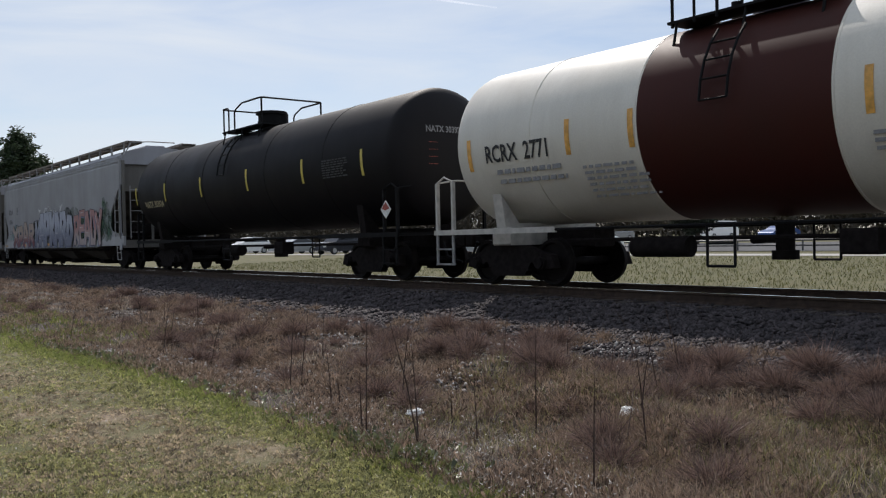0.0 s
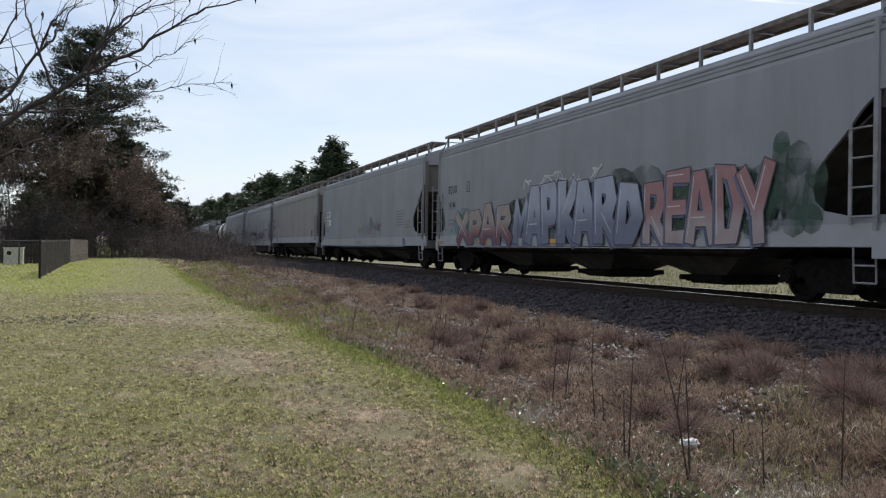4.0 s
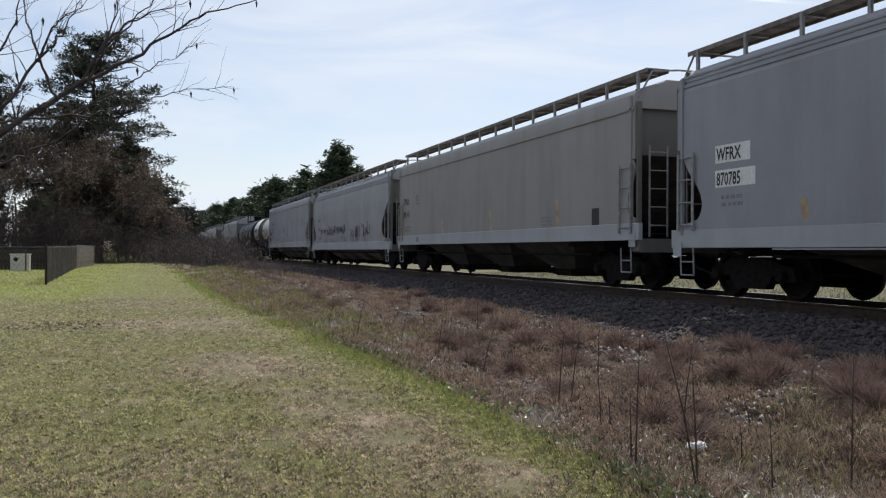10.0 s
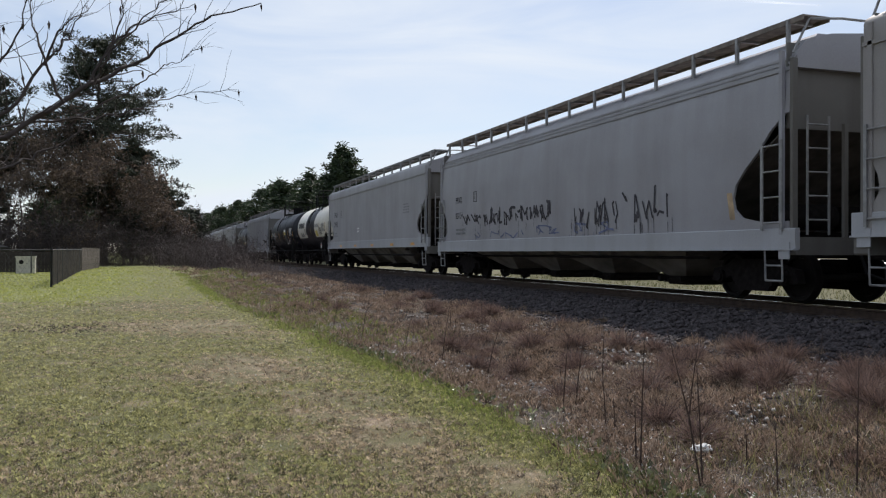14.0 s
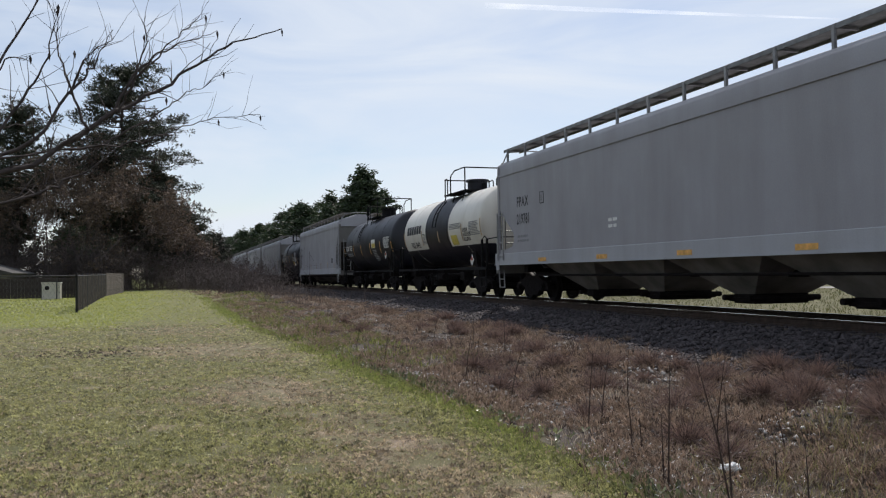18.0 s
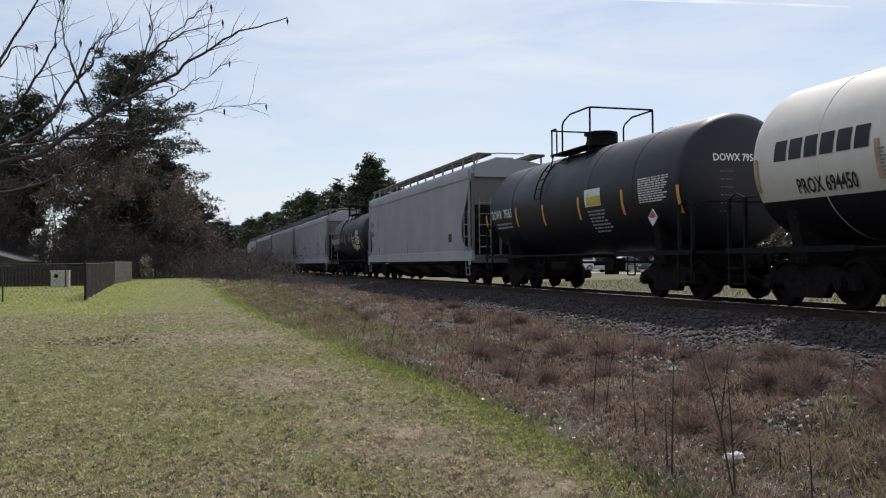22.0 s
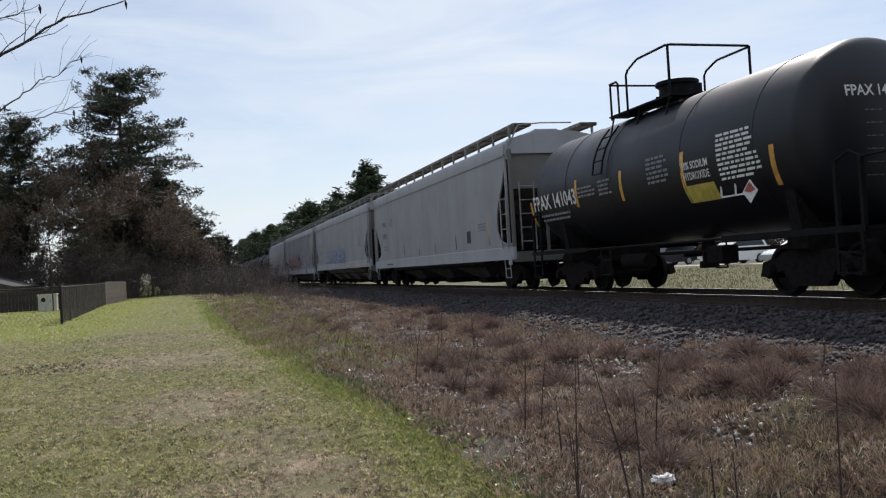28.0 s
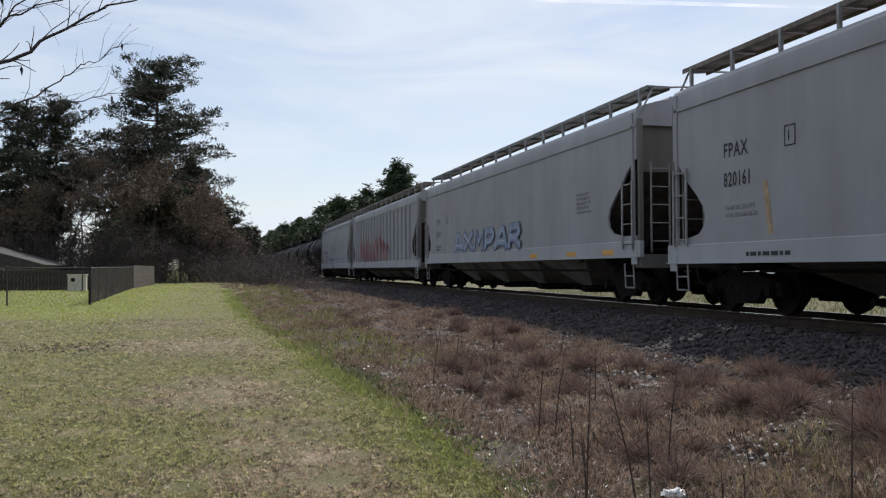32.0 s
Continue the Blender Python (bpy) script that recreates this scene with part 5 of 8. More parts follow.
L = lambda y: local(blue_g, y)
graffiti(blue_g, "flat", L(230.9), L(223.2), 1.5, 2.15, "AXMPAR", 51, BLUE_SPRAY, VIOLET, None, 0.2)
road_marks(blue_g, hk_, L(233.9), "FPAX", "820087", z=2.7, ink=INK_FADED, seed=33)
bars(blue_g, -1.606, L(219.0), 2.7, 5, 0.9, 0.06, INK_FADED, seed=34)
for y in (222.4, 219.6, 217.4):
    strip(blue_g, -1.632, L(y), L(y - 0.6), 1.16, 1.28, ORANGE)
L = lambda y: local(ribbed, y)
s = Shape()
rnd = random.Random(61)
for i in range(9):
    y = L(254.0) - i * 1.1
    ribbon(s, [(y, 1.35 + rnd.uniform(0, 0.3)), (y - 0.5, 2.1 + rnd.uniform(0, 0.9)), (y - 0.9, 1.4)], 0.16, lambda z: -1.685)
part("graffiti", s, RED_SPRAY, ribbed)
strip(small_h, side_x("curved", 2) - 0.004, 3.0, 0.5, 1.5, 1.75, VIOLET, "faded_patch")

def placard(car, x, y, z, turn=False):
    """A diamond hazard placard in red and white."""
    ring = [(y, z - 0.2), (y - 0.2, z), (y, z + 0.2), (y + 0.2, z)]
    p = part("hazard_placard", Shape().prism_x(ring, x - 0.012, x), INK_WHITE, car, "small diamond hazard placard")
    rin = [(y, z - 0.02), (y - 0.15, z + 0.02), (y, z + 0.16), (y + 0.15, z + 0.02)]
    part("placard_field", Shape().prism_x(rin, x - 0.017, x - 0.012), INK_RED, p)


# tanks
L = lambda y: local(white_tank, y)
tank_label(white_tank, rw, cw, "RCRX  2771", 0.44, INK_BLACK, L(11.55), 2.33, 0.74)
for y, z in ((12.05, 2.2), (9.5, 2.3), (8.15, 2.3), (4.45, 2.35)):
    tank_patch(white_tank, rw, cw, "reflector", ORANGE, L(y), L(y - 0.11), z, z + 0.6)
tank_print(white_tank, rw, cw, L(11.3), 2.1, 2, 1.7, 0.09, INK_FADED, 3)
tank_print(white_tank, rw, cw, L(9.2), 2.05, 6, 1.35, 0.05, INK_FADED, 4)
tank_print(white_tank, rw, cw, L(4.4), 2.1, 3, 0.8, 0.05, INK_FADED, 5)
L = lambda y: local(natx, y)
tank_label(natx, rn, cn, "NATX 303924", 0.3, INK_PALE, L(29.85), 2.25, 0.95)
for y, z in ((30.7, 2.4), (27.92, 2.4), (24.92, 2.4), (21.7, 2.4), (18.54, 2.4), (15.8, 2.4)):
    tank_patch(natx, rn, cn, "reflector", YELLOW, L(y), L(y - 0.1), z, z + 0.6)
tank_print(natx, rn, cn, L(17.5), 2.85, 8, 1.2, 0.03, INK_DIM, 8)


placard(natx, -1.5, L(14.9), 1.6)
head_label(natx, hn, rn, cn, "NATX 303924", 0.2, INK_FADED, -0.75, 3.3, -0.12)
for k in range(4):
    head_label(natx, hn, rn, cn, "- -- --- -", 0.09, INK_RED, -0.7, 3.05 - 0.16 * k, -0.12)
L = lambda y: local(procor, y)
for i in range(6):
    y, z = L(145.6) - i * 0.385, 2.62
    tank_patch(procor, rp, cp, "maker_mark", NAVY, y, y - 0.31, z, z + 0.36, -0.03)
tank_label(procor, rp, cp, "PROX 694450", 0.36, INK_BLACK, L(145.1), 2.02, 0.66)
tank_print(procor, rp, cp, L(143.15), 2.55, 8, 0.5, 0.03, INK_FADED, 7)
tank_patch(procor, rp, cp, "yellow_decal", YELLOW, L(139.2), L(138.45), 1.98, 2.35)
tank_print(procor, rp, cp, L(139.3), 2.75, 4, 1.5, 0.03, INK_FADED, 9)
for k, words in enumerate(("SODIUM", "HYDROXIDE", "SOLUTION")):
    tank_label(procor, rp, cp, words, 0.2, INK_BLACK, L(137.75), 2.42 - 0.17 * k, 0.75)
tank_print(procor, rp, cp, L(137.0), 2.72, 9, 1.1, 0.03, INK_FADED, 19)
for y, z in ((146.15, 2.1), (143.25, 2.1), (137.9, 2.1), (135.8, 2.2)):
    tank_patch(procor, rp, cp, "reflector", ORANGE_FADED, L(y), L(y - 0.1), z, z + 0.62)
tank_patch(procor, rp, cp, "reflector", ORANGE_FADED, L(140.9), L(140.8), 2.15, 2.6)
for mark in procor.children:
    if mark.name.startswith(("reflector", "yellow_decal")):
        for v in mark.data.vertices:
            v.co.x -= 0.006
placard(procor, -1.54, L(136.45), 1.35)
L = lambda y: local(dowx, y)
tank_label(dowx, rd, cd, "DOWX  79565", 0.4, INK_WHITE, L(160.3), 2.32, 0.72)
for y, z in ((161.0, 1.9), (158.2, 2.0), (156.1, 1.95), (153.7, 2.0), (151.3, 2.0), (148.85, 1.9)):
    tank_patch(dowx, rd, cd, "reflector", ORANGE, L(y), L(y - 0.12), z, z + 0.6, -0.06)
tank_print(dowx, rd, cd, L(160.0), 2.1, 2, 1.6, 0.06, INK_FADED, 10)
tank_patch(dowx, rd, cd, "white_decal", INK_WHITE, L(153.2), L(152.3), 2.3, 2.75)
d = tank_patch(dowx, rd, cd, "yellow_decal", YELLOW, L(153.1), L(152.3), 2.32, 2.55)
for v in d.data.vertices:
    v.co.x -= 0.006
tank_print(dowx, rd, cd, L(153.1), 2.15, 7, 1.0, 0.045, INK_FADED, 12)
tank_print(dowx, rd, cd, L(150.4), 2.75, 11, 1.3, 0.028, INK_WHITE, 13)
placard(dowx, -1.52, L(149.7), 1.85)
L = lambda y: local(fpax_t, y)
tank_label(fpax_t, rt, ct, "FPAX 141043", 0.52, INK_WHITE, L(193.5), 2.2, 0.92)
for y, z in ((193.8, 1.8), (190.9, 2.1), (188.65, 2.05), (186.2, 2.1), (183.6, 1.85)):
    tank_patch(fpax_t, rt, ct, "reflector", ORANGE, L(y), L(y - 0.12), z, z + 0.65, -0.08)
tank_print(fpax_t, rt, ct, L(193.2), 2.0, 2, 1.8, 0.06, INK_FADED, 15)
tank_print(fpax_t, rt, ct, L(190.7), 2.5, 3, 0.9, 0.05, INK_FADED, 16)
tank_print(fpax_t, rt, ct, L(189.6), 2.55, 4, 0.6, 0.05, INK_FADED, 17)
tank_print(fpax_t, rt, ct, L(187.4), 2.75, 6, 0.8, 0.05, INK_FADED, 18)
tank_label(fpax_t, rt, ct, "50% SODIUM", 0.2, INK_WHITE, L(186.1), 2.4, 0.75)
tank_label(fpax_t, rt, ct, "HYDROXIDE", 0.2, INK_WHITE, L(186.1), 2.2, 0.75)
tank_patch(fpax_t, rt, ct, "yellow_decal", YELLOW, L(186.2), L(185.2), 1.78, 2.1)
tank_print(fpax_t, rt, ct, L(184.95), 2.85, 10, 1.15, 0.045, INK_WHITE, 19)
s = Shape()
x = on_tank(rt, ct, 1.95) - 0.012
for a, b, c_, d_ in ((0, 0.9, 0, 0.03), (0, 0.9, 0.32, 0.35), (0, 0.03, 0, 0.35), (0.42, 0.45, 0, 0.35), (0.87, 0.9, 0, 0.35)):
    s.box(x - 0.003, x + 0.02, L(185.1) - b, L(185.1) - a, 1.78 + c_, 1.78 + d_)
part("frame_decal", s, INK_WHITE, fpax_t)
placard(fpax_t, -1.54, L(184.0), 1.8)
head_label(fpax_t, ht, rt, ct, "FPAX 141043", 0.24, INK_WHITE, -0.8, 3.1, 0.95)
for k in range(6):
    head_label(fpax_t, ht, rt, ct, "-- --- - --", 0.1, INK_FADED, -0.5, 2.85 - 0.2 * k, 0.95)
head_label(dowx, hd, rd, cd, "DOWX 79565", 0.22, INK_WHITE, -0.85, 3.0, 0.15)
for k in range(6):
    head_label(dowx, hd, rd, cd, "--- -- ----", 0.1, INK_FADED, -0.7, 2.75 - 0.17 * k, 0.15)

# ---------------------------------------------------------------- vapour trail
TRAIL, nt, bsdf = node_material("thin_white_vapour")
glow, clear, veil = nt.nodes.new("ShaderNodeBsdfTranslucent"), nt.nodes.new("ShaderNodeBsdfTransparent"), nt.nodes.new("ShaderNodeMixShader")
glow.inputs["Color"].default_value = (0.95, 0.95, 0.95, 1)
nt.links.new(add_ramp(nt, add_noise(nt, 0.006, 3), [(0.35, (0.03, 0.03, 0.03)), (0.65, (0.32, 0.32, 0.32))]), veil.inputs["Fac"])
nt.links.new(clear.outputs["BSDF"], veil.inputs[1])
nt.links.new(glow.outputs["BSDF"], veil.inputs[2])
nt.links.new(veil.outputs["Shader"], nt.nodes["Material Output"].inputs["Surface"])
a0, a1 = Vector((1000.0, 2700.0, 905.0)), Vector((1950.0, 2140.0, 772.0))
rows_ = []
for i in range(25):
    u = i / 24
    mid_p, wide = a0.lerp(a1, u), 10.0 + 22.0 * (1 - u)
    away = Vector((mid_p.x, mid_p.y, 0)).normalized() * wide
    rows_ += [tuple(mid_p + away), tuple(mid_p - away)]
trail = Shape().add(rows_, [(2 * i, 2 * i + 1, 2 * i + 3, 2 * i + 2) for i in range(24)])
tagged(new("vapour_trail", trail.mesh("vapour_trail", TRAIL, 0)), "thin white vapour trail high in the sky", "cloud", kind="structure")

# ---------------------------------------------------------------- grass, brush and stones
rng = np.random.default_rng(7)


def wave(x, y, k, seed):
    r = np.random.default_rng(seed)
    out = np.zeros_like(x)
    for _ in range(6):
        a, b, p = r.normal(0, k), r.normal(0, k), r.uniform(0, 6.28)
        out += np.sin(a * x + b * y + p)
    return out / 6


def fan(n, r0, r1, a0, a1):
    """Spots strewn over a sector round the camera's stand, denser near it; bearings from the track's heading."""
    r = r0 * (r1 / r0) ** rng.random(n)
    a = np.radians(rng.uniform(a0, a1, n))
    return r * np.sin(a), r * np.cos(a)


def blades(x, y, z, h, w, lean, seg2=False):
    """Thin tapering blades at the spots; each is an island of its own."""
    n = len(x)
    az, face = rng.uniform(0, 2 * math.pi, n), rng.uniform(0, math.pi, n)
    dx, dy = np.cos(az) * lean * h, np.sin(az) * lean * h
    wx, wy = np.cos(face) * w / 2, np.sin(face) * w / 2
    base = np.stack([x, y, z], -1)
    side = np.stack([wx, wy, 0 * wx], -1)
    if not seg2:
        tip = base + np.stack([dx, dy, h], -1)
        v = np.stack([base - side, base + side, tip], 1).reshape(-1, 3)
        return v, np.arange(3 * n).reshape(-1, 3)
    mid = base + np.stack([0.3 * dx, 0.3 * dy, 0.6 * h], -1)
    tip = base + np.stack([dx, dy, h], -1)
    v = np.stack([base - side, base + side, mid - 0.7 * side, mid + 0.7 * side, tip], 1).reshape(-1, 3)
    f = np.array([[0, 1, 3], [0, 3, 2], [2, 3, 4]])[None] + 5 * np.arange(n)[:, None, None]
    return v, f.reshape(-1, 3)


LAWN_GREEN = leafy("lawn_grass_green", (0.14, 0.143, 0.055), (0.54, 0.51, 0.2), 0.5, 0.5)
LAWN_STRAW = leafy("lawn_grass_straw", (0.17, 0.135, 0.085), (0.66, 0.54, 0.36), 0.6, 0.4)
LAWN_BRIGHT = leafy("sunlit_yellow_green_grass", (0.19, 0.225, 0.04), (0.46, 0.48, 0.11), 0.5, 0.5)
LUSH = leafy("lush_edge_grass", (0.075, 0.095, 0.03), (0.27, 0.29, 0.085), 0.5, 0.5)
FRESH = leafy("fresh_green_grass", (0.12, 0.155, 0.04), (0.36, 0.39, 0.12), 0.5, 0.5)
DRY = leafy("dry_brown_grass", (0.05, 0.034, 0.026), (0.46, 0.335, 0.245), 0.65, 0.35)
WEED = leafy("yellow_green_weeds", (0.08, 0.08, 0.032), (0.32, 0.30, 0.13), 0.5, 0.5)
HEAD = leafy("mauve_brown_weed_heads", (0.05, 0.033, 0.029), (0.30, 0.205, 0.175), 0.75, 0.3)
DRY_PALE = leafy("pale_dry_grass", (0.13, 0.105, 0.08), (0.58, 0.49, 0.38), 0.65, 0.4)
DARK_DRY = leafy("dark_dead_weed", (0.035, 0.026, 0.023), (0.24, 0.18, 0.15), 0.7, 0.3)


def worn(x, y):
    """How far the turf has died back, 0 to 1."""
    out = np.zeros_like(x)
    for wx, wy, rx, ry in WORN:
        out = np.maximum(out, np.clip(1.2 - np.hypot((x - wx) / rx, (y - wy) / ry), 0, 1))
    return out


def dryness(x, y, edge):
    """Over 0.4 the grass is straw, far below 0 it is fresh."""
    d = 0.55 * wave(x, y, 0.9, 5) + 0.5 * wave(x, y, 3.5, 6) + 0.75 * worn(x, y) + 0.12
    d = d + 0.2 * np.exp(-((y - 24) / 4) ** 2) - 0.55 * np.clip((y - 27) / 8, 0, 1) - 0.2 * np.clip((-1.0 - x) / 2, 0, 1)
    return d - 0.7 * np.exp(-((edge - x) / 0.45) ** 2)


gx_, gy_ = fan(360000, 3.6, 75, -25, 50)
edge = lawn_edge(gy_) + 0.25 * wave(gx_, gy_, 2.0, 3)
on = gx_ < edge
gx_, gy_, edge = gx_[on], gy_[on], edge[on]
score = dryness(gx_, gy_, edge) + rng.normal(0, 0.25, len(gx_))
thin_ = worn(gx_, gy_) * 1.1 + 0.5 * wave(gx_, gy_, 3.5, 6) + 0.4 * wave(gx_, gy_, 11.0, 9)
bare = (thin_ > 0.6) & (rng.random(len(gx_)) < 0.55)
grow = 0.7 + 0.5 * rng.random(len(gx_))
dist = np.hypot(gx_, gy_)
kinds = np.where(score > 0.32, 1, np.where((gy_ > 24) & (score < 0.1) & ((gx_ < -1.2 + rng.normal(0, 0.8, len(gx_))) | (rng.random(len(gx_)) < 0.3)), 2, 0))
for nm, k, mat_, hh, lab in (("lawn_grass", 0, LAWN_GREEN, 0.026, "short patchy green lawn grass"), ("straw_grass", 1, LAWN_STRAW, 0.02, "short dry straw-coloured lawn grass"), ("bright_grass", 2, LAWN_BRIGHT, 0.034, "bright yellow-green grass at the far end of the lawn")):
    pick = (kinds == k) & ~bare
    X, Y = gx_[pick], gy_[pick]
    lush = 0.6 + 0.9 * np.clip(wave(X, Y, 9.0, 8) + 0.35, 0, 1)
    v, f = blades(X, Y, ground_z(X, Y) - 0.004, hh * grow[pick] * lush, (0.006 + 0.0008 * dist[pick]) * (1.8 if k == 2 else 1.0), 1.3)
    tagged(new(nm, soup(nm, v, f, mat_)), lab, "grass", kind="stuff")

n = 26000
ex_y = 4.0 * (52 / 4.0) ** rng.random(n)
ex_x = lawn_edge(ex_y) - np.abs(rng.normal(0, 0.24, n)) + 0.08 + 0.25 * wave(ex_y, ex_y, 2.0, 3)
keep = wave(ex_x, ex_y, 0.8, 51) + 0.7 * np.exp(-((ex_y - 14.5) / 3.5) ** 2) + 0.3 * np.clip((ex_y - 20) / 10, 0, 1) - 0.3 * np.clip((9 - ex_y) / 3, 0, 1) + rng.normal(0, 0.25, n) > 0.22
ex_x, ex_y = ex_x[keep], ex_y[keep]
v, f = blades(ex_x, ex_y, ground_z(ex_x, ex_y) - 0.005, rng.uniform(0.02, 0.06, len(ex_x)), 0.006 + 0.0009 * ex_y, 0.8, True)
tagged(new("edge_grass", soup("edge_grass", v, f, FRESH)), "bright green longer grass along the lawn's edge", "grass", kind="stuff")


def rosettes(x, y, z, size, height, mat_, name, label, category, points=8, wd=0.16):
    """Low tufts: blades that spring from one crown, so that each tuft has a tone of its own."""
    n = len(x)
    az = np.arange(points)[None] * 2 * math.pi / points + rng.normal(0, 0.35, (n, points)) + rng.uniform(0, 6.28, (n, 1))
    ln = size[:, None] * rng.uniform(0.4, 1.2, (n, points))
    up = height[:, None] * rng.uniform(0.2, 1.3, (n, points))
    a = np.stack([x[:, None] + ln * np.cos(az - wd), y[:, None] + ln * np.sin(az - wd), z[:, None] + 0.75 * up], -1)
    b = np.stack([x[:, None] + ln * 0.8 * np.cos(az + wd), y[:, None] + ln * 0.8 * np.sin(az + wd), z[:, None] + up], -1)
    v = np.concatenate([np.stack([x, y, z - 0.006], -1)[:, None], a, b], 1)
    i = np.arange(points)
    f = np.stack([0 * i, 1 + i, 1 + points + i], -1)[None] + ((2 * points + 1) * np.arange(n))[:, None, None]
    return tagged(new(name, soup(name, v.reshape(-1, 3), f.reshape(-1, 3), mat_)), label, category, kind="stuff")


tx, ty = fan(210000, 3.6, 60, -25, 50)
on = (tx < lawn_edge(ty) + 0.2 * wave(tx, ty, 2.0, 3)) & (wave(tx, ty, 6.0, 41) + 0.8 * wave(tx, ty, 14.0, 42) + rng.normal(0, 0.25, len(tx)) > -0.3)
tx, ty = tx[on], ty[on]
tr = np.hypot(tx, ty)
tone = dryness(tx, ty, lawn_edge(ty)) + rng.normal(0, 0.25, len(tx))
sparse = worn(tx, ty) + 0.4 * wave(tx, ty, 3.5, 6) + rng.normal(0, 0.35, len(tx)) < 0.95
TUFT_GREEN = leafy("lawn_tuft_green", (0.06, 0.062, 0.028), (0.54, 0.52, 0.24), 0.5, 0.5)
TUFT_STRAW = leafy("lawn_tuft_straw", (0.09, 0.07, 0.05), (0.68, 0.55, 0.38), 0.6, 0.4)
for pick, mat_, lab in ((tone < 0.35, TUFT_GREEN, "low green tufts in the mown lawn"), (tone >= 0.35, TUFT_STRAW, "low straw-coloured tufts in the mown lawn")):
    pick = pick & sparse & (ty < 26)
    k = int(pick.sum())
    rosettes(tx[pick], ty[pick], ground_z(tx[pick], ty[pick]), rng.uniform(0.011, 0.032, k) * (1 + 0.03 * tr[pick]), rng.uniform(0.006, 0.03, k), mat_, "lawn_tufts", lab, "grass")
vy = 2.0 * (45 / 2.0) ** rng.random(75000)
vx = lawn_edge(vy) + 0.1 + rng.normal(0, 0.14, 75000) + (8.3 - lawn_edge(vy)) * rng.random(75000)
on = wave(vx, vy, 2.4, 31) + 0.8 * wave(vx, vy, 9.0, 44) + rng.normal(0, 0.25, len(vx)) > -0.2
vx, vy = vx[on], vy[on]
VERGE_TUFT = leafy("withered_verge_tuft", (0.045, 0.031, 0.025), (0.42, 0.31, 0.235), 0.7, 0.4)
rosettes(vx, vy, ground_z(vx, vy) + 0.005, rng.uniform(0.012, 0.045, len(vx)) * (1 + 0.03 * vy), rng.uniform(0.01, 0.07, len(vx)), VERGE_TUFT, "withered_tufts", "low withered tufts covering the rough verge", "brush", 9, 0.07)


PALE_SPOTS = [(6.43, 10.85, 80, 0.45), (5.88, 15.62, 60, 0.5), (6.69, 9.05, 60, 0.4), (7.13, 7.84, 110, 0.55), (7.2, 12.3, 80, 0.4), (3.46, 12.6, 40, 0.3), (3.9, 11.0, 40, 0.5), (4.4, 30.5, 50, 1.2),
              (7.6, 6.4, 70, 0.6), (6.9, 14.2, 50, 0.5), (4.3, 9.6, 34, 0.6), (5.6, 7.2, 40, 0.4), (6.2, 19.5, 60, 0.8), (5.4, 24.0, 60, 1.0)]


def off_spots(x, y):
    """True away from the patches of bare pale stones."""
    ok = np.ones(len(x), bool)
    for cx, cy, _, sp in PALE_SPOTS:
        ok &= np.hypot((x - cx) / (0.7 * sp), (y - cy) / (1.1 * sp)) > 1.0
    return ok


def clumps(n, per, height, spread, mat_, name, label, region, seed, width=0.006, bunch=True):
    """Bunches of long dead blades that arch outwards."""
    r = np.random.default_rng(seed)
    cx, cy = region(int(n * 1.9), r)
    heap = wave(cx, cy, 2.4, 31) + 0.7 * wave(cx, cy, 5.0, 32) + r.normal(0, 0.12, len(cx))
    pick_ = np.argsort(-heap)[:n] if bunch else np.arange(n)
    pick_ = pick_[off_spots(cx[pick_], cy[pick_])]
    cx, cy = cx[pick_], cy[pick_]
    k = rng.integers(int(per * 0.6), int(per * 1.4), len(cx))
    X, Y = np.repeat(cx, k), np.repeat(cy, k)
    size = np.repeat(r.uniform(0.4, 1.0, len(cx)) ** 1.4 * 1.5, k)
    m = len(X)
    ox, oy = r.normal(0, spread, m) * size, r.normal(0, spread, m) * size
    h = height * size * r.uniform(0.5, 1.1, m)
    az = np.arctan2(oy, ox) + r.normal(0, 0.6, m)
    base = np.stack([X + ox, Y + oy, ground_z(X + ox, Y + oy) - 0.02], -1)
    out = np.stack([np.cos(az), np.sin(az), 0 * az], -1) * (h * r.uniform(0.2, 1.3, m))[:, None]
    up = np.stack([0 * h, 0 * h, h], -1)
    dist_ = np.hypot(X, Y)
    face = r.uniform(0, math.pi, m)
    side = np.stack([np.cos(face), np.sin(face), 0 * face], -1) * (width / 2 * (1 + 0.07 * dist_))[:, None]
    mid_, tip = base + 0.35 * out + 0.65 * up, base + out + up
    v = np.stack([base - side, base + side, mid_ - 0.7 * side, mid_ + 0.7 * side, tip], 1).reshape(-1, 3)
    f = (np.array([[0, 1, 3], [0, 3, 2], [2, 3, 4]])[None] + 5 * np.arange(m)[:, None, None]).reshape(-1, 3)
    return tagged(new(name, soup(name, v, f, mat_)), label, "brush", kind="stuff")


def verge(lo, hi, y0, y1):
    def region(n, r):
        y = y0 * (y1 / y0) ** r.random(n)
        a = lawn_edge(y) + lo
        return a + (hi - a) * r.random(n) ** 0.9, y
    return region


def along_edge(n, r):
    y = 2.5 * (24 / 2.5) ** r.random(n)
    return lawn_edge(y) + 0.12 + r.normal(0, 0.14, n), y


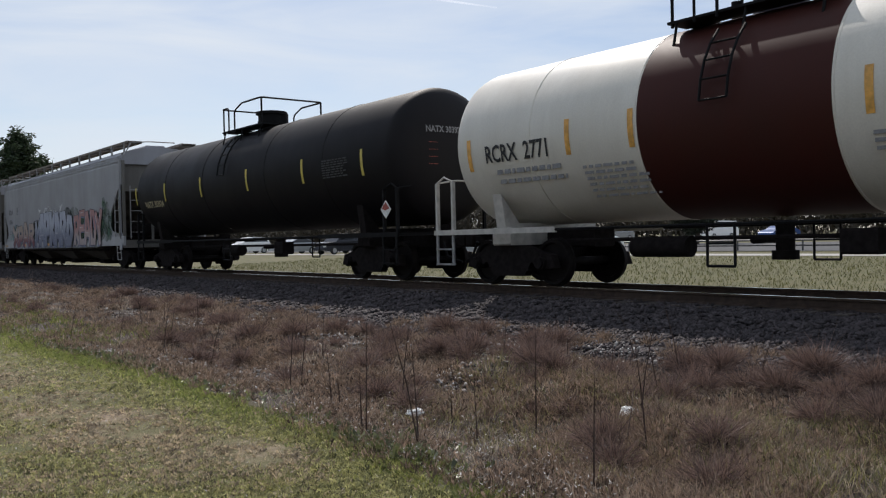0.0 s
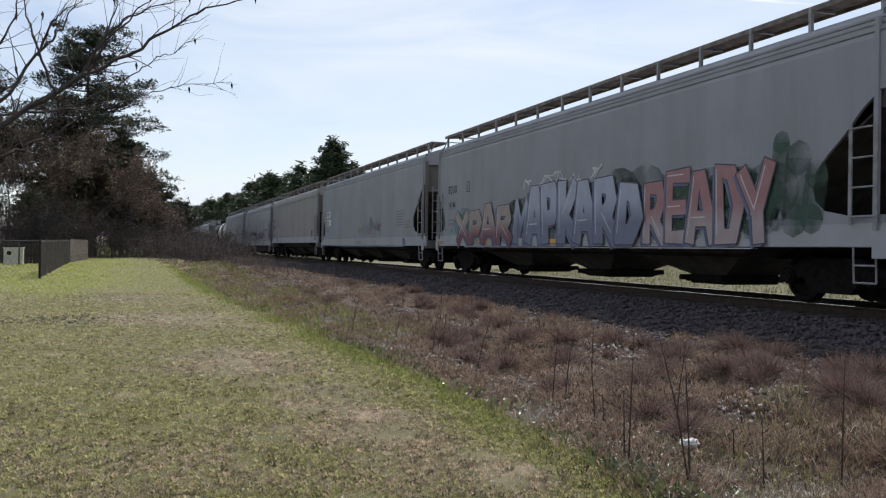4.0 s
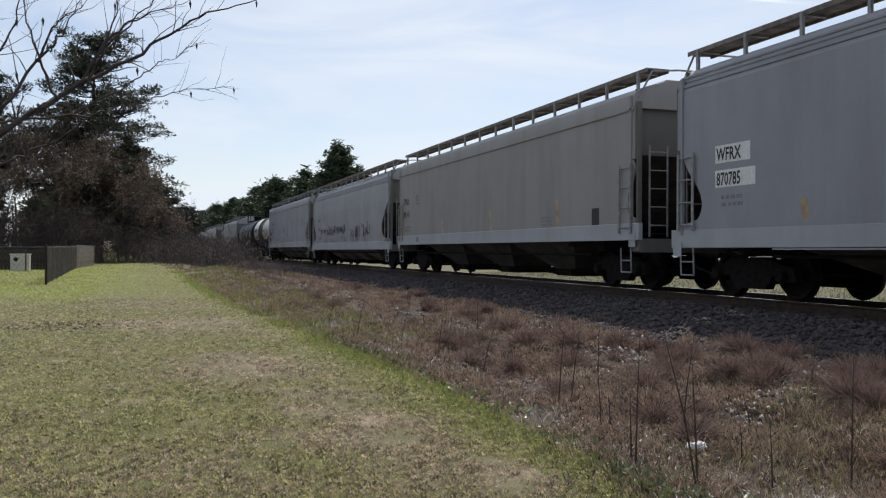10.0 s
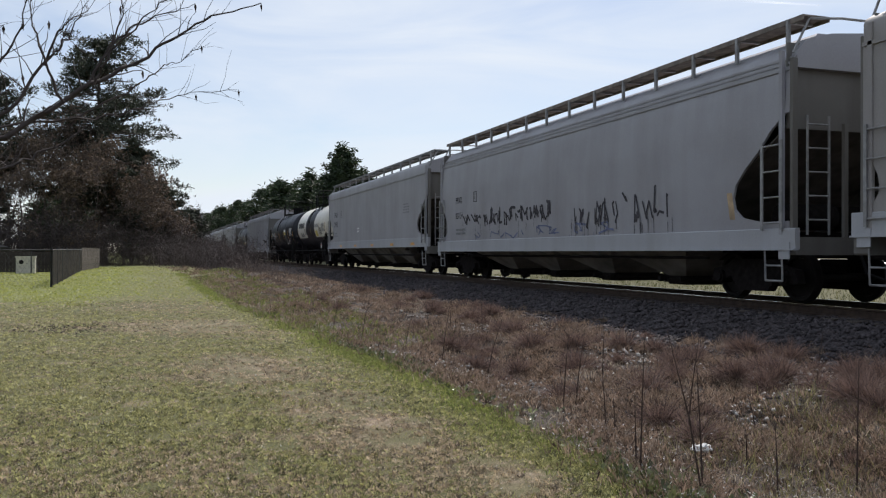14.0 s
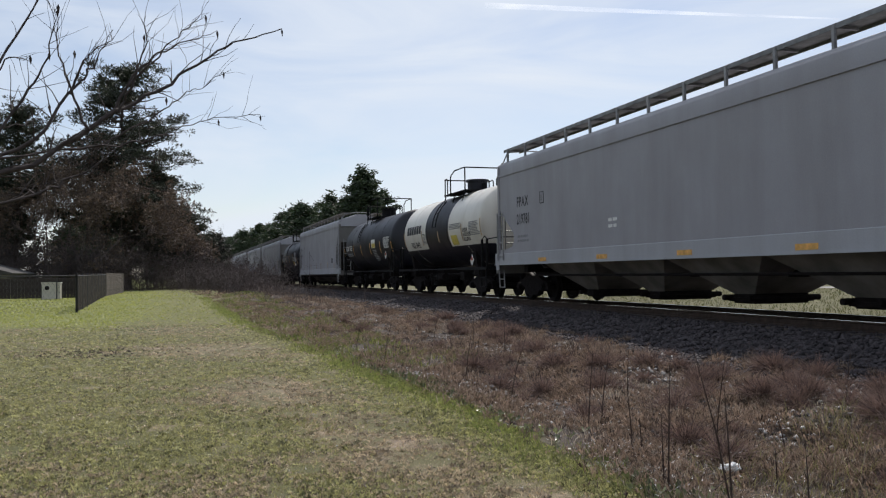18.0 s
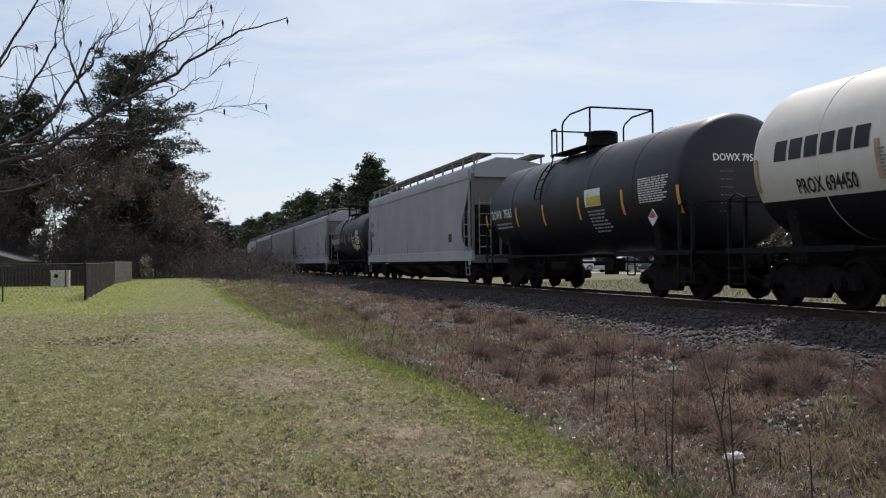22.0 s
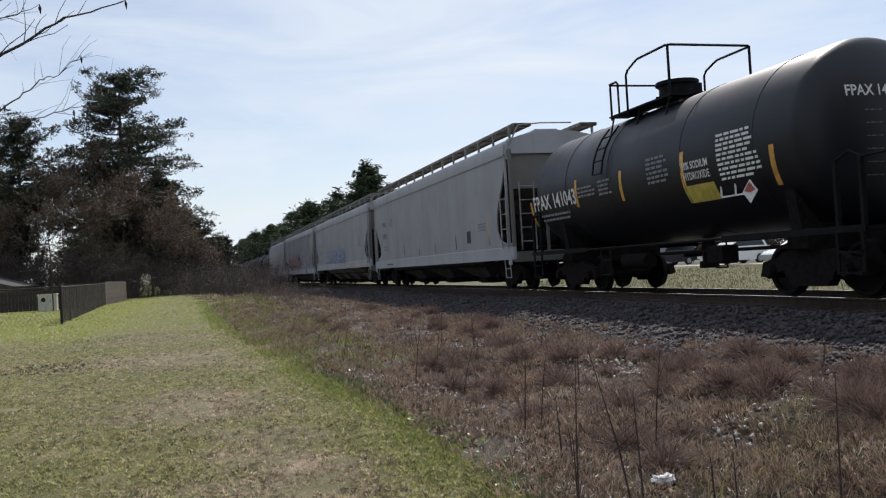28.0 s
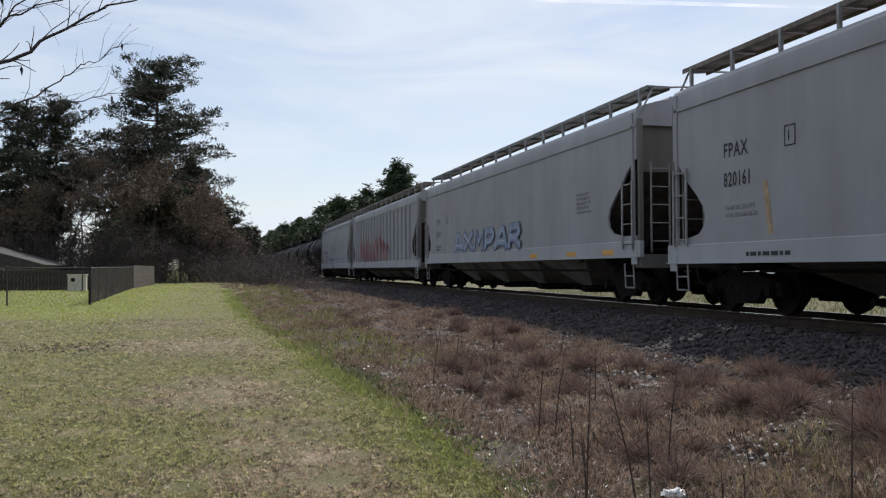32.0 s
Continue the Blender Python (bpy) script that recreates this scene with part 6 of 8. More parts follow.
clumps(2300, 34, 0.12, 0.11, DRY, "dry_grass", "brown dead bunch grass covering the rough verge", verge(0.15, 8.7, 1.2, 75), 11, 0.0058)
clumps(2500, 24, 0.09, 0.11, DRY_PALE, "pale_dry_grass", "pale dead grass between the brown tufts", verge(0.05, 8.2, 1.2, 60), 12, 0.0055, False)
clumps(200, 90, 0.16, 0.13, DARK_DRY, "dead_weed_tufts", "dark dead weed tufts near the ballast", verge(2.4, 8.7, 1.6, 60), 13, 0.0045)
clumps(420, 26, 0.13, 0.14, LUSH, "green_weeds", "patches of fresh green weeds in the verge", verge(0.0, 5.0, 14, 60), 14, 0.01, False)
clumps(260, 50, 0.06, 0.12, LUSH, "green_weeds", "low green weeds along the lawn's edge", along_edge, 16, 0.008)
clumps(420, 30, 0.13, 0.13, WEED, "green_weeds", "patches of yellow-green weeds in the near verge", verge(0.9, 6.6, 1.2, 7), 15, 0.005, False)


def weed_heads(n, r):
    """Large round dead weeds where the brush meets the ballast."""
    y = 2.6 * (30 / 2.6) ** r.random(n)
    x = np.where(r.random(n) < 0.6, r.uniform(6.2, 7.9, n), r.uniform(4.2, 6.4, n))
    x[:5], y[:5] = (6.85, 7.6, 6.6, 7.15, 6.5), (8.4, 8.4, 9.9, 14.4, 6.7)
    return x, y


def domes(centres, radius, per, mat_, name, label, seed, width=0.004):
    """Round feathery bushes: fine stems that spread from one root over a half ball."""
    r = np.random.default_rng(seed)
    cx, cy = centres
    ok = off_spots(cx, cy)
    cx, cy, radius = cx[ok], cy[ok], radius[ok]
    k = (per * (radius / 0.25) ** 1.5).astype(int) + 12
    X, Y, R = np.repeat(cx, k), np.repeat(cy, k), np.repeat(radius, k)
    m = len(X)
    d = r.normal(0, 1, (m, 3)) * np.array([1, 1, 0.8])
    d[:, 2] = np.abs(d[:, 2]) + 0.1
    d /= np.linalg.norm(d, axis=1, keepdims=True)
    ln = (R * r.uniform(0.55, 1.1, m))[:, None]
    root = np.stack([X, Y, np.maximum(ground_z(X, Y), ballast_z(X, Y)) - 0.02], -1) + r.normal(0, 0.12, (m, 3)) * R[:, None] * np.array([1, 1, 0.2])
    bend = r.normal(0, 0.22, (m, 3)) * ln
    mid_, tip = root + d * ln * 0.6 + 0.3 * bend, root + d * ln + bend * 0.8 - np.array([0, 0, 0.12]) * ln
    side = np.cross(d, r.normal(0, 1, (m, 3)))
    side *= (width / 2 * (1 + 0.06 * np.hypot(X, Y)))[:, None] / np.linalg.norm(side, axis=1, keepdims=True)
    v = np.stack([root - 0.5 * side, root + 0.5 * side, mid_ - side, mid_ + side, tip], 1).reshape(-1, 3)
    f = (np.array([[0, 1, 3], [0, 3, 2], [2, 3, 4]])[None] + 5 * np.arange(m)[:, None, None]).reshape(-1, 3)
    return tagged(new(name, soup(name, v, f, mat_)), label, "brush", kind="stuff")


hr = np.random.default_rng(17)
domes(weed_heads(150, hr), hr.uniform(0.16, 0.42, 150), 520, HEAD, "round_weeds", "large round feathery dead weeds beside the ballast", 18, 0.003)
sx_, sy_ = verge(0.15, 8.3, 2.0, 45)(5200, hr)
pick = wave(sx_, sy_, 2.4, 31) + 0.7 * wave(sx_, sy_, 5.0, 32) + hr.normal(0, 0.25, len(sx_)) > 0.0
sx_, sy_ = sx_[pick], sy_[pick]
domes((sx_, sy_), hr.uniform(0.06, 0.2, len(sx_)), 190, DRY, "bunch_grass", "low rounded bunches of dead brown grass", 19, 0.0032)

# dry stalks standing over the brush
STALK = plain("dead_stalk", (0.055, 0.035, 0.028), 0.8, 0, 0.4, 30)
s = Shape()
rs = random.Random(21)
spots = [(3.36, 5.45, 1.0), (3.42, 4.78, 1.12), (4.02, 8.0, 0.8), (4.55, 6.6, 0.9), (4.9, 5.0, 1.0), (3.9, 6.9, 0.6)]
for _ in range(48):
    y = 3.0 * (45 / 3.0) ** rs.random()
    spots.append((float(lawn_edge(y)) + 0.4 + rs.random() * 4.2, y, rs.uniform(0.3, 0.95)))
for x, y, h in spots:
    z = float(ground_z(x, y)) - 0.03
    lx, ly = rs.gauss(0, 0.16), rs.gauss(0, 0.16)
    p = [(x, y, z), (x + 0.4 * lx * h, y + 0.4 * ly * h, z + 0.5 * h), (x + lx * h, y + ly * h, z + h)]
    s.rod(p[0], p[1], 0.0075, 0.0055, 4, False).rod(p[1], p[2], 0.0055, 0.002, 4, False)
    if rs.random() < 0.25:
        q = Vector((x + rs.uniform(-0.3, 0.3), y + rs.uniform(-0.5, 0.5), z + 0.02))
        s.rod(q, q + Vector((rs.uniform(-0.6, 0.6), rs.uniform(-0.4, 0.4), rs.uniform(0.15, 0.45))), 0.006, 0.002, 4, False)
    for _ in range(rs.randint(1, 4)):
        u = rs.uniform(0.35, 0.95)
        q = Vector(p[0]).lerp(Vector(p[2]), u)
        d = Vector((rs.uniform(-1, 1), rs.uniform(-1, 1), rs.uniform(0.4, 1.2))).normalized() * rs.uniform(0.06, 0.25) * h
        s.rod(q, q + d, 0.003, 0.0015, 3, False)
tagged(new("dead_stalks", s.mesh("dead_stalks", STALK)), "tall thin dead stalks in the verge", "stalks", kind="stuff")


# crushed stone on the bank and strewn in the verge
def stones(n_list, mat_, name, label):
    x, y, z, r = n_list
    n = len(x)
    octa = np.array([[1, 0, 0], [-1, 0, 0], [0, 1, 0], [0, -1, 0], [0, 0, 1], [0, 0, -1]], float)
    v = octa[None] * rng.uniform(0.6, 1.25, (n, 6, 1)) + rng.normal(0, 0.22, (n, 6, 3))
    v *= r[:, None, None] * np.array([1, 1, 0.75])
    ang = rng.uniform(0, 6.28, n)
    c_, s_ = np.cos(ang)[:, None], np.sin(ang)[:, None]
    v = np.stack([v[..., 0] * c_ - v[..., 1] * s_, v[..., 0] * s_ + v[..., 1] * c_, v[..., 2]], -1)
    v += np.stack([x, y, z], -1)[:, None]
    tri = np.array([[4, 0, 2], [4, 2, 1], [4, 1, 3], [4, 3, 0], [5, 2, 0], [5, 1, 2], [5, 3, 1], [5, 0, 3]])
    f = (tri[None] + 6 * np.arange(n)[:, None, None]).reshape(-1, 3)
    return tagged(new(name, soup(name, v.reshape(-1, 3), f, mat_)), label, "stones", kind="stuff")


STONE = leafy("ballast_stones", (0.02, 0.0165, 0.0185), (0.082, 0.068, 0.071), 0.85, 0.0)
PALE_STONE = leafy("pale_stones", (0.16, 0.15, 0.14), (0.58, 0.56, 0.54), 0.8, 0.0)
n = 26000
sy = 2.0 * (60 / 2.0) ** rng.random(n)
sx = TRACK_X - 4.5 + 3.6 * rng.random(n) ** 0.9
stones((sx, sy, ballast_z(sx, sy) + 0.012, rng.uniform(0.022, 0.05, n) * (1 + 0.012 * sy)), STONE, "ballast_stones", "loose grey ballast stones on the bank")
n = 9000
sy = 2.0 * (45 / 2.0) ** rng.random(n)
sx = rng.uniform(5.0, 8.3, n) - 1.2 * rng.random(n)
sz = np.maximum(ground_z(sx, sy), ballast_z(sx, sy)) + 0.006
keep = wave(sx, sy, 1.3, 17) + 0.3 * (sx - 6) > 0.0
stones((sx[keep], sy[keep], sz[keep], rng.uniform(0.015, 0.04, keep.sum())), STONE, "strewn_stones", "stones spilled from the bank into the brush")
px, py = [], []
for cx, cy, k, sp in PALE_SPOTS:
    k *= 2
    px.append(rng.normal(cx, sp * 0.55, k))
    py.append(rng.normal(cy, sp, k))
px, py = np.concatenate(px), np.concatenate(py)
pz = np.maximum(ground_z(px, py), ballast_z(px, py)) + 0.03
stones((px, py, pz, rng.uniform(0.01, 0.034, len(px))), PALE_STONE, "pale_stones", "patches of sunlit pale stones in the verge")

# pale dead leaves and bits of straw lying about
n = 34000
fx, fy = fan(n, 3.6, 40, -25, 52)
past = fx - lawn_edge(fy)
keep = (fx < 8.0) & (((past > 0) & (wave(fx, fy, 1.6, 61) + 0.9 * np.exp(-((past - 0.7) / 0.9) ** 2) + rng.normal(0, 0.3, n) > 0.25)) | (rng.random(n) < 0.06))
fx, fy = fx[keep], fy[keep]
v, f = blades(fx, fy, ground_z(fx, fy) + 0.012 + 0.09 * (fx > lawn_edge(fy)) * rng.random(len(fx)), 0.004 + 0.012 * rng.random(len(fx)), 0.008 + 0.0008 * np.hypot(fx, fy), 2.2)
tagged(new("leaf_litter", soup("leaf_litter", v, f, PALE_STONE)), "small pale dead leaves lying in the grass", "leaves", kind="stuff")

# rough grass of the field beyond the track
fr = np.random.default_rng(88)
n = 26000
fx, fy = 15.5 + 19 * fr.random(n) ** 1.3, fr.uniform(6, 52, n)
v, f = blades(fx, fy, ground_z(fx, fy) - 0.01, fr.uniform(0.05, 0.16, n), 0.03 + 0 * fx, 0.6)
FIELD = leafy("rough_field_grass", (0.05, 0.06, 0.02), (0.17, 0.165, 0.06), 0.6, 0.35)
tagged(new("field_grass", soup("field_grass", v, f, FIELD)), "rough yellow-green field grass beyond the track", "grass", kind="stuff")

# broad-leaved weeds where the lawn meets the brush
wy = np.concatenate([rng.normal(5.0, 0.4, 170), rng.normal(8.2, 1.2, 50), rng.normal(12.5, 1.2, 170)])
wx = lawn_edge(wy) + np.abs(rng.normal(0.1, 0.28, len(wy)))
LEAFY_WEED = leafy("broad_weed_leaves", (0.055, 0.065, 0.028), (0.23, 0.25, 0.11), 0.35, 0.3)
rosettes(wx, wy, ground_z(wx, wy) + 0.01, rng.uniform(0.03, 0.075, len(wy)), rng.uniform(0.02, 0.09, len(wy)), LEAFY_WEED, "leafy_weeds", "low broad-leaved green weeds at the lawn's edge", "weeds", 7, 0.3)

# dark clods turned up on the lawn
SOIL = leafy("dark_soil_clods", (0.03, 0.024, 0.02), (0.10, 0.08, 0.06), 0.95, 0.0)
cx_, cy_ = rng.normal(-1.6, 0.8, 420), rng.normal(17.8, 0.5, 420)
stones((cx_, cy_, ground_z(cx_, cy_) + 0.008, rng.uniform(0.008, 0.03, 420) * rng.uniform(0.5, 1.2, 420)), SOIL, "soil_clods", "scatter of dark soil clods on the lawn")

# timber ties under the rails
tie_me = Shape().box(-1.3, 1.3, -0.115, 0.115, -0.16, 0.0, 0.012).mesh("tie", TIE, 0)
for i in range(260):
    y = -20 + 0.52 * i
    o = new("tie", tie_me)
    o.parent = railway
    o.location = (TRACK_X + 0.03 * math.sin(i * 1.7), y, RAIL_Z - 0.168)

# litter
PLASTIC = plain("crumpled_white_plastic", (0.75, 0.75, 0.74), 0.4, 0, 0.1, 12)
for cx, cy, size, lab in ((4.24, 5.95, 0.085, "crumpled white plastic bag on the dead grass"), (5.35, 4.3, 0.1, "crushed white paper cup in the brush")):
    bm = bmesh.new()
    bmesh.ops.create_icosphere(bm, subdivisions=3, radius=1.0)
    for v in bm.verts:
        nz = noise.fractal(v.co * 2.3 + Vector((cx, cy, 0)), 0.8, 2.0, 4)
        v.co = Vector((v.co.x * size * (1 + 0.5 * nz), v.co.y * size * 0.7 * (1 + 0.5 * nz), v.co.z * size * 0.38 * (1 + 0.9 * nz)))
    me = bpy.data.meshes.new("litter")
    bm.to_mesh(me)
    bm.free()
    me.materials.append(PLASTIC)
    o = tagged(new("plastic_bag" if cx < 5 else "paper_cup", me), lab, "litter")
    o.location = (cx, cy, float(ground_z(cx, cy)) + 0.05)
# ---------------------------------------------------------------- trees
BARK = plain("grey_brown_bark", (0.10, 0.08, 0.07), 0.9, 0, 0.4, 8, 0.6)
PINE_BARK = plain("pine_bark", (0.06, 0.045, 0.035), 0.9, 0, 0.4, 6, 0.6)
NEEDLES = leafy("pine_needles", (0.014, 0.02, 0.013), (0.05, 0.06, 0.034), 0.55, 0.2)
FAR_NEEDLES = leafy("distant_pine_needles", (0.018, 0.03, 0.014), (0.055, 0.085, 0.035), 0.6, 0.2)
RUSSET = leafy("withered_brown_leaves", (0.05, 0.037, 0.028), (0.20, 0.14, 0.095), 0.7, 0.25)
TWIG = leafy("bare_twigs", (0.07, 0.053, 0.046), (0.19, 0.145, 0.125), 0.8, 0.0)


def tufts(centres, per, length, width, r, flat=0.7):
    """Sprays of thin pointed leaves or needle bunches round the centres."""
    c = np.repeat(np.asarray(centres, float), per, 0)
    n = len(c)
    d = r.normal(0, 1, (n, 3)) * np.array([1, 1, flat])
    d /= np.linalg.norm(d, axis=1, keepdims=True)
    e = np.cross(d, r.normal(0, 1, (n, 3)))
    e /= np.linalg.norm(e, axis=1, keepdims=True)
    ln = length * r.uniform(0.5, 1.1, (n, 1))
    c = c + r.normal(0, length * 0.35, (n, 3))
    v = np.stack([c - d * ln * 0.3, c + e * width + d * ln * 0.25, c + d * ln, c - e * width + d * ln * 0.25], 1)
    return v.reshape(-1, 3), np.arange(4 * n).reshape(-1, 4)


def limb_mesh(name, segs, material, sides=5):
    """Tapered limbs from rows of (start, end, r0, r1)."""
    a = np.array([s_[0] for s_ in segs], float)
    b = np.array([s_[1] for s_ in segs], float)
    r0 = np.array([s_[2] for s_ in segs], float)
    r1 = np.array([s_[3] for s_ in segs], float)
    d = b - a
    d /= np.linalg.norm(d, axis=1, keepdims=True) + 1e-9
    ref = np.where(np.abs(d[:, 2:3]) > 0.9, np.array([[1.0, 0, 0]]), np.array([[0, 0, 1.0]]))
    u = np.cross(d, ref)
    u /= np.linalg.norm(u, axis=1, keepdims=True)
    w = np.cross(d, u)
    ang = np.arange(sides) * 2 * math.pi / sides
    ring = np.cos(ang)[None, :, None] * u[:, None] + np.sin(ang)[None, :, None] * w[:, None]
    v = np.concatenate([a[:, None] + ring * r0[:, None, None], b[:, None] + ring * r1[:, None, None]], 1)
    i = np.arange(sides)
    f = np.stack([i, (i + 1) % sides, (i + 1) % sides + sides, i + sides], -1)
    f = f[None] + (2 * sides * np.arange(len(segs)))[:, None, None]
    return soup(name, v.reshape(-1, 3), f.reshape(-1, 4), material, True)


def pine(x, y, h, crown, width, seed, leaf=NEEDLES, dens=1.0, label="tall dark pine tree with a ragged crown", leaf_len=0.5, lean=0.0, cone=False):
    """A pine: bare lower trunk, whorls of uneven limbs, needle bunches towards their ends."""
    r = np.random.default_rng(seed)
    z0 = float(ground_z(x, y)) - 0.1
    tree = thing("pine_tree", label, "tree", "pine trees", (x, y, z0))
    segs, cent = [], []
    pts = [np.array([lean * h * (k / 8) ** 1.5 + r.normal(0, 0.012 * h * (k > 0)), r.normal(0, 0.012 * h * (k > 0)), h * k / 8]) for k in range(9)]
    rad = [0.017 * h * (1 - 0.9 * k / 8) + 0.02 for k in range(9)]
    trunk = [(pts[k], pts[k + 1], rad[k], rad[k + 1]) for k in range(8)]
    zc = h * crown
    while zc < h * 0.985:
        u = (zc - h * crown) / (h * (1 - crown))
        env = width * (0.55 + 0.75 * u) * (1 - u) ** 0.42 * 1.1 if u > 0.12 else width * (0.35 + 2.0 * u)
        if cone:
            env = width * (0.36 + 0.64 * (1 - u)) * min(1.0, 0.45 + 5 * (1 - u))
        for _ in range(r.integers(3, 6) if cone else r.integers(2, 5)):
            az = r.uniform(0, 2 * math.pi)
            ln = max(0.5, env * r.uniform(0.45, 1.15))
            k = min(7, int(zc / h * 8))
            t_ = zc / h * 8 - k
            base = pts[k] * (1 - t_) + pts[k + 1] * t_
            dirv = np.array([math.cos(az), math.sin(az), r.uniform(-0.12, 0.3)])
            end = base + dirv * ln + np.array([0, 0, 0.06 * ln * r.uniform(-1, 1.5)])
            midp = (base + end) / 2 + np.array([0, 0, -0.05 * ln])
            segs += [(base, midp, 0.02 + 0.012 * ln, 0.02 + 0.007 * ln), (midp, end, 0.02 + 0.007 * ln, 0.012)]
            for _ in range(int(5 + 4.6 * ln * dens)):
                q = base + (end - base) * r.uniform(0.35, 1.05)
                cent.append(q + r.normal(0, 1, 3) * np.array([0.22, 0.22, 0.035]) * (0.6 + 0.35 * ln))
        zc += h * (r.uniform(0.013, 0.03) if cone else r.uniform(0.012, 0.034))
    for _ in range(int(10 * dens)):
        cent.append(pts[8] + r.normal(0, 1, 3) * np.array([0.3, 0.3, 0.45]))
    part("trunk", limb_mesh("trunk", trunk, PINE_BARK, 8), PINE_BARK, tree)
    tagged(part("limb_frame", limb_mesh("limb_frame", segs, PINE_BARK, 4), PINE_BARK, tree), kind="stuff")
    v, f = tufts(cent, int(13 * dens), leaf_len * 0.72, leaf_len * 0.11, r, 0.4)
    part("crown", soup("crown", v, f, leaf), leaf, tree)
    return tree


def bare_tree(x, y, h, seed, leaves=0, spread=0.5, twig_w=0.012, depth=6, label="leafless brown deciduous tree", trunk_r=0.018, leaf_m=None):
    """A winter tree that forks from the trunk into ever finer twigs."""
    r = np.random.default_rng(seed)
    z0 = float(ground_z(x, y)) - 0.1
    tree = thing("bare_tree", label, "tree", "leafless trees", (x, y, z0))
    segs, tips = [], []

    def grow_limb(p, d, ln, rad, lev):
        n_ = 3
        for _ in range(n_):
            q = p + d * ln / n_
            segs.append((p, q, rad, rad * 0.82))
            p, rad = q, rad * 0.82
            d = d + r.normal(0, 0.13, 3) + np.array([0, 0, 0.03])
            d /= np.linalg.norm(d)
        if lev == 0:
            tips.append(p)
            return
        for _ in range(r.integers(2, 4) if lev > 2 else 4):
            e = d + r.normal(0, spread, 3) + np.array([0, 0, 0.12])
            e /= np.linalg.norm(e)
            grow_limb(p, e, ln * r.uniform(0.62, 0.86), max(twig_w, rad * r.uniform(0.55, 0.75)), lev - 1)

    grow_limb(np.zeros(3), np.array([r.normal(0, 0.05), r.normal(0, 0.05), 1.0]), h * 0.28, trunk_r * h, depth)
    thick = [s_ for s_ in segs if s_[2] > 0.05]
    thin = [s_ for s_ in segs if s_[2] <= 0.05]
    part("trunk", limb_mesh("trunk", thick or segs[:3], BARK, 7), BARK, tree)
    if thin:
        part("twig_spray", limb_mesh("twig_spray", thin, TWIG, 3), TWIG, tree)
    if leaves and tips:
        c = np.array(tips)[r.integers(0, len(tips), leaves)] + r.normal(0, 0.4, (leaves, 3))
        m_ = leaf_m or RUSSET
        v, f = tufts(c, 6, 0.2, 0.045, r)
        part("foliage", soup("foliage", v, f, m_), m_, tree)
    return tree


def tall_pine(x, y, h, outline, seed, first=0.2, sway=0.0, label="tall dark pine tree with a ragged crown"):
    """An old pine: layered boughs that end in flat pads of needles. outline: crown radius by metres below the top."""
    r = np.random.default_rng(seed)
    tree = thing("pine_tree", label, "tree", "pine trees", (x, y, float(ground_z(x, y)) - 0.1))
    pts = [np.array([sway * math.sin(2.2 * k / 8) + r.normal(0, 0.1 * (k > 0)), r.normal(0, 0.1 * (k > 0)), h * k / 8]) for k in range(9)]
    rad = [0.015 * h * (1 - 0.88 * k / 8) + 0.03 for k in range(9)]
    part("trunk", limb_mesh("trunk", [(pts[k], pts[k + 1], rad[k], rad[k + 1]) for k in range(8)], PINE_BARK, 9), PINE_BARK, tree)
    boughs, pads = [], []
    zc = h * first
    while zc < h - 0.3:
        below = h - zc
        env = float(np.interp(below, [o[0] for o in outline], [o[1] for o in outline]))
        k = min(7, int(zc / h * 8))
        base = pts[k] + (pts[k + 1] - pts[k]) * (zc / h * 8 - k)
        for _ in range(r.integers(3, 6)):
            az = r.uniform(0, 2 * math.pi)
            ln = max(0.6, env * r.choice((r.uniform(0.35, 0.7), r.uniform(0.75, 1.08))))
            rise = r.uniform(0.1, 0.7) if below < 5 else r.uniform(-0.2, 0.3)
            way = np.array([math.cos(az), math.sin(az), rise])
            midp = base + way * ln * 0.5 + np.array([0, 0, -0.04 * ln])
            end = base + way * ln + np.array([0, 0, 0.05 * ln])
            boughs += [(base, midp, 0.025 + 0.012 * ln, 0.02 + 0.007 * ln), (midp, end, 0.02 + 0.007 * ln, 0.012)]
            for _ in range(int(3 + 2.5 * ln)):
                u = r.uniform(0.25, 1.04)
                q = base + (end - base) * u + r.normal(0, 1, 3) * np.array([0.32, 0.32, 0.17]) * (0.5 + 0.16 * ln)
                pads.append((q, r.uniform(0.3, 0.62)))
        zc += r.uniform(0.3, 0.62)
    pads += [(pts[8] + r.normal(0, 1, 3) * np.array([0.5, 0.5, 0.25]) - np.array([0, 0, 0.2]), 0.5) for _ in range(14)]
    tagged(part("limb_frame", limb_mesh("limb_frame", boughs, PINE_BARK, 4), PINE_BARK, tree), kind="stuff")
    c = np.array([p for p, _ in pads])
    size = np.array([s_ for _, s_ in pads])
    n_ = 34
    c, size = np.repeat(c, n_, 0), np.repeat(size, n_)
    m = len(c)
    d = r.normal(0, 1, (m, 3)) * np.array([1, 1, 0.55])
    d /= np.linalg.norm(d, axis=1, keepdims=True)
    c = c + d * (size * r.uniform(0.1, 0.9, m))[:, None] * np.array([1, 1, 0.5])
    d = d + np.array([0, 0, 0.35]) + r.normal(0, 0.35, (m, 3))
    d /= np.linalg.norm(d, axis=1, keepdims=True)
    e = np.cross(d, r.normal(0, 1, (m, 3)))
    e /= np.linalg.norm(e, axis=1, keepdims=True)
    ln = r.uniform(0.2, 0.42, (m, 1))
    v = np.stack([c, c + e * 0.045 + d * ln * 0.5, c + d * ln, c - e * 0.045 + d * ln * 0.5], 1).reshape(-1, 3)
    part("crown", soup("crown", v, np.arange(4 * m).reshape(-1, 4), NEEDLES), NEEDLES, tree)
    return tree


